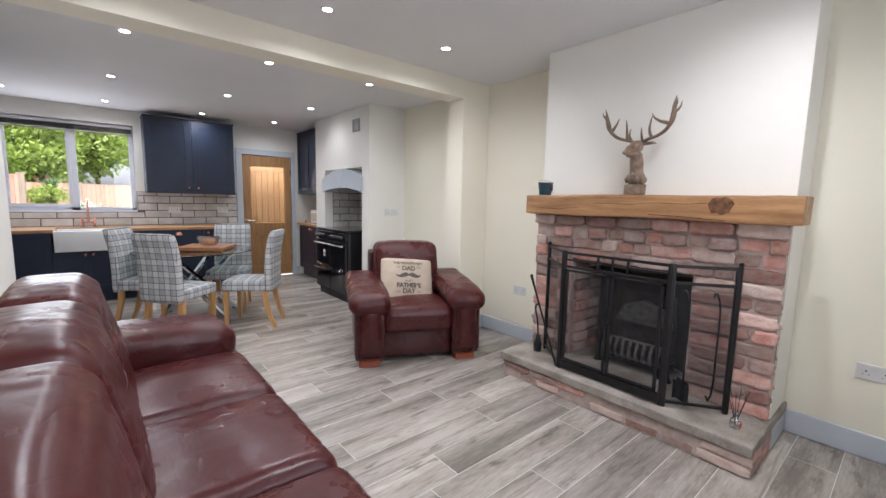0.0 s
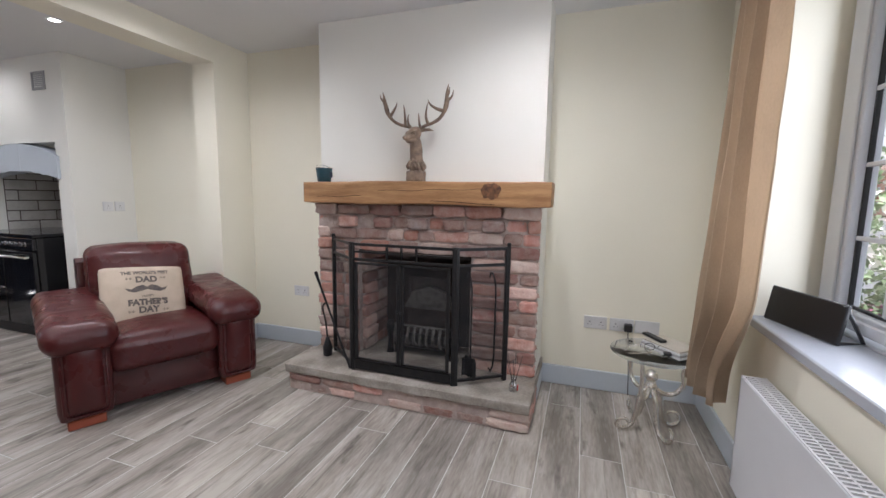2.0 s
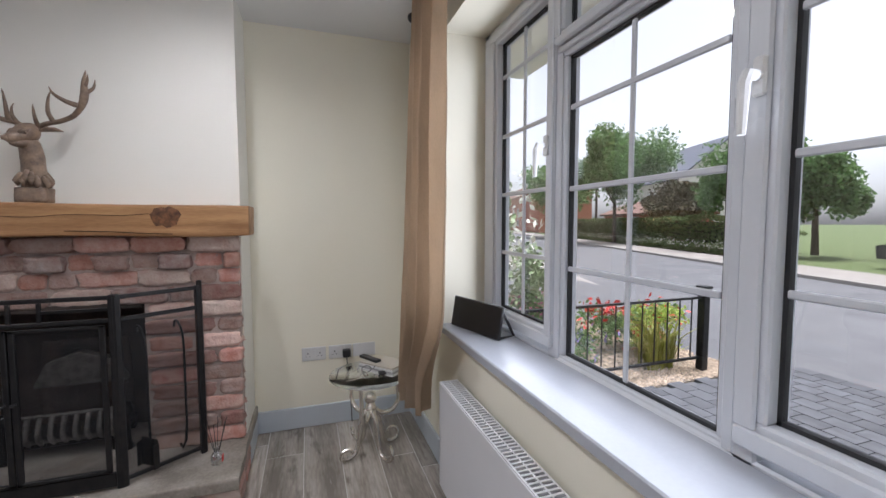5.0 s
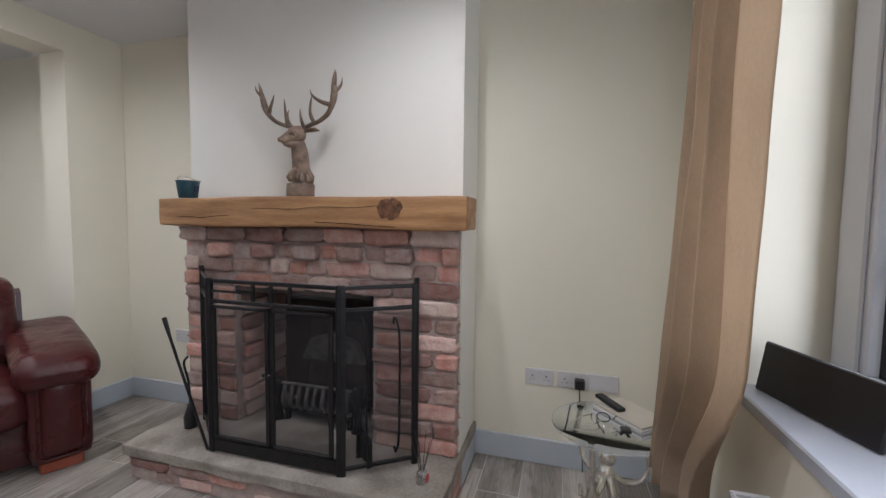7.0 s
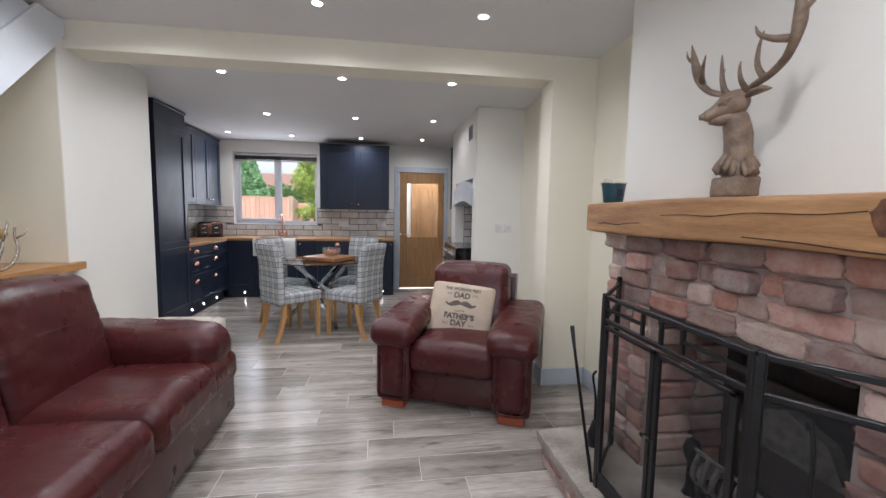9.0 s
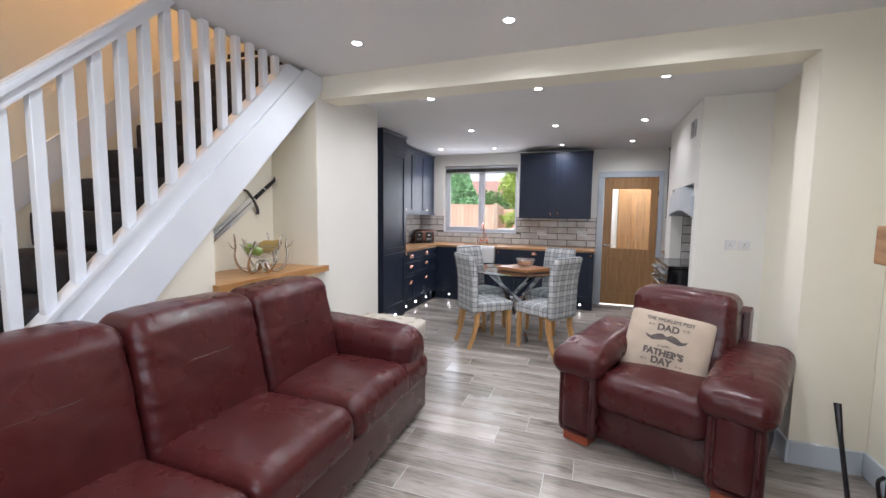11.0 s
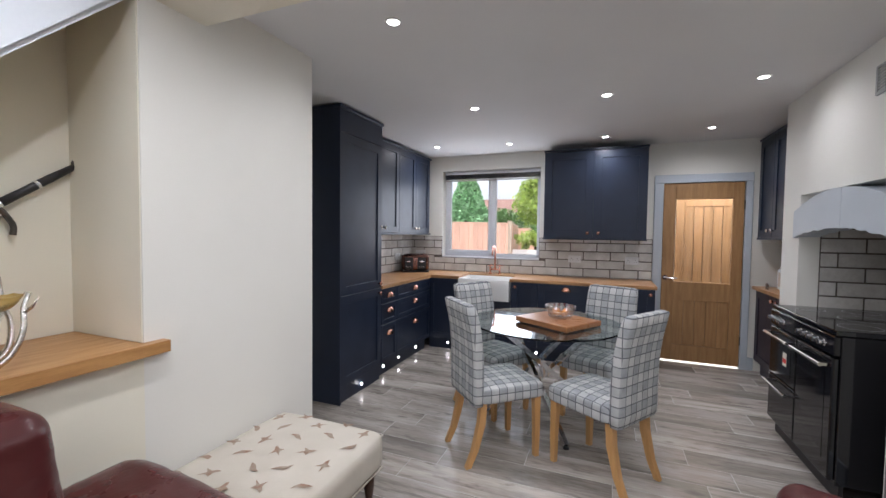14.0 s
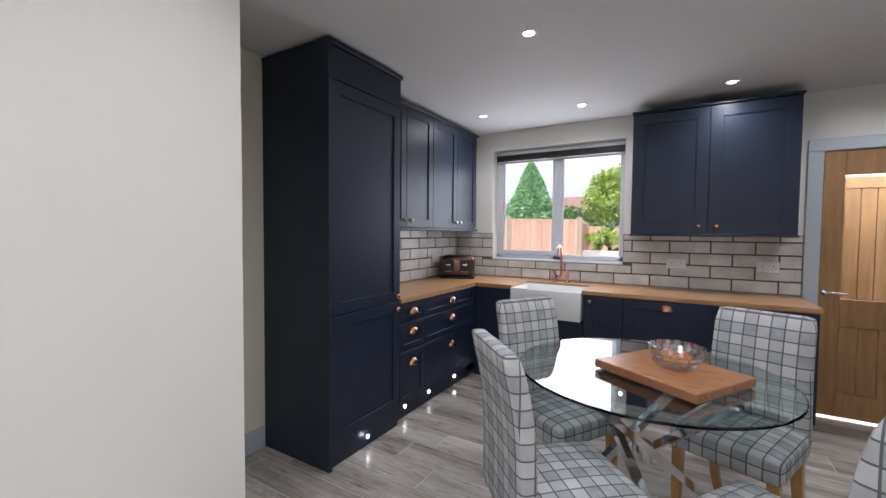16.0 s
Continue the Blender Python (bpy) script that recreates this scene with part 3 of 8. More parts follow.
part("handrail", bm, STAIRP, stairs)
bm = bmn()
box(bm, -0.09, 0.01, 0.72, 0.82, 0, 1.35, 0.006)
box(bm, -0.105, 0.025, 0.705, 0.835, 1.35, 1.38, 0.008)
part("newel_post", bm, STAIRP, stairs)
y = 0.92
while y < 3.1:
    top = zr(y) + 0.01 if y < 2.26 else LC - 0.001
    bm = bmn()
    box(bm, -0.058, -0.014, y - 0.022, y + 0.022, ztop(y) + 0.01, top, 0.003)
    part("baluster", bm, STAIRP, stairs)
    y += 0.1115
for i in range(13):
    y0, z1 = 0.86 + 0.2 * i, 0.2 * (i + 1)
    bm = bmn()
    soft(bm, (0.81, 0.235, 0.2), 0.02, pose(-0.483, y0 + 0.1, z1 - 0.1), seg=4)
    part("carpeted_tread", bm, CARPET, stairs, smooth=True)
bm = bmn()
prism(bm, [(0.7, 0.1), (3.44, 2.55 + 0.28), (3.44, 2.55 + 0.40), (0.7, 0.50)], WX, WX + 0.012)
part("wall_string", bm, STAIRP, stairs)

# ---- front window ----
window = thing("window_1", pose(0, 0, 0), "white plastic three-light window with square glazing bars", "window", kind="structure")
FY0, FY1 = -0.325, -0.262
bm = bmn()
for b in [(XW, XE, ZS - 0.0, ZS + 0.03), (XW, XE, ZH - 0.05, ZH), (XW, XW + 0.06, ZS, ZH), (XE - 0.06, XE, ZS, ZH), (2.165, 2.225, ZS, ZH), (1.43, 1.49, ZS, ZH), (1.49, 2.165, 1.955, 2.01)]:
    box(bm, b[0], b[1], FY0, FY1, b[2] + 0.0005, b[3] - 0.0005, 0.006)
part("window_frame", bm, UPVC, window)


def sash(x0, x1, z0, z1, bars_z, proud, pane):
    g = 0.010
    bm = bmn()
    y1 = FY1 + proud
    X0, X1, Z0, Z1 = pane
    for b in [(x0, x1, z0, Z0), (x0, x1, Z1, z1), (x0, X0, Z0 - 0.001, Z1 + 0.001), (X1, x1, Z0 - 0.001, Z1 + 0.001)]:
        box(bm, b[0], b[1], FY0 - 0.004, y1 - 0.010, b[2], b[3], 0.005)
    e = 0.018
    for b in [(x0, x1, z0, Z0 - e), (x0, x1, Z1 + e, z1), (x0, X0 - e, Z0 - e - 0.001, Z1 + e + 0.001), (X1 + e, x1, Z0 - e - 0.001, Z1 + e + 0.001)]:
        box(bm, b[0], b[1], y1 - 0.012, y1, b[2], b[3], 0.005)
    s = part("sash", bm, UPVC, window)
    bm = bmn()
    for b in [(X0 - 0.002, X1 + 0.002, Z0 - 0.002, Z0 + g), (X0 - 0.002, X1 + 0.002, Z1 - g, Z1 + 0.002), (X0 - 0.002, X0 + g, Z0, Z1), (X1 - g, X1 + 0.002, Z0, Z1)]:
        box(bm, b[0], b[1], -0.302, -0.284, b[2], b[3])
    part("gasket", bm, GASKET, s)
    bm = bmn()
    box(bm, X0, X1, -0.297, -0.293, Z0, Z1)
    p = part("pane", bm, PANEG, s)
    p.visible_shadow = False
    xm = (X0 + X1) / 2
    bm = bmn()
    box(bm, xm - 0.009, xm + 0.009, -0.289, -0.279, Z0 + g, Z1 - g, 0.003)
    part("glazing_bar", bm, UPVC, s)
    for z in bars_z:
        bm = bmn()
        box(bm, X0 + g, X1 - g, -0.2885, -0.2775, z - 0.009, z + 0.009, 0.003)
        part("glazing_bar", bm, UPVC, s)
    return s


ROWS_Z = (1.136, 1.43, 1.722)
def handle(s, x, z):
    bm = bmn()
    box(bm, x - 0.014, x + 0.014, FY1 + 0.02, FY1 + 0.032, z - 0.04, z + 0.04, 0.005)
    tube(bm, [(x, FY1 + 0.03, z), (x, FY1 + 0.062, z), (x, FY1 + 0.07, z - 0.02), (x, FY1 + 0.072, z - 0.12)], [0.011, 0.012, 0.012, 0.008], 8)
    part("handle", bm, PLASTIC, s, "white window handle", smooth="edge")
s1 = sash(2.185, XE - 0.045, 0.822, ZH - 0.04, (1.162, 1.442, 1.722, 2.003), 0.02, (2.242, 2.676, 0.886, 2.165))
handle(s1, 2.215, 1.60)
sash(1.475, 2.18, ZS + 0.002, 1.95, ROWS_Z, 0.004, (1.525, 2.132, 0.806, 1.908))
sash(1.475, 2.18, 1.956, ZH - 0.04, (), 0.02, (1.525, 2.132, 2.0, 2.17))
s3 = sash(XW + 0.045, 1.47, 0.822, ZH - 0.04, (1.162, 1.442, 1.722, 2.003), 0.02, (0.96, 1.405, 0.886, 2.165))
handle(s3, 1.438, 1.60)
bm = bmn()
prism(bm, [(FY1 + 0.004, 0.752), (WY + 0.002, 0.752), (WY + 0.002, 0.742), (-0.014, 0.742), (-0.010, 0.746), (-0.010, 0.776), (-0.015, 0.781), (FY1 + 0.004, 0.785)], XW + 0.003, XE - 0.003)
part("window_sill", bm, SILLM, window, "glossy white window board")

# ---- kitchen window ----
window = thing("window_2", pose(0, 0, 0), "white plastic two-light kitchen window with a raised dark blind", "window", kind="structure")
bm = bmn()
A, B, C, D = -0.433, 0.873, 1.100, 2.248
for b in [(A, B, C, C + 0.05), (A, B, D - 0.05, D), (A, A + 0.05, C, D), (B - 0.05, B, C, D), (0.19, 0.28, C, D)]:
    box(bm, b[0], b[1], 7.71, 7.78, b[2], b[3], 0.006)
part("window_frame", bm, UPVC, window)
for x0, x1 in ((A + 0.05, 0.19), (0.28, B - 0.05)):
    bm = bmn()
    box(bm, x0, x1, 7.74, 7.744, C + 0.05, D - 0.05)
    p = part("pane", bm, PANEG, window)
    p.visible_shadow = False
bm = bmn()
for b in [(A + 0.045, 0.22, C + 0.045, C + 0.09), (A + 0.045, 0.22, D - 0.09, D - 0.045), (A + 0.045, A + 0.085, C + 0.09, D - 0.09), (0.18, 0.22, C + 0.09, D - 0.09)]:
    box(bm, b[0], b[1], 7.70, 7.735, b[2], b[3], 0.005)
part("sash", bm, UPVC, window)
bm = bmn()
box(bm, A + 0.002, B - 0.002, NY - 0.012, 7.709, 1.087, 1.104, 0.004)
part("window_sill", bm, UPVC, window)
blind = thing("venetian_blind", pose(0, 0, 0), "dark grey slatted blind drawn up over the kitchen window", "blind")
bm = bmn()
box(bm, A + 0.01, B - 0.01, 7.66, 7.698, 2.205, 2.243, 0.004)
part("head_rail", bm, UPVC, blind)
for i in range(9):
    bm = bmn()
    box(bm, A + 0.012, B - 0.012, 7.662, 7.696, 2.200 - i * 0.007, 2.2035 - i * 0.007)
    part("slat", bm, BLACKPL, blind)
bm = bmn()
box(bm, A + 0.012, B - 0.012, 7.662, 7.696, 2.118, 2.136, 0.004)
part("bottom_rail", bm, GREYPL, blind)

# ---- back door and lobby ----
door = thing("door_1", pose(0, 0, 0), "oak half-glazed boarded door, closed, in a pale blue-grey frame", "door", kind="structure")
bm = bmn()
for b in [(2.142, 2.235, 0, 2.0), (3.0, 3.066, 0, 2.0), (2.142, 3.066, 2.0, 2.09)]:
    box(bm, b[0], b[1], NY - 0.018, NY + 0.03, b[2], b[3], 0.004)
part("architrave", bm, SKIRT, door)
DX0, DX1 = 2.239, 2.996
bm = bmn()
for b in [(DX0, 2.36, 0.022, 1.998), (2.895, DX1, 0.022, 1.998), (2.36, 2.895, 1.82, 1.998), (2.36, 2.895, 0.70, 0.905), (2.36, 2.895, 0.022, 0.20)]:
    box(bm, b[0], b[1], NY + 0.003, NY + 0.043, b[2], b[3], 0.003)
part("door_frame", bm, OAK, door)
for i in range(5):
    bm = bmn()
    box(bm, 2.361 + i * 0.1068, 2.361 + (i + 1) * 0.1068 - 0.002, NY + 0.012, NY + 0.034, 0.2, 0.70, 0.003)
    part("board", bm, OAK, door)
bm = bmn()
box(bm, 2.361, 2.894, NY + 0.02, NY + 0.025, 0.906, 1.819)
p = part("pane", bm, PANEG, door)
p.visible_shadow = False
bm = bmn()
tube(bm, [(2.275, NY - 0.005, 0.95), (2.275, NY - 0.045, 0.95), (2.30, NY - 0.05, 0.95), (2.39, NY - 0.045, 0.945)], 0.009, 8)
lathe(bm, [(0, 0), (0.026, 0), (0.026, 0.008), (0, 0.008)], 16, pose(2.275, NY + 0.003, 0.95, 90))
part("door_handle", bm, CHROME, door, "chrome lever handle", smooth="edge")
for z in (0.3, 1.75):
    bm = bmn()
    box(bm, DX1 - 0.004, DX1 + 0.006, NY - 0.008, NY + 0.004, z - 0.05, z + 0.05, 0.002)
    part("hinge", bm, DARKM, door)
# emissive strip, standing in for the light that shows under the door
slab("door_gap_glow", (2.24, 2.995, NY + 0.003, NY + 0.05, -0.003, 0.006), LIGHTSLOT)
wall("lobby_wall", [(2.0, 2.05, 7.9, 8.62, 0, 2.4), (3.85, 3.9, 7.9, 8.62, 0, 2.4), (2.0, 3.9, 8.62, 8.72, 0, 2.4)], WHITE)
wall("lobby_ceiling", [(2.0, 3.9, 7.9, 8.72, 2.3, 2.4)], CEIL)
slab("lobby_floor", (2.0, 3.9, 7.9, 8.72, -0.1, 0.0), GROUT)
door = thing("door_2", pose(0, 0, 0), "pale oak boarded lobby door, closed", "door", kind="structure")
bm = bmn()
for b in [(2.50, 2.60, 0.0, 1.90), (3.24, 3.34, 0, 1.90), (2.60, 3.24, 1.80, 1.90), (2.60, 3.24, 0, 0.2)]:
    box(bm, b[0], b[1], 8.575, 8.615, b[2], b[3], 0.003)
part("door_frame", bm, OAK, door)
for i in range(6):
    bm = bmn()
    box(bm, 2.601 + i * 0.1065, 2.601 + (i + 1) * 0.1065 - 0.004, 8.585, 8.608, 0.2, 1.8, 0.004)
    part("board", bm, OAK, door)
# added fill lamp, unseen below the lobby ceiling, to brighten the lobby
area_lamp("lobby_fill", (2.9, 8.1, 2.28), (2.9, 8.2, 0), 0.9, 0.4, 12)

# ---- downlights ----
SPOTS = [(x, y, LC) for x, y in ((2.545, 3.02), (1.597, 3.03), (0.626, 3.03), (2.545, 1.05), (1.597, 1.05), (0.626, 1.05))]
SPOTS += [(x, y, KC) for x, y in ((0.66, 4.21), (1.614, 4.20), (2.547, 4.17), (0.617, 5.67), (1.628, 5.68), (2.564, 5.65), (-0.263, 6.97), (0.593, 7.07), (1.615, 7.05), (2.552, 6.98))]
dl = thing("downlight", pose(*SPOTS[0]), "small round recessed ceiling spotlight, lit, white rim", "ceiling light", "ceiling spotlights")
bm = bmn()
lathe(bm, [(0.029, -0.001), (0.029, -0.004), (0.041, -0.004), (0.043, -0.001)], 24)
part("bezel", bm, PLASTIC, dl, smooth="edge")
bm = bmn()
lathe(bm, [(0, -0.0015), (0.0285, -0.0015), (0.0285, -0.0005), (0, -0.0005)], 20)
part("lens", bm, LAMPON, dl)
for s in SPOTS[1:]:
    copy_thing(dl, pose(*s))
spot = bpy.data.lights.new("spot", "SPOT")
spot.energy, spot.spot_size, spot.spot_blend, spot.shadow_soft_size, spot.color = SPOT_W, radians(168), 1.0, 0.022, (1.0, 0.975, 0.945)
kitchen_spot, dim = spot.copy(), spot.copy()
kitchen_spot.energy, dim.energy = KITCHEN_W, KITCHEN_W * 0.5
for x, y, z in SPOTS:
    ob = new("spot", dim if (x > 2.5 and 5 < y < 6) else kitchen_spot if y > 3.8 else spot)
    ob.location = (x, y, z - 0.012)
up = new("upstairs_lamp", bpy.data.lights.new("upstairs_lamp", "POINT"))
up.data.energy, up.data.color, up.data.shadow_soft_size = 27, (1.0, 0.55, 0.26), 0.1
up.location = (-0.45, 2.6, 4.4)

# ---- fireplace ----
HZ = 0.18
fire = thing("fireplace", pose(0, 0, 0), "old reclaimed-brick fireplace surround with open grate and stone hearth slab", "fireplace")
BF = 3.135
bm = bmn()
prism(bm, [(0.972, HZ), (1.39, HZ), (1.39, 0.93), (2.205, 0.93), (2.205, HZ), (2.533, HZ), (2.533, 1.25), (0.972, 1.25)], BF + 0.014, 3.2)
part("mortar_bed", bm, MORTAR, fire)
bm = bmn()
box(bm, 3.52, 3.538, 1.38, 2.21, 0, 0.96)
box(bm, 3.20, 3.52, 1.375, 1.381, HZ, 0.96)
box(bm, 3.20, 3.52, 1.38, 2.21, 0.945, 0.959)
box(bm, 3.14, 3.19, 1.40, 2.20, 0.905, 0.93)
part("fireback", bm, SOOT, fire)
bm = bmn()
soft(bm, (0.775, 1.625, 0.062), 0.012, pose(3.17 + 0.0, 1.76, HZ - 0.031), seg=20, wr=0.012, freq=9)
slabm = part("hearth_slab", bm, STONE, fire, "rough grey stone slab", smooth="edge")
bm = bmn()
box(bm, 2.815, 3.2, 0.955, 2.55, 0, 0.119)
part("hearth_core", bm, MORTAR, fire)
bm = bmn()
soft(bm, (0.20, 1.655, 0.145), 0.012, pose(3.105, 1.728, 1.321), seg=16, wr=0.003, freq=5,
     fn=lambda q: Vector((q.x, q.y, q.z + 0.003 * math.sin(q.y * 5 + 1) - 0.004 * math.sin(q.y * 6) * (q.z < 0))))
mantel = part("mantel_beam", bm, BEAM, fire, "chunky oak beam mantel with dark knot and drying cracks", smooth="edge")
bm = bmn()
lathe(bm, [(0, 0.0015), (0.018, 0.002), (0.034, 0.001), (0.046, 0)], 26, pose(3.0035, 1.245, 1.338, 0, -90, 0) @ Matrix.Diagonal((1.0, 1.35, 1, 1)))
for v in bm.verts:
    v.co.y += 0.012 * noise.noise((v.co.y * 40, v.co.z * 40, 0)); v.co.z += 0.014 * noise.noise((v.co.y * 35, v.co.z * 35, 5))
part("knot", bm, KNOT, mantel)
bm = bmn()
tube(bm, smooth_path([(3.004, 2.44, 1.292), (3.003, 2.36, 1.296), (3.003, 2.27, 1.291), (3.003, 2.18, 1.300), (3.003, 2.10, 1.302)]), [0.0006] + [0.0016] * 19 + [0.0006], 5)
tube(bm, smooth_path([(3.003, 1.98, 1.335), (3.003, 1.85, 1.338), (3.003, 1.74, 1.334), (3.003, 1.60, 1.345), (3.003, 1.42, 1.342), (3.003, 1.31, 1.350)]), 0.0013, 5)
tube(bm, smooth_path([(3.004, 1.62, 1.275), (3.003, 1.45, 1.270), (3.003, 1.33, 1.262), (3.003, 1.22, 1.258)]), 0.0020, 5)
part("crack", bm, BLACKGAP, mantel)

# brick shapes, shared
rng = random.Random(4)
def brick_mesh(k, rough_edge=0.065):
    bm = bmn()
    box(bm, -0.5, 0.5, -0.5, 0.5, -0.5, 0.5, 0.11)
    for v in bm.verts:
        v.co += Vector([rng.uniform(-1, 1) * rough_edge * 0.8 for _ in range(3)])
    bmesh.ops.subdivide_edges(bm, edges=[e for e in bm.edges if e.calc_length() > 0.3], cuts=5, use_grid_fill=True)
    for v in bm.verts:
        p = Vector((v.co.x * 3.0, v.co.y * 9.0, v.co.z * 3.2)) + Vector((k * 5.3, k * 1.7, 0))
        v.co += v.co.normalized() * (0.075 * noise.noise(p) + 0.045 * noise.noise(p * 2.3))
    bmesh.ops.recalc_face_normals(bm, faces=bm.faces)
    me = bpy.data.meshes.new("brick")
    bm.to_mesh(me); bm.free()
    return me
BMESH = [brick_mesh(i) for i in range(8)]
for me in BMESH:
    me.materials.append(BRICK)
    me.shade_smooth()


def brick(x0, x1, y0, y1, z0, z1, parent):
    ob = new("brick", rng.choice(BMESH))
    ob.parent = parent
    ob.location = ((x0 + x1) / 2, (y0 + y1) / 2, (z0 + z1) / 2)
    ob.scale = (x1 - x0, y1 - y0, z1 - z0)
    ob.rotation_euler = (rng.uniform(-0.02, 0.02), rng.uniform(-0.03, 0.03), rng.uniform(-0.02, 0.02))
    return ob


def course(y0, y1, z0, z1, start, parent, xf=BF, lens=(0.225, 0.115)):
    y, i = y0, start
    while y < y1 - 0.02:
        L = lens[0] if rng.random() < 0.62 else lens[1]
        L *= rng.uniform(0.92, 1.08)
        e = y + L
        if y1 - e < 0.06:
            e = y1
        d = rng.uniform(-0.010, 0.014)
        brick(xf - d, xf + 0.06, y + 0.003, e - 0.006, z0 + 0.003 + rng.uniform(-0.002, 0.004), z1 - 0.006 + rng.uniform(-0.003, 0.003), parent)
        y, i = e, i + 1


CH = (1.25 - HZ) / 13
for k in range(13):
    z0, z1 = HZ + k * CH, HZ + (k + 1) * CH
    if k == 11:
        edge = 0.965
        for c, hw in ((1.0, 0.035), (1.244, 0.066), (1.503, 0.062), (1.753, 0.068), (2.005, 0.064), (2.277, 0.068), (2.62, 0.08)):
            if c - hw - edge > 0.05:
                gap = c - hw - edge
                cuts = [edge, c - hw] if gap < 0.18 else [edge, edge + gap * 0.45, c - hw]
                for a, b in zip(cuts, cuts[1:]):
                    brick(BF + 0.012 + rng.uniform(-0.006, 0.004), BF + 0.06, a + 0.006, min(b, 2.54) - 0.006, z0 + 0.004, z1 - 0.006, fire)
            if c < 2.5:
                brick(BF - 0.038 - rng.uniform(0, 0.01), BF + 0.05, c - hw, c + hw, z0 + 0.001, z1 - 0.008, fire)
            edge = c + hw
    elif k == 12:
        course(0.965, 2.54, z0, z1, 0, fire, BF - 0.03, (0.225, 0.225))
    elif z1 < 0.94:
        for a, b in ((0.965, 1.385), (2.208, 2.54)):
            if k % 2:
                m = a + 0.115 if a < 1.5 else b - 0.215
                course(a, m, z0, z1, k, fire, lens=(0.3, 0.3)); course(m, b, z0, z1, k, fire, lens=(0.3, 0.3))
            else:
                m = b - 0.105 if a < 1.5 else a + 0.215
                if a < 1.5:
                    course(a, a + 0.21, z0, z1, k, fire, lens=(0.3, 0.3)); course(a + 0.21, b, z0, z1, k, fire, lens=(0.3, 0.3))
                else:
                    course(a, a + 0.115, z0, z1, k, fire, lens=(0.3, 0.3)); course(a + 0.115, b, z0, z1, k, fire, lens=(0.3, 0.3))
        # the reveals and the brick cheek inside
        for c in range(2):
            y = 2.2
            brick(BF + 0.05 + c * 0.19, BF + 0.05 + (c + 1) * 0.19 - 0.008, y - 0.03 + rng.uniform(-0.006, 0.006), y + 0.03, z0 + 0.004, z1 - 0.005, fire)
    else:
        course(0.965, 2.54, z0, z1, k, fire)
for k in range(2):
    course(0.955, 2.55, 0.002 + k * 0.058, 0.060 + k * 0.058, k, fire, 2.812, (0.225, 0.19))
    for x in (2.88, 3.08):
        brick(x - 0.06, x + 0.12, 0.95, 0.99, 0.005 + k * 0.058, 0.058 + k * 0.058, fire)
        brick(x - 0.06, x + 0.12, 2.515, 2.553, 0.005 + k * 0.058, 0.058 + k * 0.058, fire)

grate = thing("fire_grate", pose(3.36, 1.76, HZ), "grey cast-iron fire basket with curved front bars, empty", "fire grate")
bm = bmn()
box(bm, -0.14, 0.12, -0.21, 0.21, 0.06, 0.08, 0.004)
for sx in (-0.12, 0.1):
    for sy in (-0.19, 0.19):
        box(bm, sx - 0.012, sx + 0.012, sy - 0.012, sy + 0.012, 0, 0.07)
part("base", bm, IRON, grate)
for i in range(9):
    y = -0.19 + i * 0.0475
    bm = bmn()
    tube(bm, smooth_path([(-0.13, y, 0.075), (-0.165, y, 0.12), (-0.155, y, 0.17), (-0.135, y, 0.215)], 4), 0.011, 8)
    part("bar", bm, CASTG, grate, smooth=True)
for z in (0.09, 0.215):
    bm = bmn()
    tube(bm, [(-0.14, -0.21, z), (-0.14, 0.21, z)], 0.009, 8)
    part("rail", bm, CASTG, grate)
bm = bmn()
soft(bm, (0.03, 0.40, 0.44), 0.012, pose(0.10, 0, 0.30), seg=8, fn=lambda q: Vector((q.x + 0.02 * q.z, q.y * (1 - 0.3 * max(0, q.z)), q.z)))
part("back_plate", bm, SOOT, grate, smooth=True)
bm = bmn()
prism(bm, [(-0.2, 0.30), (0.2, 0.30), (0.14, 0.42), (0, 0.47), (-0.14, 0.42)], 0.02, 0.07)
part("hood_plate", bm, CASTG, grate)
for sy in (-0.24, 0.24):
    bm = bmn()
    lathe(bm, [(0, 0), (0.035, 0), (0.02, 0.03), (0.016, 0.14), (0.03, 0.17), (0.036, 0.2), (0.022, 0.235), (0, 0.24)], 12, pose(-0.13, sy, 0))
    part("fire_dog", bm, IRON, grate, smooth=True)
# ---- fire screen ----
screen = thing("fire_screen", pose(0, 0, 0), "black wrought-iron folding fire screen with mesh doors, standing on the hearth", "fire screen")
MESHM = bpy.data.materials.new("fine_wire_mesh")
MESHM.use_nodes = True
nt = MESHM.node_tree
b = nt.nodes["Principled BSDF"]
b.inputs["Base Color"].default_value = (0.02, 0.02, 0.022, 1)
b.inputs["Roughness"].default_value = 0.6
b.inputs["Alpha"].default_value = 0.2
P0, P1 = Vector((2.865, 2.095, 0)), Vector((2.865, 1.405, 0))
WL, WR = Vector((3.105, 2.385, 0)), Vector((3.055, 1.135, 0))
Z0, ZT = HZ + 0.012, 1.0


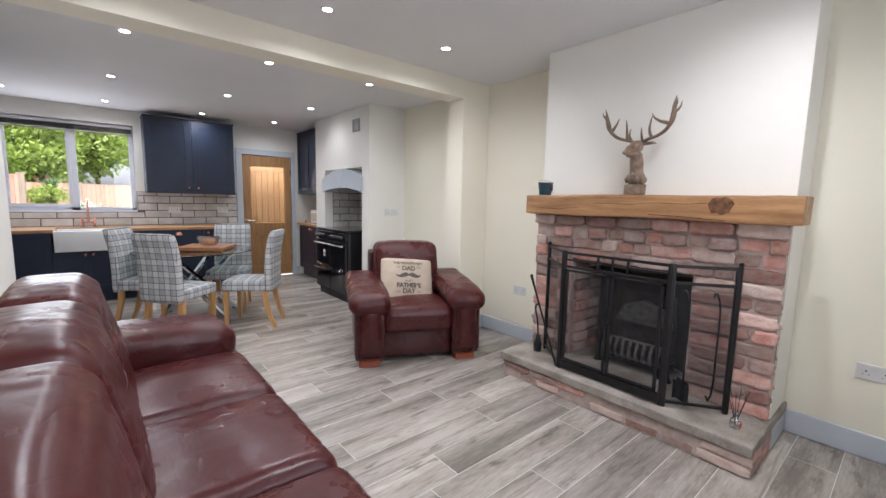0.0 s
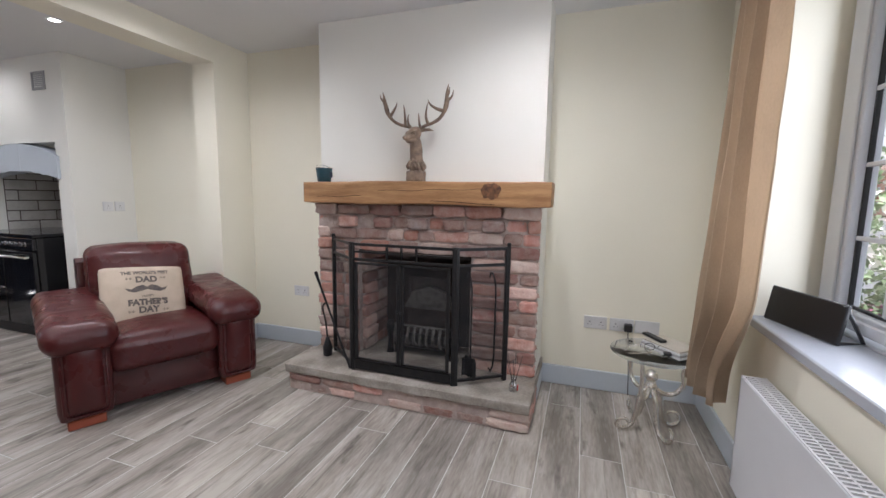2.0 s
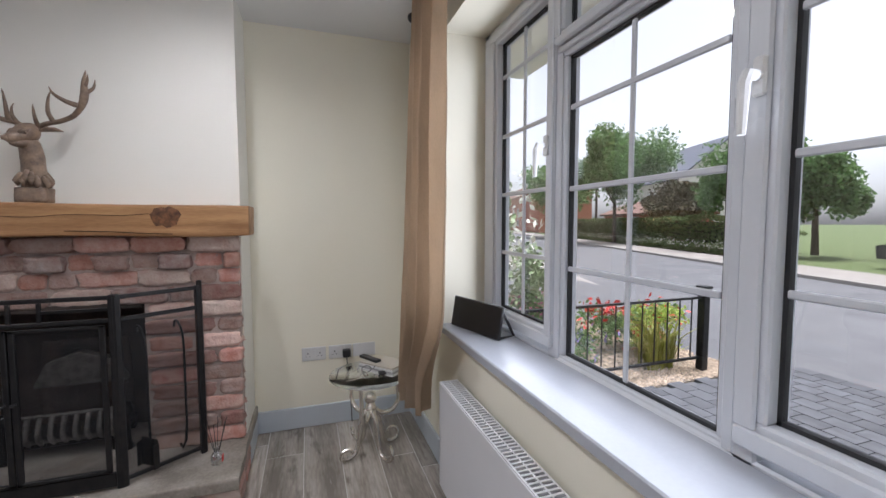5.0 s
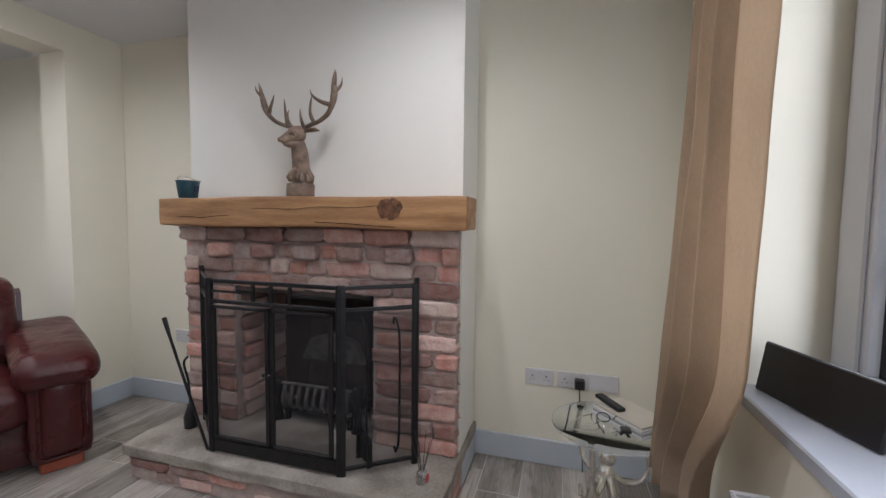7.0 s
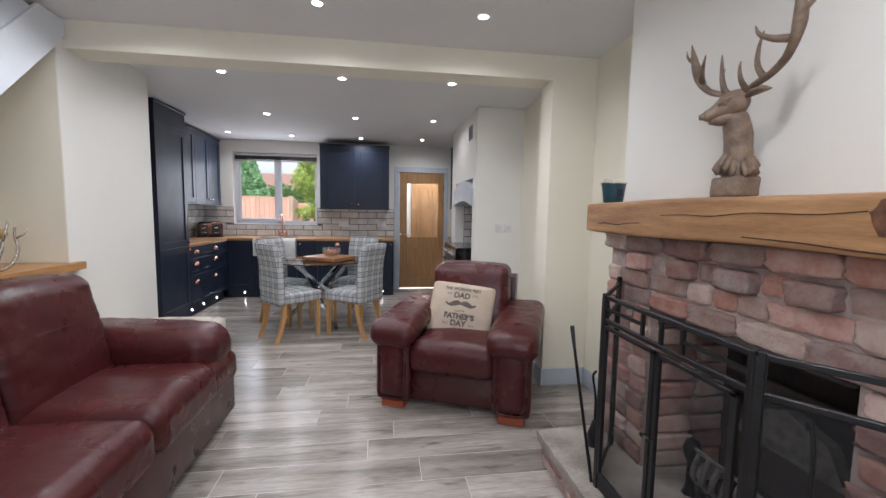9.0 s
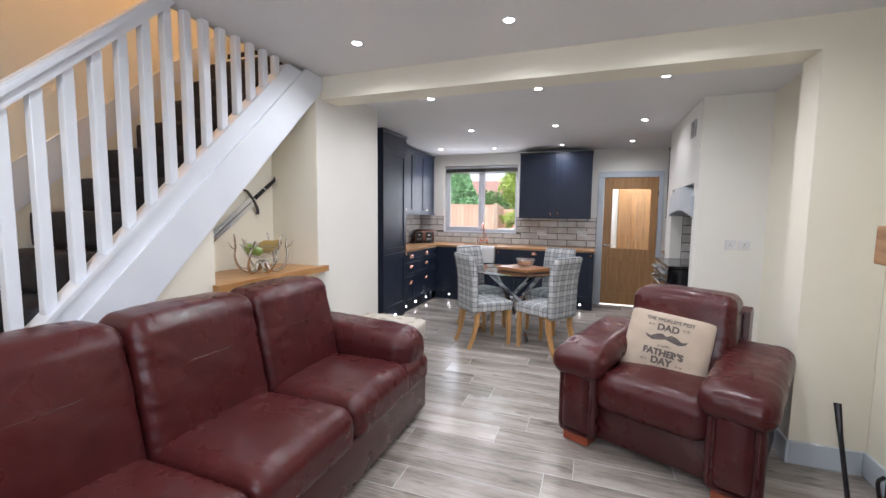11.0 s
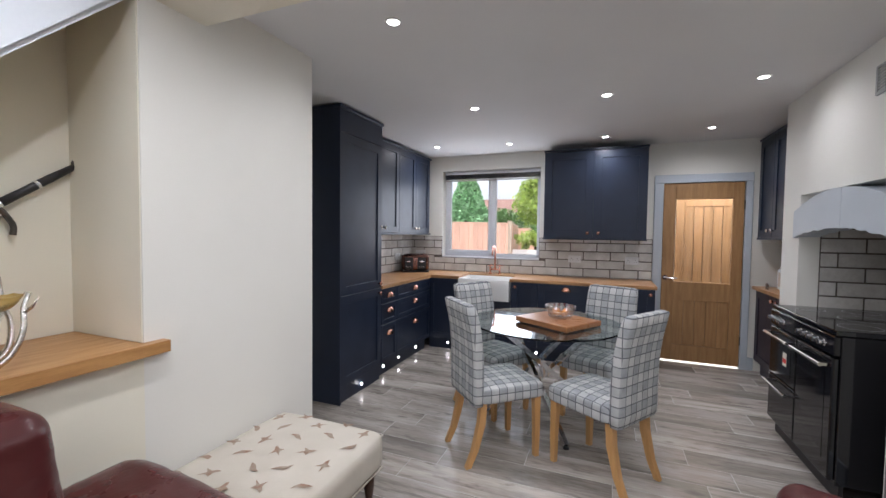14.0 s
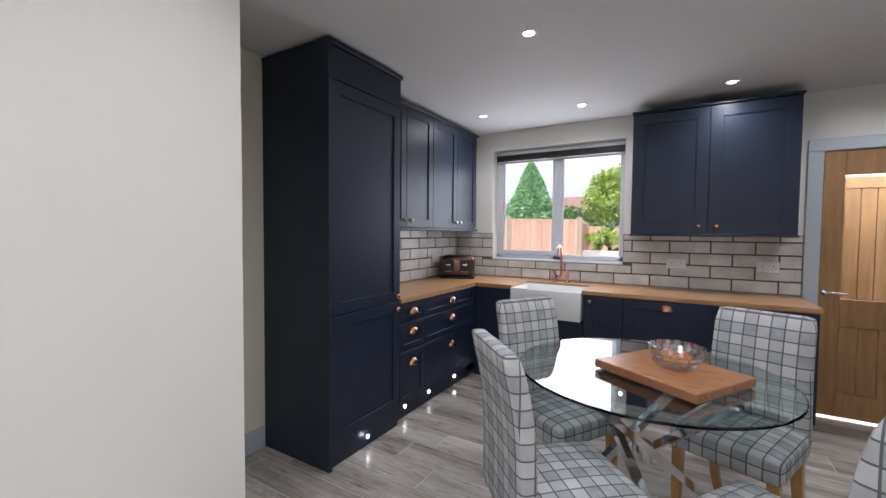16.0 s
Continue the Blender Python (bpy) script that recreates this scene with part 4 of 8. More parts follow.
def panel(a, b, name, posts, mid):
    w = (b - a).length
    p = None
    def bar(pn, *bb, bev=0.003):
        nonlocal p
        bm = bmn()
        box(bm, *bb, bev, m=m)
        p = part(name if p is None else pn, bm, IRON, screen if p is None else p)if p is None else (part(pn, bm, IRON, p), p)[1]
    m = Matrix.Translation(a) @ Matrix.Rotation(math.atan2((b - a).y, (b - a).x), 4, "Z")
    r = 0.0095
    for z in (Z0 + 0.02, ZT - 0.0, ZT - 0.095):
        bar("rail", 0, w, -0.007, 0.007, z - 0.009, z + 0.009)
    for x in (r, w - r):
        bar("upright", x - r, x + r, -0.012, 0.012, Z0 - 0.01, ZT + 0.012)
    if posts:
        for f in (0.36, 0.5, 0.64):
            bar("spacer", w * f - 0.006, w * f + 0.006, -0.006, 0.006, ZT - 0.086, ZT - 0.009, bev=0.0)
        bar("spacer", 0.02, w * 0.36 - 0.006, -0.005, 0.005, ZT - 0.053, ZT - 0.042, bev=0.0)
        bar("spacer", w * 0.64 + 0.006, w - 0.02, -0.005, 0.005, ZT - 0.053, ZT - 0.042, bev=0.0)
        bar("kick_plate", 0.02, w - 0.02, -0.009, 0.009, Z0 - 0.002, Z0 + 0.06)
    if mid:
        for x0, x1 in ((0.03, w / 2 - 0.003), (w / 2 + 0.003, w - 0.03)):
            bm = bmn()
            za, zb = Z0 + 0.068, ZT - 0.11
            for bb in [(x0, x1, za, za + 0.014), (x0, x1, zb - 0.014, zb), (x0, x0 + 0.020, za, zb), (x1 - 0.020, x1, za, zb)]:
                box(bm, bb[0], bb[1], -0.02, -0.006, bb[2], bb[3], 0.002, m=m)
            d = part("screen_door", bm, IRON, screen)
            bm = bmn()
            box(bm, x0 + 0.01, x1 - 0.01, -0.012, -0.011, za, zb, m=m)
            part("wire_mesh", bm, MESHM, d)
        bm = bmn()
        for s in (-0.016, 0.016):
            lathe(bm, [(0, 0), (0.005, 0), (0.004, 0.015), (0.009, 0.022), (0, 0.03)], 10, m @ pose(w / 2 + s, -0.018, 0.60, 90))
        part("knob", bm, IRON, screen)
    else:
        bm = bmn()
        box(bm, 0.02, w - 0.02, -0.001, 0.001, Z0 + 0.03, ZT - 0.1, m=m)
        part("wire_mesh", bm, MESHM, p)
    return m


m0 = panel(P0, P1, "front_panel", True, True)
panel(WL, P0, "side_panel", False, False)
mw = panel(P1, WR, "side_panel", False, False)
for p in (WL, WR, P0, P1):
    bm = bmn()
    box(bm, p.x - 0.0105, p.x + 0.0105, p.y - 0.0105, p.y + 0.0105, HZ + 0.002, ZT + (0.035 if p in (WL, WR) else 0.0), 0.004)
    part("post", bm, IRON, screen)

# fire tools hung inside the screen, and the poker leaning outside
def fire_tool(name, m, label, head):
    t = thing(name, m, label, "fire tool", "fireside tools")
    bm = bmn()
    tube(bm, smooth_path([(0, 0, 0.1), (0, 0, 0.3), (0, 0, 0.52), (0, 0.02, 0.60), (0, 0.045, 0.62), (0, 0.055, 0.59)], 4), 0.0055, 7)
    part("shaft", bm, IRON, t, smooth=True)
    bm = bmn()
    if head == "shovel":
        box(bm, -0.006, 0.0, -0.05, 0.05, -0.02, 0.11, 0.003)
        box(bm, -0.025, 0.0, -0.052, -0.047, -0.02, 0.09)
        box(bm, -0.025, 0.0, 0.047, 0.052, -0.02, 0.09)
    else:
        tube(bm, [(0, 0, 0.12), (0, 0.01, 0.04), (0, 0.03, 0.0), (0, 0.045, 0.02)], 0.006, 7)
    part(head, bm, IRON, t)
    return t
fire_tool("fire_shovel", pose(2.955, 1.33, HZ + 0.05, 0, 0, -35), "black iron fire shovel hanging beside the screen", "shovel")
fire_tool("fire_hook", pose(3.02, 1.20, HZ + 0.05, 0, 0, -35), "black iron fire hook hanging beside the screen", "hook")
pk = thing("poker", pose(2.85, 2.105, HZ), "black iron poker leaning at the brick surround", "fire tool", "fireside tools")
bm = bmn()
tube(bm, [(0, 0, 0.012), (0.004, 0.222, 0.55)], 0.007, 7)
part("shaft", bm, IRON, pk)
bm = bmn()
tube(bm, [(0.004, 0.218, 0.54), (0.006, 0.252, 0.625)], [0.008, 0.011], 8)
part("handle", bm, IRON, pk)
br = thing("hearth_brush", pose(3.012, 2.385, HZ), "small black hearth brush standing on the slab", "brush")
bm = bmn()
lathe(bm, [(0, 0.002), (0.03, 0.002), (0.034, 0.06), (0.02, 0.10), (0.012, 0.13), (0, 0.135)], 12)
part("bristles", bm, BLACKPL, br, smooth=True)
bm = bmn()
tube(bm, smooth_path([(0, 0, 0.13), (0.01, 0.02, 0.24), (0.0, 0.035, 0.34), (0, 0.01, 0.38)], 4), 0.006, 7)
part("handle", bm, IRON, br)

# reed diffuser
rd = thing("reed_diffuser", pose(2.93, 1.06, HZ), "small glass reed diffuser with dark sticks on the hearth slab", "diffuser")
bm = bmn()
lathe(bm, [(0, 0.001), (0.024, 0.001), (0.027, 0.03), (0.022, 0.05), (0.01, 0.062), (0.01, 0.075), (0.013, 0.078)], 16)
part("bottle", bm, CRYSTAL, rd, smooth=True)
for i in range(6):
    bm = bmn()
    a = i * 1.05
    tube(bm, [(0, 0, 0.02), (0.05 * math.cos(a), 0.05 * math.sin(a), 0.21)], 0.0016, 5)
    part("reed", bm, BLACKPL, rd)
bm = bmn()
box(bm, -0.012, 0.012, -0.026, -0.022, 0.012, 0.04)
part("label", bm, PETALR, rd)

# ---- stag bust (one plain mesh) and bucket ----
bm = bmn()
soft(bm, (0.092, 0.108, 0.072), 0.012, pose(0, 0, 0.037), seg=6, wr=0.005, freq=20)
tube(bm, smooth_path([(-0.008, 0, 0.065), (-0.008, 0, 0.10), (-0.004, 0, 0.15), (0.0, 0, 0.20), (0.012, 0, 0.245), (0.022, 0, 0.275)], 4),
     [0.044, 0.045, 0.045, 0.045, 0.045, 0.044, 0.043, 0.042, 0.041, 0.040, 0.040, 0.040, 0.041, 0.040, 0.039, 0.038, 0.037, 0.036, 0.034, 0.030, 0.02], 14)
rz = random.Random(8)
for k in range(17):
    a, z = k * 2 * math.pi / 17 + rz.uniform(-0.15, 0.15), 0.096 + rz.uniform(-0.016, 0.018)
    ca, sa_ = math.cos(a), math.sin(a)
    tube(bm, [(0.036 * ca, 0.038 * sa_, z + 0.03), (0.044 * ca, 0.048 * sa_, z + 0.010), (0.053 * ca, 0.058 * sa_, z - 0.006), (0.047 * ca, 0.052 * sa_, z - 0.024)], [0.008, 0.012, 0.011, 0.004], 6)
H = pose(0.020, 0, 0.292, 0, 12, -24)
def hp(pts):
    return [H @ Vector(p) for p in pts]
# skull, muzzle, jaw, nose, brows
tube(bm, hp(smooth_path([(-0.040, 0, 0.012), (-0.012, 0, 0.012), (0.02, 0, 0.006), (0.048, 0, -0.003), (0.072, 0, -0.009), (0.092, 0, -0.014)], 3)),
     [0.016, 0.030, 0.037, 0.040, 0.041, 0.040, 0.038, 0.034, 0.030, 0.026, 0.023, 0.021, 0.020, 0.019, 0.017, 0.010], 14)
tube(bm, hp([(-0.01, 0, -0.022), (0.03, 0, -0.030), (0.058, 0, -0.030), (0.078, 0, -0.029)]), [0.022, 0.025, 0.017, 0.009], 10)
tube(bm, hp([(0.084, 0, -0.008), (0.096, 0, -0.011), (0.099, 0, -0.018)]), [0.012, 0.013, 0.006], 10)
for s in (-1, 1):
    tube(bm, hp([(0.012, 0.030 * s, 0.024), (0.036, 0.029 * s, 0.020), (0.055, 0.024 * s, 0.012)]), [0.006, 0.010, 0.005], 8)
    tube(bm, hp([(0.034, 0.033 * s, 0.010), (0.040, 0.034 * s, 0.009)]), [0.007, 0.006], 8)
    tube(bm, hp([(-0.022, 0.030 * s, 0.016), (-0.036, 0.055 * s, 0.022), (-0.048, 0.085 * s, 0.020), (-0.054, 0.112 * s, 0.012)]), [0.009, 0.021, 0.019, 0.003], 10, flat=0.5)
A = pose(0.020, 0, 0.292, 0, 0, -8)
for s in (-1, 1):
    def ap(pts):
        return [A @ Vector((x, y * s * 1.15, z * 1.04)) for x, y, z in pts]
    main = [(-0.018, 0.018, 0.030), (-0.022, 0.048, 0.052), (-0.024, 0.095, 0.066), (-0.018, 0.143, 0.090), (-0.008, 0.176, 0.130), (-0.002, 0.190, 0.175), (0.008, 0.196, 0.225), (0.012, 0.205, 0.268)]
    q = smooth_path(ap(main), 3)
    w = [0.0135, 0.0135, 0.0135, 0.013, 0.013, 0.013, 0.0125, 0.0125, 0.0125, 0.0125, 0.013, 0.0135, 0.015, 0.017, 0.018, 0.0175, 0.016, 0.0135, 0.011, 0.008, 0.005, 0.002]
    tube(bm, q, w[:len(q)], 9, flat=0.8)
    for pts, r in (([(-0.016, 0.026, 0.036), (0.014, 0.034, 0.064), (0.022, 0.034, 0.098), (0.016, 0.030, 0.122)], 0.0095),
                   ([(-0.022, 0.072, 0.060), (-0.004, 0.066, 0.098), (-0.002, 0.070, 0.150), (-0.006, 0.078, 0.185)], 0.0105),
                   ([(-0.010, 0.168, 0.128), (0.016, 0.138, 0.138), (0.034, 0.108, 0.162), (0.036, 0.096, 0.190)], 0.0120),
                   ([(-0.002, 0.190, 0.178), (-0.014, 0.214, 0.205), (-0.014, 0.222, 0.240)], 0.0095), ([(0.004, 0.196, 0.205), (0.018, 0.212, 0.226), (0.022, 0.216, 0.252)], 0.0080)):
        t = smooth_path(ap(pts), 3)
        tube(bm, t, [r * (1 - 0.85 * (i / (len(t) - 1)) ** 1.3) for i in range(len(t))], 8)
for v in bm.verts:
    v.co += Vector((1, 1, 1)) * 0.0012 * noise.noise(v.co * 90)
deer = build("stag_bust", bm, BRONZE, smooth=True, label="bronzed resin stag's head bust with wide antlers, on the oak mantel", category="ornament")
deer.matrix_world = pose(3.095, 1.755, 1.392, 0, 0, 180)

bk = thing("enamel_bucket", pose(3.075, 2.43, 1.393), "small dark blue enamel bucket with wire handle, on the mantel", "bucket")
bm = bmn()
lathe(bm, [(0, 0.0), (0.042, 0.0), (0.045, 0.004), (0.056, 0.088), (0.060, 0.090), (0.060, 0.096), (0.054, 0.095), (0.043, 0.008), (0, 0.006)], 28)
pail = part("pail", bm, TEAL, bk, smooth="edge")
bm = bmn()
box(bm, -0.012, 0.016, -0.0565, -0.0515, 0.030, 0.064, 0.001)
part("label", bm, INKBLUE, pail, "small dark blue square label")
bm = bmn()
tube(bm, smooth_path([(0.0, -0.06, 0.09), (-0.03, -0.035, 0.105), (-0.045, 0, 0.11), (-0.03, 0.035, 0.108), (0.0, 0.066, 0.10)], 4), 0.002, 6)
lathe(bm, [(0.0605, 0.0), (0.0615, 0.003), (0.0605, 0.006)], 28, pose(0, 0, 0.09))
part("handle", bm, SILVER, bk, smooth=True)

# ---- armchair and sofa ----
def arm(parent, x, w, d, h, face, side):
    """An arm with its padded top and its panelled front, along local +y."""
    bm = bmn()
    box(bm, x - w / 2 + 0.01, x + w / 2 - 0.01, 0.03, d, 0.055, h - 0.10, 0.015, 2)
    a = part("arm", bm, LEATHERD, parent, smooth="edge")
    bm = bmn()
    def roll(q):
        if q.z > 0:
            q.z += 0.0035 * (noise.noise((q.y * 30 + q.x * 8, q.x * 5, side)) + 0.5 * noise.noise((q.y * 60, q.x * 10, side)))
        q.z -= 0.10 * max(0.0, -q.y / d - 0.25)
        q.z += 0.055 * (q.y / d)
        return q
    soft(bm, (w + 0.13, d * 1.06, 0.165), 0.078, pose(x, d * 0.44, h - 0.062), seg=36, wr=0.004, freq=10, fn=roll, seed=side)
    part("arm_cushion", bm, LEATHER, a, smooth=True)
    bm = bmn()
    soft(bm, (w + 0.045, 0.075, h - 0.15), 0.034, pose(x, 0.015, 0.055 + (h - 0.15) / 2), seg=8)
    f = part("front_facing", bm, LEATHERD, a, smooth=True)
    bm = bmn()
    soft(bm, (w - 0.035, 0.06, h - 0.215), 0.028, pose(x, -0.012, 0.06 + (h - 0.15) / 2), seg=12, crown=(0, 0.022, 0))
    part("padded_panel", bm, LEATHER, a, smooth=True)
    bm = bmn()
    X, Zc, hw, hh = x, 0.058 + (h - 0.15) / 2, w / 2 - 0.004, (h - 0.185) / 2
    loop, rc_ = [], 0.035
    for cx, cz, a0 in ((hw - rc_, hh - rc_, 0), (rc_ - hw, hh - rc_, 90), (rc_ - hw, rc_ - hh, 180), (hw - rc_, rc_ - hh, 270), (hw - rc_, hh - rc_, 360)):
        for da in ((0, 30, 60, 90) if a0 < 360 else (0,)):
            loop.append((X + cx + rc_ * math.cos(radians(a0 + da)), -0.023, Zc + cz + rc_ * math.sin(radians(a0 + da))))
    tube(bm, loop, 0.006, 6)
    part("piping", bm, LEATHER, a, smooth=True)
    bm = bmn()
    box(bm, x - w / 2 + 0.015, x + w / 2 - 0.02, 0.0, 0.12, 0, 0.056, 0.006)
    part("foot", bm, MAHOG, parent, "reddish wooden block foot")


def sofa_arm(parent, x, w, d, h, side):
    """A rolled arm that stops behind the wrap-round end of the seat."""
    bm = bmn()
    box(bm, x - w / 2 + 0.01, x + w / 2 - 0.01, 0.03, d, 0.055, h - 0.16, 0.015, 2)
    a = part("arm", bm, LEATHERD, parent, smooth="edge")
    bm = bmn()
    def roll(q):
        q.z += 0.045 * (q.y / d) - 0.04 * max(0.0, -q.y / d - 0.3)
        q.x *= 1 + 0.12 * max(0.0, -q.y / d)
        return q
    soft(bm, (w + 0.06, d + 0.0, 0.25), 0.098, pose(x, d / 2 + 0.02, h - 0.105), seg=20, crown=(0, 0.02, 0.01), wr=0.007, freq=13, fn=roll, seed=side)
    part("arm_cushion", bm, LEATHER, a, smooth=True)
    for y in (0.22, 0.245):
        bm = bmn()
        z0 = h + 0.016 + 0.045 * (y - d / 2) / d
        tube(bm, smooth_path([(x - w / 2 - 0.028, y, z0 - 0.13), (x - w / 2 - 0.015, y, z0 - 0.05), (x - w / 2 + 0.05, y, z0 - 0.002), (x, y, z0 + 0.004),
                              (x + w / 2 - 0.05, y, z0 - 0.002), (x + w / 2 + 0.015, y, z0 - 0.05), (x + w / 2 + 0.028, y, z0 - 0.13)], 4), 0.004, 5)
        part("seam", bm, LEATHER, a, smooth=True)
    bm = bmn()
    box(bm, x - 0.05, x + 0.05, 0.12, 0.22, 0, 0.052, 0.006)
    part("foot", bm, MAHOG, parent, "reddish wooden block foot")


def seat_unit(parent, x0, x1, d, seed, ear=0.0):
    w = x1 - x0
    xm = (x0 + x1) / 2
    bm = bmn()
    def nose(q):
        if q.z > 0.0:
            e = max(0.0, -q.y / d - 0.12) / 0.3
            g = noise.noise((q.x * 38, q.y * 8, seed)) + 0.5 * noise.noise((q.x * 80, q.y * 12, seed))
            q.z += 0.0045 * min(1.0, e) * g
            q.z += 0.003 * noise.noise((q.x * 5, q.y * 9, seed + 5))
        q.z -= 0.05 * max(0.0, -q.y / d - 0.30) * 4 * 0.6
        return q
    soft(bm, (w - 0.004, d - 0.18, 0.21), 0.07, pose(xm, (d - 0.18) / 2 - 0.02, 0.37), seg=44, crown=(0, 0, 0.030), wr=0.003, freq=9, fn=nose, seed=seed)
    if ear:
        xe = (x1 if ear > 0 else x0) + ear * 0.5
        soft(bm, (abs(ear) + 0.12, 0.23, 0.20), 0.068, pose(xe - (0.05 if ear > 0 else -0.05), 0.095, 0.352), seg=14, crown=(0, 0, 0.006), wr=0.005, freq=12, fn=nose, seed=seed)
    part("seat_cushion", bm, LEATHER, parent, smooth=True)


def back_unit(parent, x0, x1, d, top, seed, thick=0.27):
    w = x1 - x0
    h = top - 0.36
    bm = bmn()
    def lean(q):
        u = abs(q.x) / (w / 2)
        if q.y < 0 and u > 0.45:
            g = noise.noise((q.z * 24, q.x * 7, seed)) + 0.4 * noise.noise((q.z * 52, q.x * 12, seed))
            q.y -= 0.0065 * min(1.0, (u - 0.45) / 0.4) * g
        q.y += 0.005 * noise.noise((q.x * 5 + q.z * 9, q.z * 4, seed + 3)) * (q.y < 0)
        q.y += 0.20 * q.z
        q.x *= 1 - 0.10 * max(0.0, q.z / h) ** 2
        return q
    soft(bm, (w - 0.004, thick, h), 0.065, pose((x0 + x1) / 2, d - 0.22, 0.36 + h / 2), seg=44, crown=(0, 0.028, 0.018), wr=0.004, freq=8, fn=lean, seed=seed)
    part("back_cushion", bm, LEATHER, parent, smooth=True)
    bm = bmn()
    zz = h * 0.16
    yy = -thick / 2 - 0.026 + 0.20 * zz
    tube(bm, [((x0 + x1) / 2 + (w / 2 - 0.07) * s, d - 0.22 + yy + 0.030 * s * s, 0.36 + h / 2 + zz) for s in (-1, -0.6, -0.2, 0.2, 0.6, 1)], 0.0028, 5)
    part("seam", bm, LEATHERD, parent)


def leather_seat(name, m, label, category, W, D, n, armw, seat_h=0.47, top=0.95):
    t = thing(name, m, label, category)
    i0, i1 = -W / 2 + armw, W / 2 - armw
    bm = bmn()
    ext = armw - 0.008 if n > 1 else 0.01
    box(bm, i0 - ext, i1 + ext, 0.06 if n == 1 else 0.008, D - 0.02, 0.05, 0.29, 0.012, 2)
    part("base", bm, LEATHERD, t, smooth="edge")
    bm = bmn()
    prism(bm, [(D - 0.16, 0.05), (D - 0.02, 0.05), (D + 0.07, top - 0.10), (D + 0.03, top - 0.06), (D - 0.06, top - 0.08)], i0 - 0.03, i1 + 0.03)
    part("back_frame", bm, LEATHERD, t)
    for s in (-1, 1):
        if n > 1:
            sofa_arm(t, s * (W / 2 - armw / 2), armw, D - 0.06, 0.63, s * 3.1)
            bm = bmn()
            box(bm, s * (W / 2 - armw / 2) - 0.05, s * (W / 2 - armw / 2) + 0.05, D - 0.2, D - 0.1, 0, 0.056)
            part("foot", bm, MAHOG, t)
            continue
        arm(t, s * (W / 2 - armw / 2), armw, D - 0.06, 0.62, 0, s * 3.1)
        for k in (1,):
            bm = bmn()
            box(bm, s * (W / 2 - armw / 2) - 0.05, s * (W / 2 - armw / 2) + 0.05, D - 0.2, D - 0.1, 0, 0.056)
            part("foot", bm, MAHOG, t)
    step = (i1 - i0) / n
    for k in range(n):
        seat_unit(t, i0 + k * step, i0 + (k + 1) * step, D, 1.7 + 5 * k, 0 if n == 1 or k == 1 else (-armw if k == 0 else armw))
        back_unit(t, i0 + k * step, i0 + (k + 1) * step, D, top + 0.03, 9.1 + 4 * k)
    return t


# local +y is the back, -y the front
chair_m = Matrix.Translation((2.395, 3.10, 0)) @ Matrix.Rotation(math.atan2(-0.36, 0.80), 4, "Z")
leather_seat("armchair", chair_m, "deep burgundy leather armchair with padded arms and reddish block feet", "armchair", 1.0, 0.86, 1, 0.20, top=0.90)
sofa_m = Matrix.Translation((1.02, 2.045, 0)) @ Matrix.Rotation(radians(90), 4, "Z")
leather_seat("sofa", sofa_m, "three-seater burgundy leather sofa with creased cushions, backed to the stairs", "sofa", 2.50, 0.90, 3, 0.30, top=0.95)

# scatter cushion with its print
cm = chair_m @ pose(-0.03, 0.415, 0.612, 0, 0, 0) @ pose(0, 0, 0, -24, 5, 4)
cush = thing("scatter_cushion", cm, "jute scatter cushion printed with black Father's Day lettering, on the armchair", "cushion")
bm = bmn()
def pinch(q):
    u, v = q.x / 0.235, q.z / 0.21
    q.y *= max(0.12, (1 - u * u) ** 0.5 if abs(u) < 1 else 0.0) * max(0.12, (1 - v * v) ** 0.5 if abs(v) < 1 else 0.0) ** 0.7 + 0.10
    return q
soft(bm, (0.47, 0.13, 0.385), 0.02, seg=14, fn=pinch)
part("cover", bm, LINEN, cush, smooth=True)
def words(text, size, z, x=0.0, bold=0.0):
    cu = bpy.data.curves.new("lettering", "FONT")
    cu.body, cu.size, cu.align_x, cu.align_y, cu.extrude, cu.offset = text, size, "CENTER", "CENTER", 0.0006, bold
    tmp = new("lettering", cu)
    dg = bpy.context.evaluated_depsgraph_get()
    me = bpy.data.meshes.new_from_object(tmp.evaluated_get(dg))
    bpy.data.objects.remove(tmp)
    me.transform(pose(x, 0, z, 90))
    for v in me.vertices:
        u, w = v.co.x / 0.22, v.co.z / 0.21
        v.co.y += -(0.065 * (max(0.12, (1 - u * u) ** 0.5) * max(0.12, (1 - w * w) ** 0.5) ** 0.7 + 0.10) + 0.0045)
    me.materials.clear()
    me.materials.append(INK)
    ob = new("lettering", me)
    ob.parent = cush
words("THE WORLD'S BEST", 0.030, 0.142, bold=0.0012)
words("DAD", 0.056, 0.092, bold=0.0022)
words("HAPPY", 0.024, -0.022)
words("FATHER'S", 0.052, -0.062, bold=0.0030)
words("DAY", 0.056, -0.112, bold=0.0022)
words("I LOVE YOU", 0.018, -0.150)
for x in (-0.105, -0.085, 0.085, 0.105):
    words("*", 0.04, -0.125, x)
    words("*", 0.04, 0.095, x)
bm = bmn()
half = [(0, 0.006), (0.02, 0.018), (0.045, 0.012), (0.07, -0.006), (0.098, 0.004), (0.085, -0.016), (0.06, -0.026), (0.03, -0.020), (0, -0.010)]
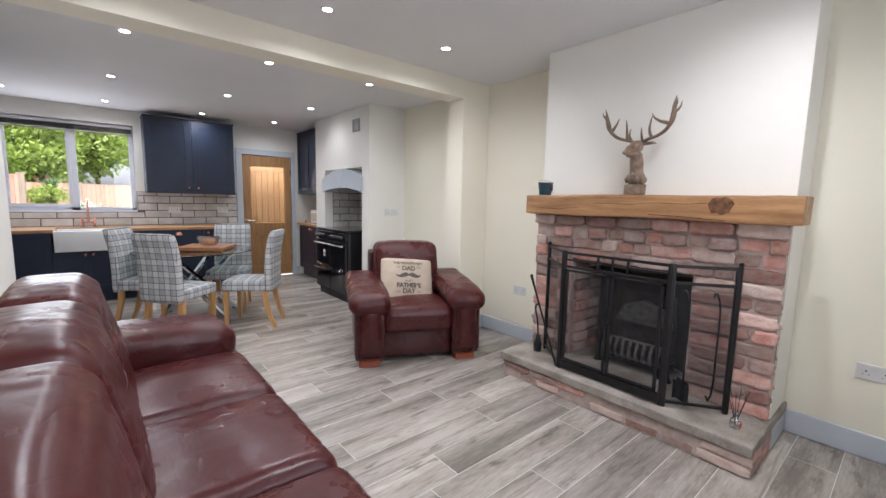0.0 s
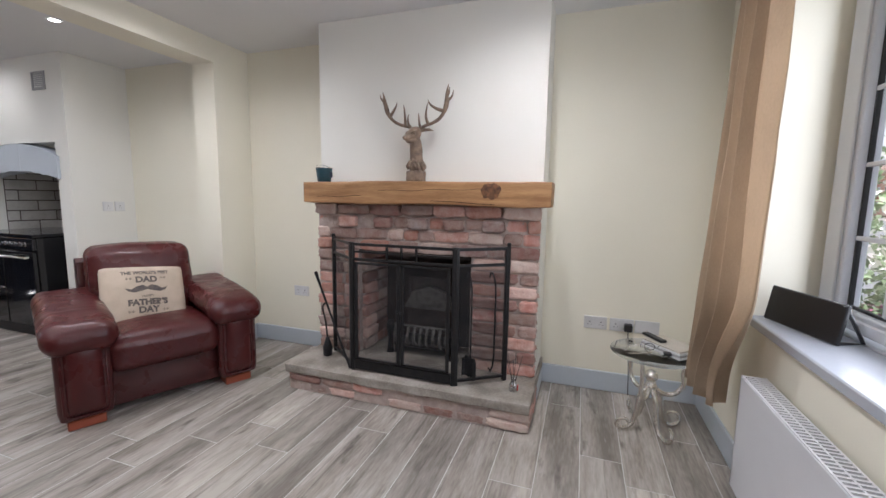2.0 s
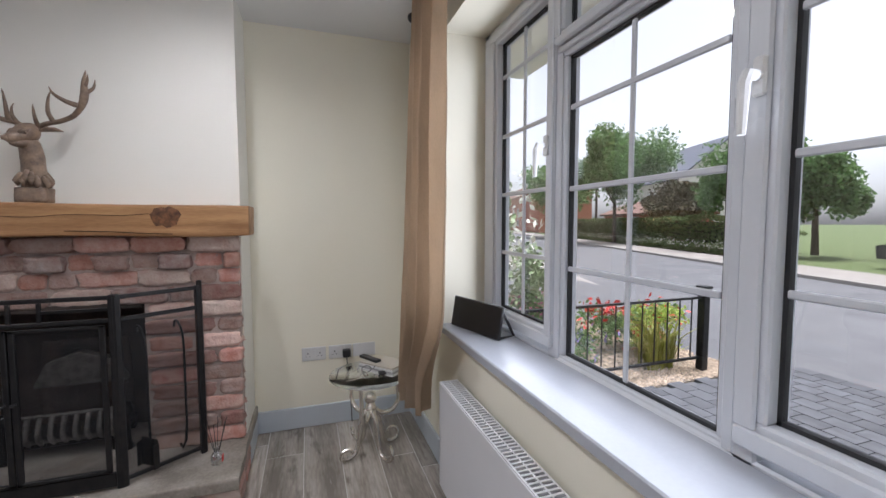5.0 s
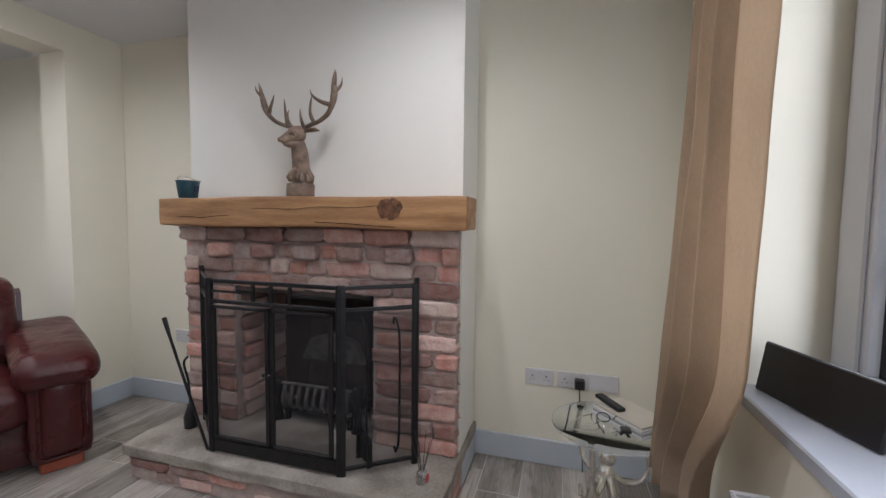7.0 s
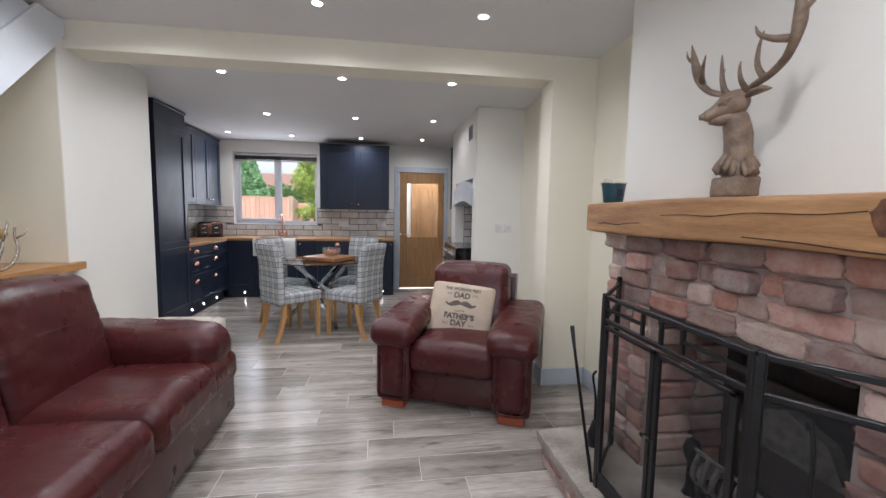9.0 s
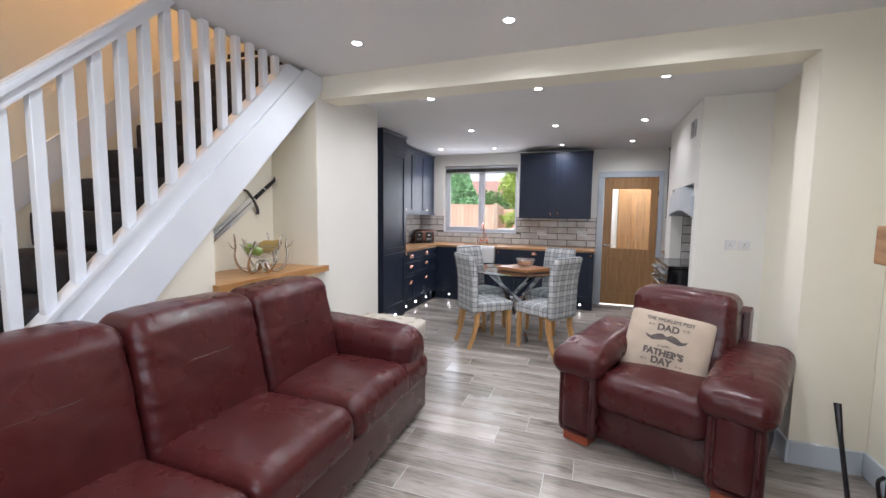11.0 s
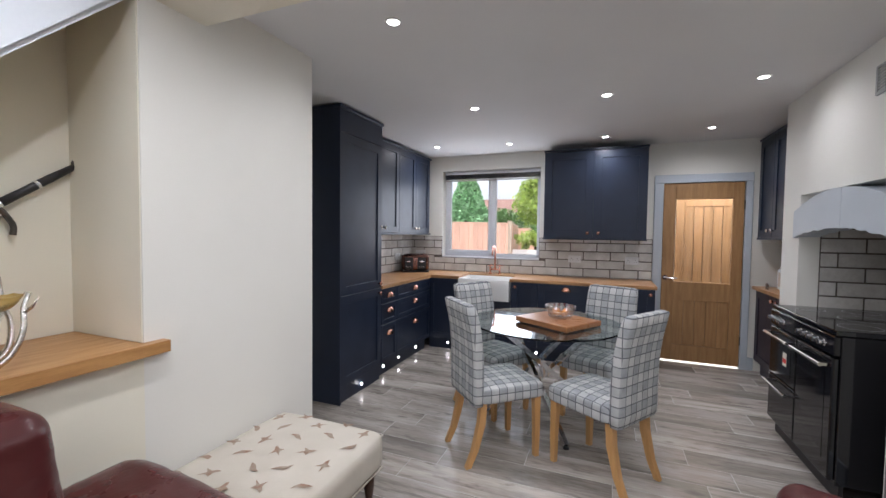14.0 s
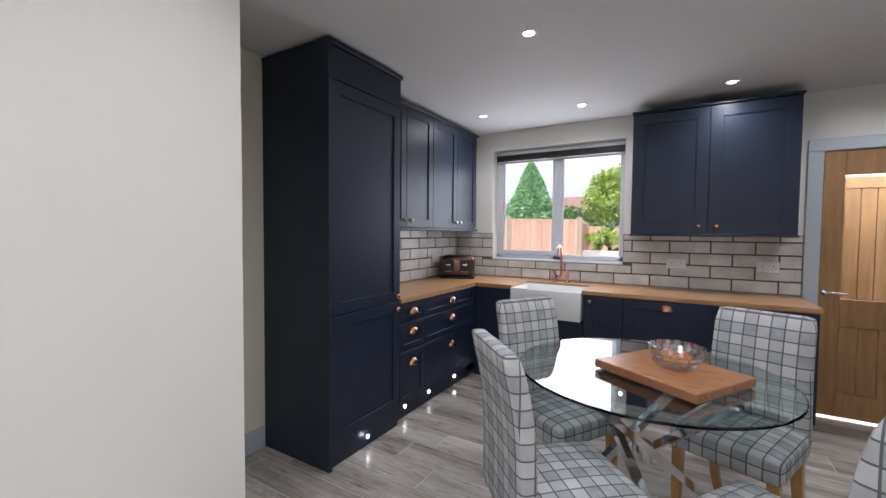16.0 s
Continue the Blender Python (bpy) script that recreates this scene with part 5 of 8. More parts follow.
for s in (-1, 1):
    pts = [(s * u * 1.22, v * 1.1 + 0.036) for u, v in half]
    for dz in (0,):
        vs = []
        for u, v in pts:
            yy = -(0.065 * ((1 - (u / 0.22) ** 2) ** 0.5 * (1 - (v / 0.21) ** 2) ** 0.35 + 0.10) + 0.002)
            vs.append(bm.verts.new((u, yy, v)))
        bm.faces.new(vs)
bmesh.ops.solidify(bm, geom=list(bm.faces), thickness=0.0008)
part("printed_moustache", bm, INK, cush)

# ---- footstool ----
ft = thing("footstool", pose(0.345, 3.80, 0), "cream footstool printed with brown birds, on dark turned castor legs", "footstool")
bm = bmn()
soft(bm, (0.655, 0.71, 0.195), 0.055, pose(0, 0, 0.347), seg=12, crown=(0, 0, 0.02), wr=0.002)
part("upholstery", bm, OTTO, ft, smooth=True)
bm = bmn()
for z in (0.262, 0.42):
    for a, b2 in (((-1, -1), (1, -1)), ((1, -1), (1, 1)), ((1, 1), (-1, 1)), ((-1, 1), (-1, -1))):
        tube(bm, [(a[0] * 0.312, a[1] * 0.34, z), (b2[0] * 0.312, b2[1] * 0.34, z)], 0.004, 6)
part("piping", bm, OTTO, ft, smooth=True)
rb = random.Random(9)
for sx in (-1, 1):
    for sy in (-1, 1):
        bm = bmn()
        lathe(bm, [(0, 0.045), (0.010, 0.045), (0.013, 0.07), (0.022, 0.10), (0.018, 0.13), (0.025, 0.18), (0.028, 0.25), (0, 0.25)], 14, pose(0.265 * sx, 0.29 * sy, 0))
        lg = part("leg", bm, WALNUT, ft, smooth=True)
        bm = bmn()
        lathe(bm, [(0, -0.008), (0.016, -0.008), (0.018, 0), (0.016, 0.008), (0, 0.008)], 14, pose(0.265 * sx, 0.29 * sy, 0.0182, 90))
        box(bm, 0.265 * sx - 0.012, 0.265 * sx + 0.012, 0.29 * sy - 0.011, 0.29 * sy + 0.011, 0.03, 0.047, 0.003)
        part("castor", bm, CHROME, lg, "brass-coloured castor")
for i in range(5):
    for j in range(5):
        bm = bmn()
        x, y, a = -0.25 + 0.125 * i + rb.uniform(-0.012, 0.012), -0.27 + 0.135 * j + rb.uniform(-0.015, 0.015) + 0.05 * (i % 2) - 0.025, rb.uniform(0, 6.28)
        z = 0.4445 + 0.02 * (1 - (x / 0.32) ** 2) * (1 - (y / 0.35) ** 2) + 0.0025
        if j % 2:
            prof = [(-0.032, 0.0), (-0.01, 0.009), (0.012, 0.008), (0.03, 0.014), (0.022, 0.0), (0.006, -0.010), (-0.012, -0.006)]
        else:
            prof = [(-0.034, -0.003), (-0.006, 0.004), (-0.01, 0.026), (0.006, 0.008), (0.024, 0.006), (0.033, -0.002), (0.01, -0.007), (0.0, -0.022), (-0.008, -0.006)]
        m = pose(x, y, z, 0, 0, math.degrees(a))
        vs = [bm.verts.new(m @ Vector((u * 1.35, v * 1.35, 0))) for u, v in prof]
        bm.faces.new(vs)
        part("printed_bird", bm, FEATH, ft)

# ---- dining set ----
LEG_A = -62
TC = Vector((1.225, 5.59, 0))
tb = thing("dining_table", pose(*TC), "round clear glass dining table on crossed chrome tube legs", "dining table")
bm = bmn()
lathe(bm, [(0, 0.738), (0.561, 0.738), (0.565, 0.741), (0.565, 0.747), (0.561, 0.75), (0, 0.75)], 72)
part("glass_top", bm, TABLEG, tb, smooth="edge")
for k in range(4):
    a = radians(LEG_A + 90 * k)
    bm = bmn()
    foot = Vector((0.46 * math.cos(a), 0.46 * math.sin(a), 0.02))
    top = Vector((-0.40 * math.cos(a + 0.45), -0.40 * math.sin(a + 0.45), 0.722))
    d = (top - foot).normalized()
    s = d.cross(Vector((0, 0, 1))).normalized() * 0.017
    n = d.cross(s).normalized() * 0.017
    rings = [[bm.verts.new(p + s * i + n * j) for i, j in ((1, 1), (-1, 1), (-1, -1), (1, -1))] for p in (foot, top)]
    for i in range(4):
        bm.faces.new((rings[0][i], rings[0][(i + 1) % 4], rings[1][(i + 1) % 4], rings[1][i]))
    bm.faces.new(rings[0][::-1]); bm.faces.new(rings[1])
    lg = part("leg", bm, CHROME, tb)
    bm = bmn()
    lathe(bm, [(0, 0), (0.028, 0), (0.028, 0.012), (0, 0.014)], 14, pose(top.x, top.y, 0.723))
    part("glass_pad", bm, CHROME, lg)
    bm = bmn()
    lathe(bm, [(0, 0.0), (0.02, 0.0), (0.02, 0.008), (0, 0.01)], 12, pose(foot.x, foot.y, 0.0))
    part("foot_pad", bm, BLACKPL, lg)
bm = bmn()
lathe(bm, [(0, 0.33), (0.045, 0.33), (0.045, 0.41), (0, 0.41)], 18)
part("hub", bm, CHROME, tb)

ch = thing("dining_chair", I4, "high-backed grey and white checked dining chair with pale beech legs", "chair", "chairs round the table")
bm = bmn()
soft(bm, (0.43, 0.43, 0.11), 0.028, pose(0, 0.225, 0.435), seg=8, crown=(0, 0, 0.012))
part("seat", bm, PLAID, ch, smooth=True)
bm = bmn()
soft(bm, (0.415, 0.075, 0.63), 0.03, pose(0, -0.005, 0.68), seg=10, fn=lambda q: Vector((q.x * (1 - 0.06 * (q.z + 0.3)), q.y - 0.05 * max(0, q.z + 0.1) - 0.04 * (q.z / 0.3) ** 2 * (q.z > 0), q.z)))
part("backrest", bm, PLAID, ch, smooth=True)
for sx in (-1, 1):
    bm = bmn()
    rings = []
    for (y, z, r) in ((0.40, 0.39, 0.021), (0.405, 0.2, 0.018), (0.405, 0.0, 0.015)):
        rings.append([bm.verts.new((sx * 0.18 + i * r, y + j * r, z)) for i, j in ((1, 1), (-1, 1), (-1, -1), (1, -1))])
    for a, b2 in zip(rings, rings[1:]):
        for i in range(4):
            bm.faces.new((a[i], a[(i + 1) % 4], b2[(i + 1) % 4], b2[i]))
    bm.faces.new(rings[0]); bm.faces.new(rings[-1][::-1])
    part("leg", bm, BEECH, ch)
    bm = bmn()
    rings = []
    for (y, z, r) in ((0.03, 0.40, 0.021), (0.02, 0.26, 0.021), (-0.02, 0.1, 0.018), (-0.065, 0.0, 0.016)):
        rings.append([bm.verts.new((sx * 0.17 + i * r, y + j * r, z)) for i, j in ((1, 1), (-1, 1), (-1, -1), (1, -1))])
    for a, b2 in zip(rings, rings[1:]):
        for i in range(4):
            bm.faces.new((a[i], a[(i + 1) % 4], b2[(i + 1) % 4], b2[i]))
    bm.faces.new(rings[0]); bm.faces.new(rings[-1][::-1])
    part("leg", bm, BEECH, ch)


def chair_at(bx_, by_, dx, dy):
    return Matrix.Translation((bx_, by_, 0)) @ Matrix.Rotation(math.atan2(dy, dx) - radians(90), 4, "Z")
SEATS = [chair_at(0.845, 4.885, 0.348, 0.315), chair_at(1.82, 4.93, -0.427, 0.28), chair_at(0.64, 5.745, 0.86, -0.51), chair_at(1.69, 6.0, -0.385, -0.92)]
ch.matrix_world = SEATS[0]
for m in SEATS[1:]:
    copy_thing(ch, m)

bd = thing("serving_board", pose(1.33, 5.53, 0.7505, 0, 0, -32), "thick cherry-wood serving board on the glass table", "board")
bm = bmn()
box(bm, -0.235, 0.235, -0.20, 0.20, 0.006, 0.045, 0.006, 2)
for sx in (-0.2, 0.2):
    for sy in (-0.16, 0.16):
        box(bm, sx - 0.015, sx + 0.015, sy - 0.015, sy + 0.015, 0, 0.007)
part("board_top", bm, BOARDW, bd)
bw = thing("crystal_bowl", pose(1.35, 5.53, 0.7965), "cut-glass bowl of small fruit on the serving board", "bowl")
bm = bmn()
prof = [(0, 0.001), (0.06, 0.001), (0.080, 0.012), (0.092, 0.030), (0.089, 0.040), (0.099, 0.052), (0.096, 0.062), (0.106, 0.074), (0.107, 0.096), (0.100, 0.098), (0.096, 0.075), (0.086, 0.045), (0.072, 0.020), (0.045, 0.010), (0, 0.010)]
lathe(bm, prof, 96)
for v in bm.verts:
    r = math.hypot(v.co.x, v.co.y)
    if r > 0.06:
        a = math.atan2(v.co.y, v.co.x)
        k = 1 + 0.035 * math.cos(a * 16) * (1 if int(v.co.z * 60) % 2 else -1)
        v.co.x *= k; v.co.y *= k
part("glass_bowl", bm, CRYSTAL, bw).visible_shadow = False
for i, (n, x, y) in enumerate((("orange_peel", -0.02, -0.03), ("red_apple", 0.03, 0.02), ("pink_peach", -0.03, 0.03), ("orange_peel", 0.03, -0.03))):
    f = thing("fruit", pose(1.35 + x, 5.53 + y, 0.845), "small " + {"orange_peel": "orange", "red_apple": "red apple", "pink_peach": "pink peach"}[n] + " in the cut-glass bowl", "fruit", "fruit in the glass bowl")
    bm = bmn()
    bmesh.ops.create_icosphere(bm, subdivisions=2, radius=0.031)
    for v in bm.verts:
        v.co.z *= 0.9
        if v.co.z > 0.02: v.co.z -= 0.004
    part("skin", bm, FRUITS[n], f, smooth=True)
# ---- kitchen units ----
def shaker(parent, x0, x1, z0, z1, material, name="door", knob=None, rail=0.07, metal=None):
    """A framed front in the unit's own axes; the front looks along -y."""
    bm = bmn()
    g = 0.0015
    x0, x1, z0, z1 = x0 + g, x1 - g, z0 + g, z1 - g
    r = min(rail, (z1 - z0) * 0.3)
    box(bm, x0 + r - 0.004, x1 - r + 0.004, -0.012, -0.001, z0 + r - 0.004, z1 - r + 0.004)
    if r < 0.01:
        box(bm, x0, x1, -0.022, -0.013, z0, z1, 0.0015)
    else:
        rings = [[bm.verts.new((x, y, z)) for x, z in ((x0 + e, z0 + e), (x1 - e, z0 + e), (x1 - e, z1 - e), (x0 + e, z1 - e))]
                 for e, y in ((0, -0.001), (0, -0.0205), (0.0015, -0.022), (r - 0.0015, -0.022), (r, -0.0205), (r, -0.001))]
        for a, b in zip(rings, rings[1:] + rings[:1]):
            for i in range(4):
                bm.faces.new((a[i], a[(i + 1) % 4], b[(i + 1) % 4], b[i]))
    d = part(name, bm, material, parent)
    if knob:
        kx, kz, kind = knob
        bm = bmn()
        if kind == "knob":
            lathe(bm, [(0, 0), (0.007, 0), (0.007, 0.012), (0.016, 0.018), (0.019, 0.026), (0.014, 0.034), (0, 0.035)], 16, pose(kx, -0.022, kz, 90))
            part("knob", bm, metal or COPPER, d, "rose-copper knob", smooth=True)
        else:
            prof = [(0.050, 0.0), (0.050, 0.006), (0.047, 0.016), (0.038, 0.027), (0.024, 0.034), (0.0, 0.036)]
            lathe(bm, prof, 24, pose(kx, -0.0215, kz - 0.018, 90) @ Matrix.Diagonal((1, 0.92, 1, 1)))
            bmesh.ops.bisect_plane(bm, geom=list(bm.verts) + list(bm.edges) + list(bm.faces), plane_co=(0, 0, kz - 0.022), plane_no=(0, 0, -1), clear_outer=True)
            part("cup_pull", bm, metal or COPPER, d, "rose-copper cup pull", smooth=True)
    return d


def unit(name, m, w, depth, z0, z1, label, material, group=""):
    u = thing(name, m, label, "kitchen cabinet", group)
    bm = bmn()
    box(bm, 0.001, w - 0.001, 0.0, depth, z0, z1, 0.001)
    part("carcass", bm, material, u)
    return u


def west(y):   # facing east
    return pose(0, y, 0, 0, 0, 90)


CT = 0.87
FXW = -0.35
# tall larder
u = unit("larder_unit", Matrix.Translation((FXW + 0.0, 5.14, 0)) @ pose(0, 0, 0, 0, 0, 90), 0.66, 0.548, 0.0, 2.42, "tall navy integrated fridge housing with copper knobs", NAVY)
shaker(u, 0.02, 0.655, 0.14, 0.888, NAVY, knob=(0.60, 0.845, "knob"))
shaker(u, 0.02, 0.655, 0.892, 2.215, NAVY, knob=(0.60, 0.935, "knob"))
shaker(u, 0.02, 0.655, 2.22, 2.40, NAVY, name="top_panel", rail=0.002)
bm = bmn(); box(bm, -0.004, 0.018, -0.026, 0.548, 0.0, 2.425, 0.001); part("end_panel", bm, NAVY, u)
bm = bmn(); box(bm, -0.01, 0.665, -0.035, 0.548, 2.405, 2.432, 0.004); part("cornice", bm, NAVY, u)

# drawer units and corner, facing east
def plinth_light(m):
    t = thing("plinth_light", m, "tiny round lit light in the kickboard", "plinth light", "kickboard lights")
    bm = bmn()
    lathe(bm, [(0, 0), (0.011, 0), (0.011, 0.003), (0, 0.003)], 14, pose(0, 0, 0, 90))
    part("lens", bm, LAMPON, t)
for y0, w in ((5.80, 0.31), (6.11, 0.84)):
    u = unit("drawer_unit", Matrix.Translation((FXW, y0, 0)) @ pose(0, 0, 0, 0, 0, 90), w, 0.53, 0.14, CT, "navy drawer unit with rose-copper cup pulls", NAVY, "navy base units")
    for z0, z1 in ((0.725, 0.868), (0.52, 0.72), (0.145, 0.515)):
        shaker(u, 0, w, z0, z1, NAVY, name="drawer", knob=(w / 2, z1 - 0.065 if z1 > 0.6 else 0.43, "cup"), rail=0.045)
    bm = bmn(); box(bm, 0, w, 0.045, 0.06, 0, 0.14); part("kickboard", bm, NAVY, u)
for y in (5.46, 5.95, 6.28, 6.70):
    plinth_light(pose(FXW - 0.0 - (0.045 if y > 5.8 else -0.023), y, 0.075, 0, 0, 90))
FYN = 6.995
# north run: corner blank, sink base, base units
u = unit("corner_unit", pose(FXW + 0.0, FYN, 0), 0.37, 0.60, 0.14, CT, "navy corner base unit with a plain front", NAVY, "navy base units")
shaker(u, 0.0, 0.368, 0.145, CT - 0.002, NAVY, rail=0.06)
u = unit("sink_unit", pose(0.02, FYN, 0), 0.64, 0.60, 0.14, 0.64, "navy sink base unit with two doors below the butler sink", NAVY, "navy base units")
shaker(u, 0, 0.32, 0.145, 0.638, NAVY, knob=(0.285, 0.60, "knob")); shaker(u, 0.32, 0.64, 0.145, 0.638, NAVY, knob=(0.355, 0.60, "knob"))
x = 0.662
for w, kind in ((0.30, "l"), (0.60, "cup"), (0.56, "pair")):
    u = unit("base_unit", pose(x, FYN, 0), w, 0.60, 0.14, CT, "navy base unit with rose-copper handles under the oak worktop", NAVY, "navy base units")
    if kind == "l":
        shaker(u, 0, w, 0.145, CT - 0.002, NAVY, knob=(0.05, 0.82, "knob"))
    elif kind == "cup":
        shaker(u, 0, w, 0.145, CT - 0.002, NAVY, knob=(w / 2, 0.82, "cup"))
    else:
        shaker(u, 0, w / 2, 0.145, CT - 0.002, NAVY, knob=(0.045, 0.82, "knob")); shaker(u, w / 2, w, 0.145, CT - 0.002, NAVY, knob=(w - 0.045, 0.82, "knob"))
    x += w
kb = slab("kickboard", (FXW - 0.02, 2.12, FYN + 0.05, FYN + 0.065, 0, 0.139), NAVY)
for xx in (-0.12, 0.35, 0.95, 1.5, 1.95):
    plinth_light(pose(xx, FYN + 0.05, 0.075))

# worktop, one continuous L with the sink cut out, and the short east piece
wt = thing("worktop", pose(0, 0, 0), "continuous L-shaped oiled oak worktop", "worktop")
bm = bmn()
fy, by, wx = FYN - 0.025, NY - 0.012, WX + 0.002
prism(bm, [(wx, 5.806), (-0.322, 5.806), (-0.322, fy), (0.04, fy), (0.04, 7.36), (0.645, 7.36), (0.645, fy), (2.138, fy), (2.138, by), (wx, by)], CT + 0.001, 0.905, "z")
bmesh.ops.bevel(bm, geom=list(bm.edges), offset=0.003, segments=1, affect="EDGES")
part("worktop_board", bm, OAKTOP, wt)
sk = thing("butler_sink", pose(0.04, 6.93, 0), "white fireclay butler sink set into the oak worktop", "sink")
bm = bmn()
for b in [(0, 0.605, 0, 0.02, 0.645, 0.888), (0, 0.605, 0.41, 0.43, 0.645, 0.888), (0, 0.02, 0.02, 0.41, 0.645, 0.888), (0.585, 0.605, 0.02, 0.41, 0.645, 0.888), (0.02, 0.585, 0.02, 0.41, 0.645, 0.67)]:
    box(bm, *b, 0.006, 2)
part("basin", bm, CERAM, sk, smooth="edge")
tp = thing("kitchen_tap", pose(0.35, 7.45, 0.906), "tall rose-copper bridge tap with a swan neck behind the sink", "tap")
bm = bmn()
tube(bm, smooth_path([(0, 0, 0.06), (0, 0, 0.2), (0, -0.005, 0.29), (0.0, -0.05, 0.345), (0, -0.11, 0.335), (0, -0.135, 0.28), (0, -0.137, 0.24)], 5), 0.011, 10)
part("spout", bm, COPPER, tp, smooth=True)
bm = bmn()
for s in (-0.06, 0.06):
    lathe(bm, [(0, 0), (0.022, 0), (0.022, 0.008), (0.012, 0.012), (0.011, 0.06), (0.015, 0.07), (0.013, 0.09), (0, 0.094)], 14, pose(s, 0, 0))
tube(bm, [(-0.06, 0, 0.055), (0.06, 0, 0.055)], 0.009, 10)
part("bridge", bm, COPPER, tp, smooth=True)
for s in (-0.06, 0.06):
    bm = bmn()
    tube(bm, [(s, 0, 0.094), (s, 0, 0.105)], 0.006, 8)
    tube(bm, [(s - 0.03, 0, 0.105), (s + 0.03, 0, 0.105)], 0.005, 8)
    tube(bm, [(s, -0.03, 0.105), (s, 0.03, 0.105)], 0.005, 8)
    part("tap_handle", bm, COPPER, tp, smooth=True)

# wall units
wz0, wz1 = 1.41, 2.385
u = unit("wall_unit", Matrix.Translation((-0.592, 5.80, 0)) @ pose(0, 0, 0, 0, 0, 90), 1.68, 0.305, wz0, wz1, "row of navy wall cupboards with silver knobs", NAVY, "navy wall units")
for a, b, k in ((0, 0.40, 0.36), (0.40, 0.80, 0.44), (0.80, 1.24, 1.20), (1.24, 1.66, 1.28)):
    shaker(u, a, b, wz0 + 0.002, wz1 - 0.002, NAVY, knob=(k, wz0 + 0.06, "knob"), metal=SILVER)
bm = bmn(); box(bm, -0.0, 1.69, -0.035, 0.305, wz1, wz1 + 0.02, 0.004); part("cornice", bm, NAVY, u)
bm = bmn(); box(bm, -0.0, 1.69, -0.03, 0.305, wz0 - 0.022, wz0, 0.004); part("pelmet", bm, NAVY, u)
u = unit("wall_unit", pose(0.966, 7.29, 0), 1.085, 0.305, 1.375, 2.36, "wide navy wall cupboard with two doors and copper knobs", NAVY, "navy wall units")
shaker(u, 0.004, 0.542, 1.377, 2.355, NAVY, knob=(0.485, 1.435, "knob"), rail=0.085); shaker(u, 0.542, 1.08, 1.377, 2.355, NAVY, knob=(0.60, 1.435, "knob"), rail=0.085)
bm = bmn(); box(bm, -0.006, 1.091, -0.035, 0.305, 2.36, 2.378, 0.004); part("cornice", bm, NAVY, u)
bm = bmn(); box(bm, -0.004, 1.089, -0.028, 0.305, 1.357, 1.375, 0.004); part("pelmet", bm, NAVY, u)
EF = 3.12
u = unit("wall_unit", Matrix.Translation((EF, 7.53, 0)) @ pose(0, 0, 0, 0, 0, -90), 1.12, 0.49, 1.41, 2.385, "navy wall cupboards beside the range recess", NAVY, "navy wall units")
for a, b, k in ((0, 0.38, 0.33), (0.38, 0.75, 0.43), (0.75, 1.12, 0.80)):
    shaker(u, a, b, 1.412, 2.383, NAVY, knob=(k, 1.475, "knob"), metal=SILVER)
bm = bmn(); box(bm, 0, 1.12, -0.03, 0.49, 1.388, 1.41, 0.004); part("pelmet", bm, NAVY, u)
bm = bmn(); box(bm, -0.004, 1.12, -0.035, 0.49, 2.385, 2.405, 0.004); part("cornice", bm, NAVY, u)
u = unit("base_unit", Matrix.Translation((EF, 7.50, 0)) @ pose(0, 0, 0, 0, 0, -90), 1.09, 0.49, 0.14, CT, "very dark aubergine base unit with copper knobs beside the range", PLUM, "dark base units")
shaker(u, 0, 0.54, 0.145, CT - 0.002, PLUM, knob=(0.49, 0.82, "knob")); shaker(u, 0.54, 1.09, 0.145, CT - 0.002, PLUM, knob=(0.59, 0.82, "knob"))
bm = bmn(); box(bm, 0, 1.09, 0.04, 0.055, 0, 0.14); part("kickboard", bm, PLUM, u)
w2 = thing("worktop", pose(0, 0, 0), "short piece of oiled oak worktop beside the range", "worktop")
bm = bmn(); box(bm, 3.075, 3.605, 6.405, 7.56, CT + 0.001, 0.905, 0.003)
part("worktop_board", bm, OAKTOP, w2)
bb = thing("bread_bin", pose(3.33, 6.72, 0.906), "cream metal bread bin with a wooden lid", "bread bin")
bm = bmn(); box(bm, -0.15, 0.15, -0.14, 0.14, 0, 0.2, 0.02, 3); part("bin", bm, OTTO, bb, smooth="edge")
bm = bmn(); box(bm, -0.155, 0.155, -0.145, 0.145, 0.201, 0.22, 0.006); part("lid", bm, BOARDW, bb)
sa = thing("salt_mill", pose(3.2, 7.02, 0.906), "small chrome salt mill", "mill")
bm = bmn(); lathe(bm, [(0, 0), (0.02, 0), (0.017, 0.04), (0.02, 0.07), (0.012, 0.09), (0, 0.095)], 14); part("mill_body", bm, CHROME, sa, smooth=True)
sb = thing("spice_box", pose(3.36, 6.50, 0.906), "small wooden box on the worktop", "box")
bm = bmn(); box(bm, -0.06, 0.06, -0.05, 0.05, 0, 0.16, 0.004); part("box_body", bm, BOARDW, sb)

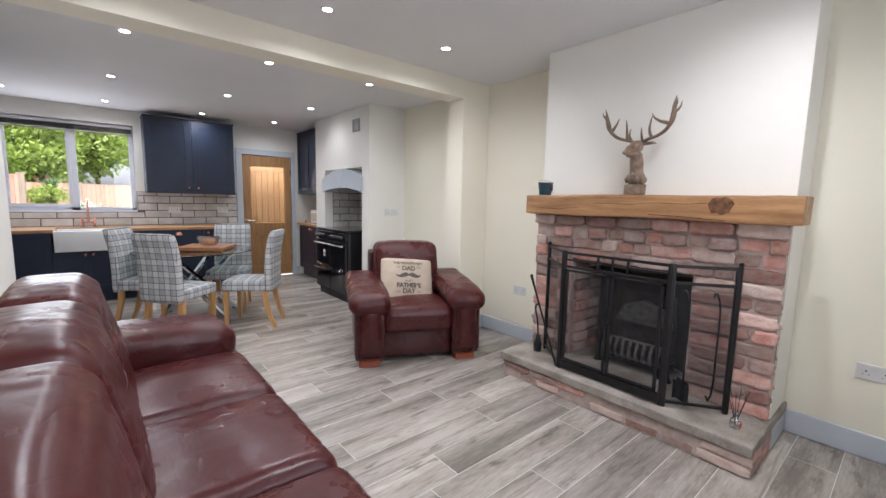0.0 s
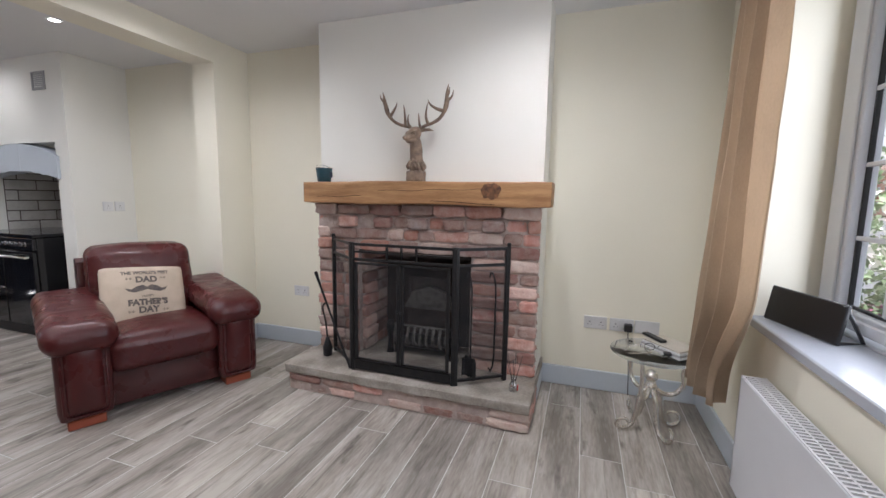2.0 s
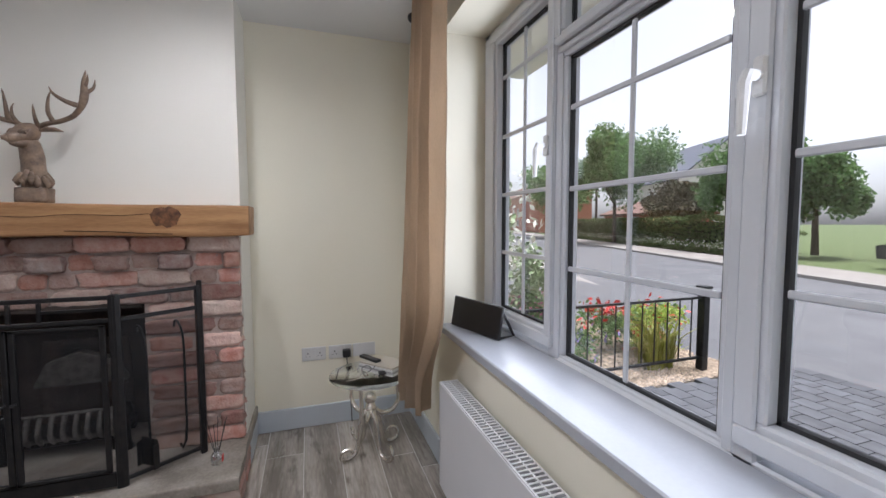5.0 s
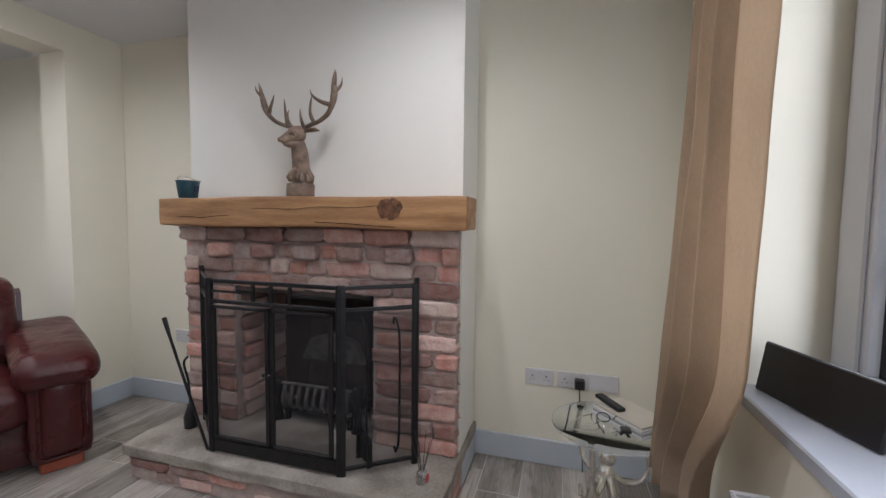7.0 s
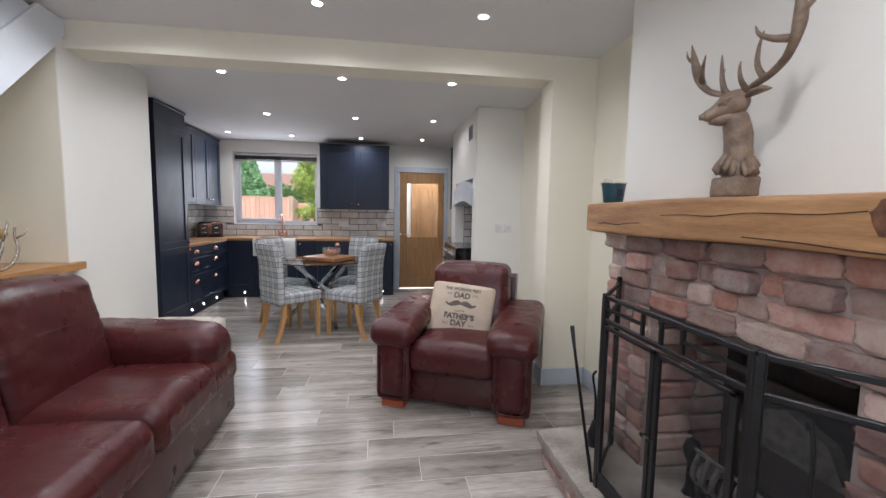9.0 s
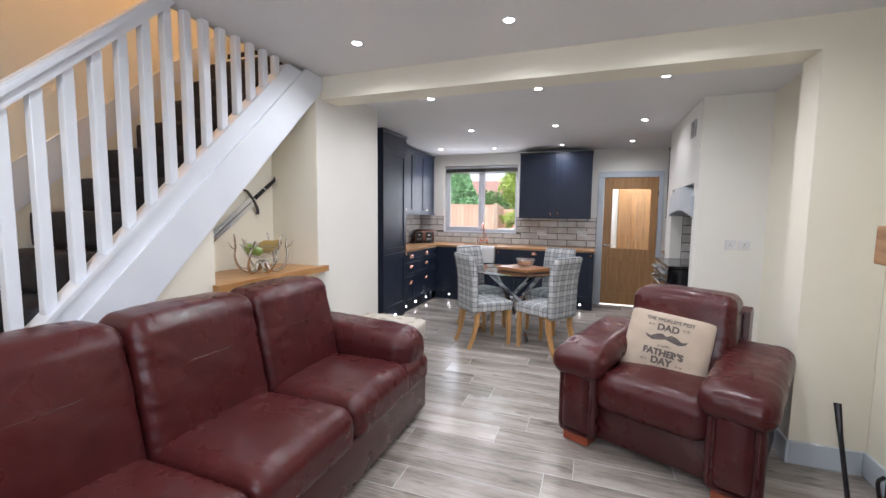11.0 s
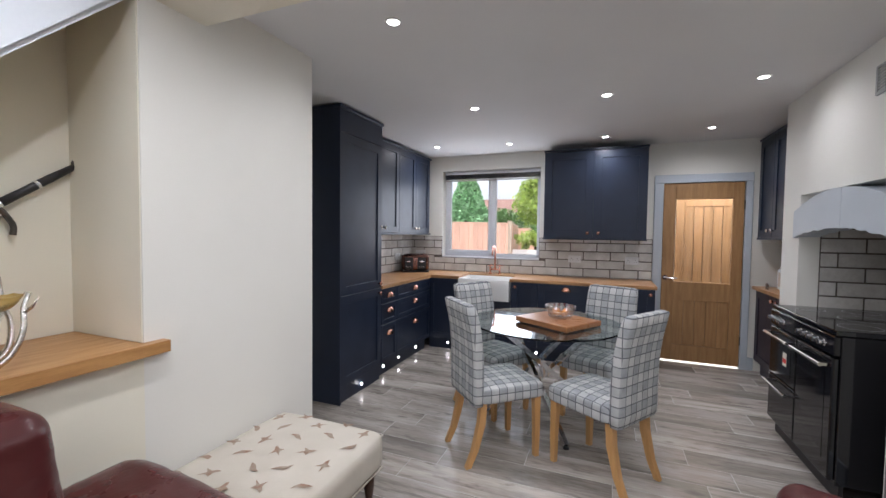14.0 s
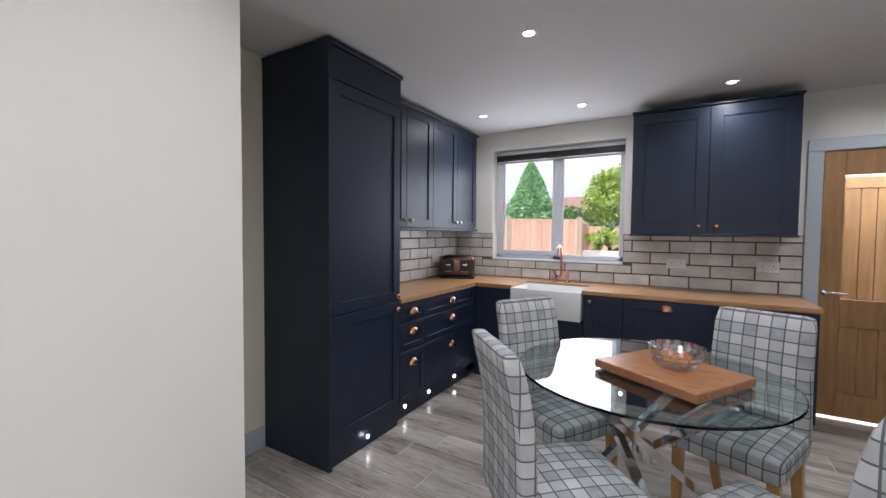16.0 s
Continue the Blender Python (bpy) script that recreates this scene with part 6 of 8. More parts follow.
# range cooker
rc = thing("range_cooker", Matrix.Translation((2.80, 6.075, 0)) @ pose(0, 0, 0, 0, 0, -90), "glossy black range cooker with two ovens and chrome knobs", "range cooker")
bm = bmn(); box(bm, 0, 0.895, 0.02, 0.60, 0.09, 0.895, 0.004); part("body", bm, BGLASS, rc)
bm = bmn(); box(bm, -0.003, 0.898, -0.005, 0.62, 0.897, 0.925, 0.004); part("hob", bm, BGLASS, rc)
bm = bmn(); box(bm, 0, 0.895, -0.012, 0.02, 0.785, 0.893, 0.006); part("control_panel", bm, BGLASS, rc)
for i, x in enumerate((0.05, 0.10, 0.15, 0.20, 0.25, 0.52, 0.59, 0.66, 0.73, 0.80)):
    bm = bmn()
    lathe(bm, [(0, 0), (0.020, 0), (0.020, 0.006), (0.015, 0.010), (0.014, 0.032), (0, 0.034)], 16, pose(x, -0.012, 0.84, 90))
    part("control_knob", bm, CHROME, rc, smooth="edge")
for x0, x1, z0, z1 in ((0.01, 0.44, 0.44, 0.775), (0.01, 0.44, 0.11, 0.43), (0.455, 0.885, 0.11, 0.775)):
    bm = bmn(); box(bm, x0, x1, -0.012, 0.019, z0, z1, 0.005)
    d = part("oven_door", bm, BGLASS, rc)
    bm = bmn()
    tube(bm, [(x0 + 0.02, -0.055, z1 - 0.045), (x1 - 0.02, -0.055, z1 - 0.045)], 0.010, 10)
    for xx in (x0 + 0.04, x1 - 0.04):
        box(bm, xx - 0.01, xx + 0.01, -0.055, -0.012, z1 - 0.055, z1 - 0.035, 0.003)
    part("oven_handle", bm, CHROME, d, "chrome bar handle")
    if z0 > 0.4 or x0 > 0.4:
        bm = bmn(); box(bm, x0 + 0.07, x1 - 0.07, -0.0135, -0.012, max(z0 + 0.05, 0.2), z1 - 0.10); part("oven_window", bm, BGLASS, d)
bm = bmn(); box(bm, 0.25, 0.31, -0.0145, -0.0135, 0.55, 0.64)
part("sticker", bm, PETALW, rc, "red and white energy sticker")
bm = bmn(); box(bm, 0.253, 0.307, -0.0152, -0.0146, 0.57, 0.60); part("sticker_band", bm, PETALR, rc)
bm = bmn(); box(bm, 0.01, 0.885, 0.04, 0.06, 0.0, 0.09); part("plinth", bm, BLACKPL, rc)
for i, (x, y, r) in enumerate(((0.16, 0.16, 0.07), (0.16, 0.42, 0.09), (0.45, 0.3, 0.11), (0.74, 0.16, 0.09), (0.74, 0.42, 0.07))):
    bm = bmn()
    lathe(bm, [(r, 0.0), (r, 0.0008), (r + 0.004, 0.0008), (r + 0.004, 0)], 32, pose(x, y, 0.9255))
    part("hob_ring", bm, GREYPL, rc)

# painted arch over the range: two cut stones, and the wall below the springing
lint = thing("arch_lintel", pose(0, 0, 0), "pale blue painted arched lintel over the range recess, in two pieces", "lintel")
def arch_z(y, lo):
    t = (y - (AY0 + AY1) / 2) / ((AY1 - AY0) / 2)
    return (1.475 if lo else 1.715) - (0.055 if lo else 0.10) * min(1.2, t * t)
for ya, yb in ((AY0 - 0.04, 5.50), (5.503, AY1 + 0.045)):
    bm = bmn()
    n = 14
    ys = [ya + (yb - ya) * i / n for i in range(n + 1)]
    rj = random.Random(3)
    lo = [(y, arch_z(y, True) + rj.uniform(-0.006, 0.006)) for y in ys]
    hi = [(y, arch_z(y, False) + rj.uniform(-0.003, 0.003)) for y in ys]
    prism(bm, lo + hi[::-1], 2.918, 3.06)
    part("arch_stone", bm, SKIRT, lint)
wall("wall_over_recess", [(3.06, 3.5, AY0, AY1, 1.48, 1.72)], WHITE)

# toaster
to = thing("toaster", pose(-0.67, 7.25, 0.906, 0, 0, 24) @ Matrix.Diagonal((1.18, 1.05, 1.2, 1)), "four-slice toaster in polished rose copper and black", "toaster")
bm = bmn(); soft(bm, (0.30, 0.25, 0.18), 0.04, pose(0, 0, 0.105), seg=8); part("body", bm, DARKCOP, to, smooth=True)
bm = bmn(); box(bm, -0.15, 0.15, -0.12, 0.12, 0, 0.02, 0.006); part("base", bm, BLACKPL, to)
for x in (-0.07, 0.07):
    bm = bmn(); box(bm, x - 0.045, x + 0.045, -0.133, -0.124, 0.03, 0.16, 0.004); p = part("control_plate", bm, BLACKPL, to)
    bm = bmn(); box(bm, x - 0.02, x + 0.02, -0.15, -0.133, 0.11, 0.125, 0.004); part("lever", bm, CHROME, p)
    for j in range(3):
        bm = bmn(); lathe(bm, [(0, 0), (0.007, 0), (0.006, 0.008), (0, 0.009)], 10, pose(x - 0.022 + 0.022 * j, -0.133, 0.06, 90)); part("button", bm, CHROME, p)
for x in (-0.07, 0.07):
    bm = bmn(); box(bm, x - 0.012, x + 0.012, -0.09, 0.09, 0.193, 0.197); part("slot", bm, BLACKPL, to)

# ---- sockets and vents ----
def socket(m, label="white double wall socket", gang=2, material=None):
    t = thing("wall_socket", m, label, "socket", "double wall sockets" if gang == 2 else "")
    w = 0.146 if gang == 2 else 0.086
    bm = bmn(); box(bm, -w / 2, w / 2, -0.010, 0, -0.043, 0.043, 0.003, 2); part("plate", bm, material or PLASTIC, t)
    for s in ((-0.036, 0.036) if gang == 2 else (0,)):
        for dx, dz, wx, wz in ((0, 0.005, 0.0035, 0.004), (-0.011, -0.014, 0.003, 0.0018), (0.011, -0.014, 0.003, 0.0018)):
            bm = bmn(); box(bm, s + dx - wx, s + dx + wx, -0.0106, -0.009, dz - wz, dz + wz); part("pin_slot", bm, BLACKPL, t)
        bm = bmn(); box(bm, s * 0.55 - 0.007, s * 0.55 + 0.007, -0.014, -0.01, 0.022, 0.036, 0.001); part("rocker", bm, material or PLASTIC, t)
    return t
socket(pose(EX, 3.005, 0.478, 0, 0, -90), material=SOCKW)
for y in (0.612, 0.448):
    socket(pose(EX, y, 0.471, 0, 0, -90), material=SOCKW)
t = thing("wall_socket", pose(EX, 0.295, 0.471, 0, 0, -90), "grey blank wall plate", "socket")
bm = bmn(); box(bm, -0.073, 0.073, -0.01, 0, -0.043, 0.043, 0.003, 2); part("plate", bm, SOCKW, t)
socket(pose(3.205, 4.86, 1.172), "white light switch plate", 1); socket(pose(3.305, 4.86, 1.172), "white light switch plate", 1)
for x, y, z, r in ((1.30, NY - 0.012, 1.12, 0), (1.93, NY - 0.012, 1.12, 0), (-0.75, NY - 0.012, 1.13, 0)):
    socket(pose(x, y, z, 0, 0, r), "white double wall socket over the worktop")
socket(pose(WX + 0.012, 7.15, 1.10, 0, 0, 90), "white double wall socket over the worktop")
socket(pose(WX, 4.62, 0.42, 0, 0, 90), "white double wall socket low on the kitchen wall")
pl = thing("plug", pose(EX - 0.012, 0.41, 0.465, 0, 0, -90), "black moulded plug in the wall socket", "plug")
bm = bmn(); box(bm, -0.025, 0.025, -0.045, 0, -0.025, 0.025, 0.008, 2); part("plug_body", bm, BLACKPL, pl)
bm = bmn(); tube(bm, smooth_path([(0, -0.04, -0.02), (0.0, -0.055, -0.06), (0.02, -0.02, -0.3), (0.03, -0.015, -0.5)], 4), 0.003, 6); part("cable", bm, BLACKPL, pl)
vn = thing("air_vent", pose(2.94, 5.16, 2.23, 0, 0, -90), "grey louvred air vent high on the breast", "vent")
bm = bmn()
for b in [(-0.085, 0.085, 0.062, 0.075), (-0.085, 0.085, -0.075, -0.062), (-0.085, -0.07, -0.062, 0.062), (0.07, 0.085, -0.062, 0.062)]:
    box(bm, b[0], b[1], -0.012, 0, b[2], b[3], 0.001)
part("vent_frame", bm, GREYPL, vn)
for i in range(8):
    bm = bmn(); box(bm, -0.07, 0.07, -0.009, -0.001, -0.06 + i * 0.0155, -0.052 + i * 0.0155); part("louvre", bm, GREYPL, vn)

# ---- radiator, sill things, curtain ----
rad = thing("radiator", pose(0, 0, 0), "white panel radiator with a slotted top grille under the window", "radiator")
bm = bmn()
for y in (0.0, 0.083):
    box(bm, 1.02, 2.54, y, y + 0.006, 0.12, 0.594, 0.002)
box(bm, 1.02, 1.03, 0.0, 0.089, 0.12, 0.598, 0.002); box(bm, 2.53, 2.54, 0.0, 0.089, 0.12, 0.598, 0.002)
part("panel", bm, RADW, rad)
bm = bmn()
for i in range(76):
    x = 1.045 + i * 0.0197
    for a, b in ((0.008, 0.080),):
        box(bm, x, x + 0.008, a, b, 0.592, 0.599)
for y in (0.004, 0.042, 0.080):
    box(bm, 1.03, 2.53, y, y + 0.006, 0.590, 0.5985)
part("grille", bm, RADW, rad)
bm = bmn(); box(bm, 1.04, 2.52, 0.03, 0.06, 0.14, 0.57); part("convector", bm, DARKM, rad)
for x in (1.3, 2.3):
    bm = bmn(); box(bm, x - 0.015, x + 0.015, WY, 0.0, 0.45, 0.56); part("bracket", bm, RADW, rad)
bm = bmn(); tube(bm, [(2.48, 0.045, 0.13), (2.48, 0.045, 0.0)], 0.0075, 8); tube(bm, [(1.08, 0.045, 0.13), (1.08, 0.045, 0.0)], 0.0075, 8); part("pipe", bm, RADW, rad)

tab = thing("tablet_stand", pose(2.635, -0.135, 0.786, 0, 0, 16), "black leather tablet case standing open on the window board", "tablet case")
bm = bmn(); box(bm, -0.19, 0.17, -0.010, 0.006, 0, 0.15, 0.004, m=pose(0, 0.03, 0, 10)); part("front_cover", bm, BLACKPL, tab)
bm = bmn(); tube(bm, [(-0.178, 0.01, 0.145), (-0.182, -0.065, 0.008), (-0.178, 0.02, 0.006)], 0.007, 6); part("stand_leg", bm, BLACKPL, tab)

cu = thing("curtain", pose(0, 0, 0), "gathered beige linen curtain hanging open beside the window", "curtain")
bm = bmn()
NZ, NU = 40, 90
def curtain_point(u, v):
    z = 0.40 + (2.36 - 0.40) * v
    k = max(0.0, min(1.0, (z - 0.50) / 0.45))
    k = k * k * (3 - 2 * k)
    xw = 2.635 - 0.245 * k + 0.01 * v
    xe = 2.725 + 0.215 * (1 - v) ** 1.2
    y0 = 0.135 - 0.02 * v
    amp = (0.066 + 0.014 * noise.noise((u * 3, v * 2, 0.3))) * (0.45 + 0.55 * min(1, 3 * u)) * (1 - 0.25 * v)
    ph = u * 2 * math.pi * 3.2 + 0.3 + 1.5 * noise.noise((u * 1.8, v * 0.9, 1.7))
    x = xw + (xe - xw) * u + 0.006 * math.sin(ph * 2)
    y = y0 + amp * math.sin(ph) + 0.004 * math.sin(ph * 2.7 + 2.0 * noise.noise((u * 2, v * 3, 9.0))) + 0.008 * noise.noise((u * 5, v * 6, 4.0))
    return Vector((x, max(y, 0.066), z))
grid = [[bm.verts.new(curtain_point(i / NU, j / NZ)) for i in range(NU + 1)] for j in range(NZ + 1)]
for j in range(NZ):
    for i in range(NU):
        bm.faces.new((grid[j][i], grid[j][i + 1], grid[j + 1][i + 1], grid[j + 1][i]))
bmesh.ops.solidify(bm, geom=list(bm.faces), thickness=0.003)
part("cloth", bm, CURTAIN, cu, smooth=True)
po = thing("curtain_pole", pose(0, 0, 2.395), "black metal curtain pole with ball finials", "curtain pole")
bm = bmn(); tube(bm, [(0.62, 0.08, 0), (3.0, 0.08, 0)], 0.0095, 10); part("pole", bm, IRON, po, smooth="edge")
for x in (0.60, 3.02):
    bm = bmn(); bmesh.ops.create_icosphere(bm, subdivisions=2, radius=0.026, matrix=pose(x, 0.08, 0)); part("finial", bm, IRON, po, smooth=True)
for x in (0.72, 2.9):
    bm = bmn(); box(bm, x - 0.008, x + 0.008, WY, 0.085, -0.012, 0.004); part("bracket", bm, IRON, po)
for i in range(7):
    bm = bmn(); lathe(bm, [(0.014, -0.004), (0.020, -0.004), (0.020, 0.004), (0.014, 0.004), (0.014, -0.004)], 14, pose(2.47 + 0.055 * i, 0.08, 0, 0, 90)); part("ring", bm, IRON, po)

# ---- octopus side table ----
st = thing("side_table", pose(3.12, 0.315, 0), "small round glass side table on a silver octopus-shaped base", "side table")
TZ = 0.455
bm = bmn(); lathe(bm, [(0, TZ - 0.008), (0.222, TZ - 0.008), (0.225, TZ - 0.005), (0.225, TZ - 0.002), (0.222, TZ), (0, TZ)], 56); part("glass_top", bm, SIDEG, st, smooth="edge").visible_shadow = False
bm = bmn(); bmesh.ops.create_icosphere(bm, subdivisions=3, radius=0.036, matrix=pose(0, 0, 0.315)); lathe(bm, [(0, 0.22), (0.032, 0.225), (0.036, 0.25), (0.022, 0.285), (0, 0.29)], 16); part("head", bm, SILVER, st, smooth=True)
for k in range(4):
    a = radians(200 + 90 * k)
    ca, sa_ = math.cos(a), math.sin(a)
    bm = bmn()
    P = [(0.02, 0.25), (0.06, 0.19), (0.075, 0.10), (0.10, 0.03), (0.15, 0.010), (0.19, 0.03), (0.185, 0.07), (0.15, 0.078), (0.135, 0.055)]
    q = smooth_path([(r * ca - 0.2 * (i / 8) ** 2 * 0.25 * sa_, r * sa_ + 0.2 * (i / 8) ** 2 * 0.25 * ca, z) for i, (r, z) in enumerate(P)], 4)
    tube(bm, q, [0.0165 - 0.0095 * i / len(q) for i in range(len(q))], 9)
    part("tentacle", bm, SILVER, st, smooth=True)
for k in range(3):
    a = radians(155 + 120 * k)
    ca, sa_ = math.cos(a), math.sin(a)
    bm = bmn()
    P = [(0.02, 0.245), (0.07, 0.215), (0.13, 0.225), (0.165, 0.28), (0.160, 0.35), (0.170, 0.42), (0.178, 0.446)]
    q = smooth_path([(r * ca, r * sa_, z) for r, z in P], 4)
    tube(bm, q, [0.0145 - 0.005 * i / len(q) for i in range(len(q))], 9)
    lathe(bm, [(0, -0.002), (0.016, -0.002), (0.016, 0.003), (0, 0.003)], 12, pose(0.178 * ca, 0.178 * sa_, TZ - 0.011))
    part("arm", bm, SILVER, st, smooth=True)
bx2 = thing("papers", pose(3.17, 0.225, TZ + 0.001, 0, 0, 40), "pile of white leaflets on the glass side table", "papers")
for i in range(4):
    bm = bmn(); box(bm, -0.13 + 0.004 * i, 0.13 - 0.003 * i, -0.085, 0.085 - 0.004 * i, 0.011 * i, 0.011 * i + 0.0095, 0.001); part("leaflet", bm, (PLASTIC, GREYPL, PLASTIC, OTTO)[i], bx2)
for n, (x, y, z, a, lab) in enumerate(((3.08, 0.36, TZ, 20, "folded pair of silver-framed spectacles"), (3.13, 0.30, TZ, 80, "folded pair of dark sunglasses"))):
    sp = thing("spectacles", pose(x, y, z, 0, 0, a), lab + " on the glass side table", "spectacles")
    for s in (-0.033, 0.033):
        bm = bmn(); tube(bm, [(s + 0.026 * math.cos(k * math.pi / 8), 0, 0.022 + 0.019 * math.sin(k * math.pi / 8)) for k in range(17)], 0.0022, 6); part("rim", bm, CHROME if n == 0 else BLACKPL, sp)
        bm = bmn(); tube(bm, smooth_path([(s * 1.75, 0, 0.03), (s * 1.6, 0.05, 0.02), (s * 0.6, 0.11, 0.006)], 4), 0.0022, 6); part("temple", bm, CHROME if n == 0 else BLACKPL, sp)
ky = thing("keys", pose(3.05, 0.26, TZ), "small bunch of keys and a dark fob on the glass table", "keys")
for i in range(5):
    bm = bmn(); box(bm, 0, 0.05, -0.006, 0.006, 0.002 + i * 0.003, 0.0045 + i * 0.003, m=pose(0, 0, 0, 0, 0, i * 47)); part("key", bm, CHROME, ky)
bm = bmn(); box(bm, -0.03, 0.01, -0.02, 0.02, 0.018, 0.032, 0.005); part("fob", bm, BLACKPL, ky)
rm = thing("tv_remote", pose(3.22, 0.30, TZ + 0.046, 0, 0, 30), "slim black remote control on the leaflets", "remote control")
bm = bmn(); box(bm, -0.08, 0.08, -0.02, 0.02, 0, 0.016, 0.005, 2); part("remote_body", bm, BLACKPL, rm)

# ---- nook: sword and fruit stand ----
sw = thing("sword", Matrix.Translation((-0.425, 3.15, 1.465)) @ Matrix.Rotation(math.atan2(0.585, 0.80), 4, "X"), "long steel display sword with dark grip, hung in the nook", "sword")
bm = bmn()
prism(bm, [(-0.95, 0.0), (-0.88, 0.026), (0.05, 0.038), (0.05, -0.038), (-0.88, -0.026)], -0.004, 0.004)
prism(bm, [(-0.86, 0.005), (0.04, 0.011), (0.04, -0.011), (-0.86, -0.005)], 0.004, 0.007)
blade = part("blade", bm, STEEL, sw)
bm = bmn()
box(bm, 0.0072, 0.0082, -0.80, 0.03, -0.003, 0.003)
part("fuller", bm, DARKM, blade)
bm = bmn(); tube(bm, smooth_path([(0, 0.03, -0.115), (0, 0.055, -0.08), (0, 0.06, 0), (0, 0.055, 0.08), (0, 0.03, 0.115)], 4), 0.014, 8, flat=0.7); part("crossguard", bm, DARKM, sw, smooth=True)
bm = bmn(); tube(bm, [(0, 0.06, 0), (0, 0.15, 0), (0, 0.26, 0), (0, 0.36, 0)], [0.017, 0.015, 0.016, 0.012], 10); part("grip", bm, BLACKPL, sw, smooth=True)
bm = bmn(); lathe(bm, [(0, -0.012), (0.02, -0.010), (0.026, 0), (0.02, 0.010), (0, 0.012)], 14, pose(0, 0.375, 0, 0, 90)); part("pommel", bm, DARKM, sw, smooth=True)
for y in (0.2, 0.06):
    bm = bmn(); tube(bm, [(0, y, 0), (0, y + 0.012, 0)], 0.0185, 10); part("grip_ring", bm, STEEL, sw)
fs = thing("fruit_stand", pose(-0.13, 2.97, 0.9785, 0, 0, 20), "silver antler-like stand holding a clear glass fruit bowl", "fruit bowl")
for k in range(6):
    a = radians(60 * k)
    ca, sa_ = math.cos(a), math.sin(a)
    bm = bmn()
    P = [(0.03, 0.08), (0.05, 0.03), (0.10, 0.012), (0.150, 0.05), (0.172, 0.12), (0.168, 0.19), (0.178, 0.275 if k % 2 else 0.235)]
    q = smooth_path([(r * math.cos(a + 0.12 * i), r * math.sin(a + 0.12 * i), z) for i, (r, z) in enumerate(P)], 4)
    tube(bm, q, [0.0125 - 0.0065 * i / len(q) for i in range(len(q))], 8)
    j = len(q) - 6
    tube(bm, [q[j], q[j] + Vector((0.03 * ca, 0.03 * sa_, 0.02)), q[j] + Vector((0.05 * ca, 0.05 * sa_, 0.05))], [0.006, 0.005, 0.002], 7)
    part("antler_arm", bm, SILVER, fs, smooth=True)
bm = bmn(); lathe(bm, [(0, 0.055), (0.035, 0.06), (0.04, 0.08), (0.02, 0.093), (0, 0.0945)], 16); part("hub", bm, CHROME, fs, smooth=True)
bm = bmn(); lathe(bm, [(0, 0.095), (0.05, 0.10), (0.105, 0.130), (0.142, 0.205), (0.138, 0.206), (0.10, 0.135), (0.048, 0.106), (0, 0.101)], 40); part("glass_bowl", bm, BOWLG, fs, smooth=True).visible_shadow = False
fm = fs.matrix_world.copy()
for i, (x, y, z) in enumerate(((-0.06, -0.02, 0.195), (-0.03, 0.05, 0.195), (-0.085, 0.03, 0.215))):
    f = thing("fruit", Matrix.Translation(Vector((-0.13, 2.97, 0.9385)) + Vector((-y, x * 0.95, z))), "green lime in the glass fruit bowl", "fruit", "fruit in the nook bowl")
    bm = bmn(); bmesh.ops.create_icosphere(bm, subdivisions=2, radius=0.033)
    for v in bm.verts: v.co.x *= 1.12
    part("skin", bm, FRUITS["lime_peel"], f, smooth=True)
bn = thing("bananas", pose(-0.13, 3.03, 1.125), "bunch of overripe brown-spotted bananas in the glass fruit bowl", "fruit")
for k in range(5):
    bm = bmn()
    q = smooth_path([(-0.05 + 0.026 * k, -0.055, 0.0), (-0.045 + 0.028 * k, 0.0, 0.050), (-0.035 + 0.024 * k, 0.055, 0.058), (-0.01 + 0.01 * k, 0.10, 0.075)], 4)
    tube(bm, q, [0.006 + 0.018 * math.sin(math.pi * min(1, (i + 1) / (len(q) - 1))) for i in range(len(q))], 8)
    part("banana", bm, FRUITS["brown_banana"], bn, smooth=True)

# microwave on the short worktop
mw = thing("microwave", pose(3.345, 6.955, 0.9065, 0, 0, -90), "cream microwave oven on the short oak worktop", "microwave")
bm = bmn(); box(bm, -0.225, 0.225, -0.165, 0.165, 0.012, 0.225, 0.008, 2); part("casing", bm, OTTO, mw, smooth="edge")
bm = bmn(); box(bm, -0.215, 0.120, -0.182, -0.166, 0.018, 0.205, 0.005, 2); d = part("door", bm, CERAM, mw)
bm = bmn(); box(bm, -0.185, 0.085, -0.184, -0.1825, 0.045, 0.180); part("door_window", bm, LINEN, d)
bm = bmn(); tube(bm, [(0.105, -0.196, 0.04), (0.105, -0.196, 0.185)], 0.006, 8); part("handle", bm, CHROME, d)
bm = bmn(); box(bm, 0.125, 0.218, -0.180, -0.166, 0.018, 0.205, 0.003); p = part("control_panel", bm, PLASTIC, mw)
for z in (0.07, 0.14):
    bm = bmn(); lathe(bm, [(0, 0), (0.018, 0), (0.016, 0.014), (0, 0.015)], 16, pose(0.171, -0.180, z, 90)); part("dial", bm, CHROME, p)
for x in (-0.19, 0.19):
    for y in (-0.13, 0.13):
        bm = bmn(); lathe(bm, [(0, 0), (0.012, 0), (0.012, 0.014), (0, 0.014)], 10, pose(x, y, 0)); part("foot", bm, BLACKPL, mw)
sh = thing("salt_shaker", pose(3.115, 7.26, 0.9065), "small chrome and glass salt shaker on the oak worktop", "shaker")
bm = bmn(); lathe(bm, [(0, 0), (0.015, 0), (0.013, 0.035), (0, 0.036)], 14); part("jar", bm, CRYSTAL, sh, smooth=True)
bm = bmn(); lathe(bm, [(0, 0.036), (0.013, 0.036), (0.013, 0.048), (0.006, 0.058), (0, 0.059)], 14); part("cap", bm, CHROME, sh, smooth=True)
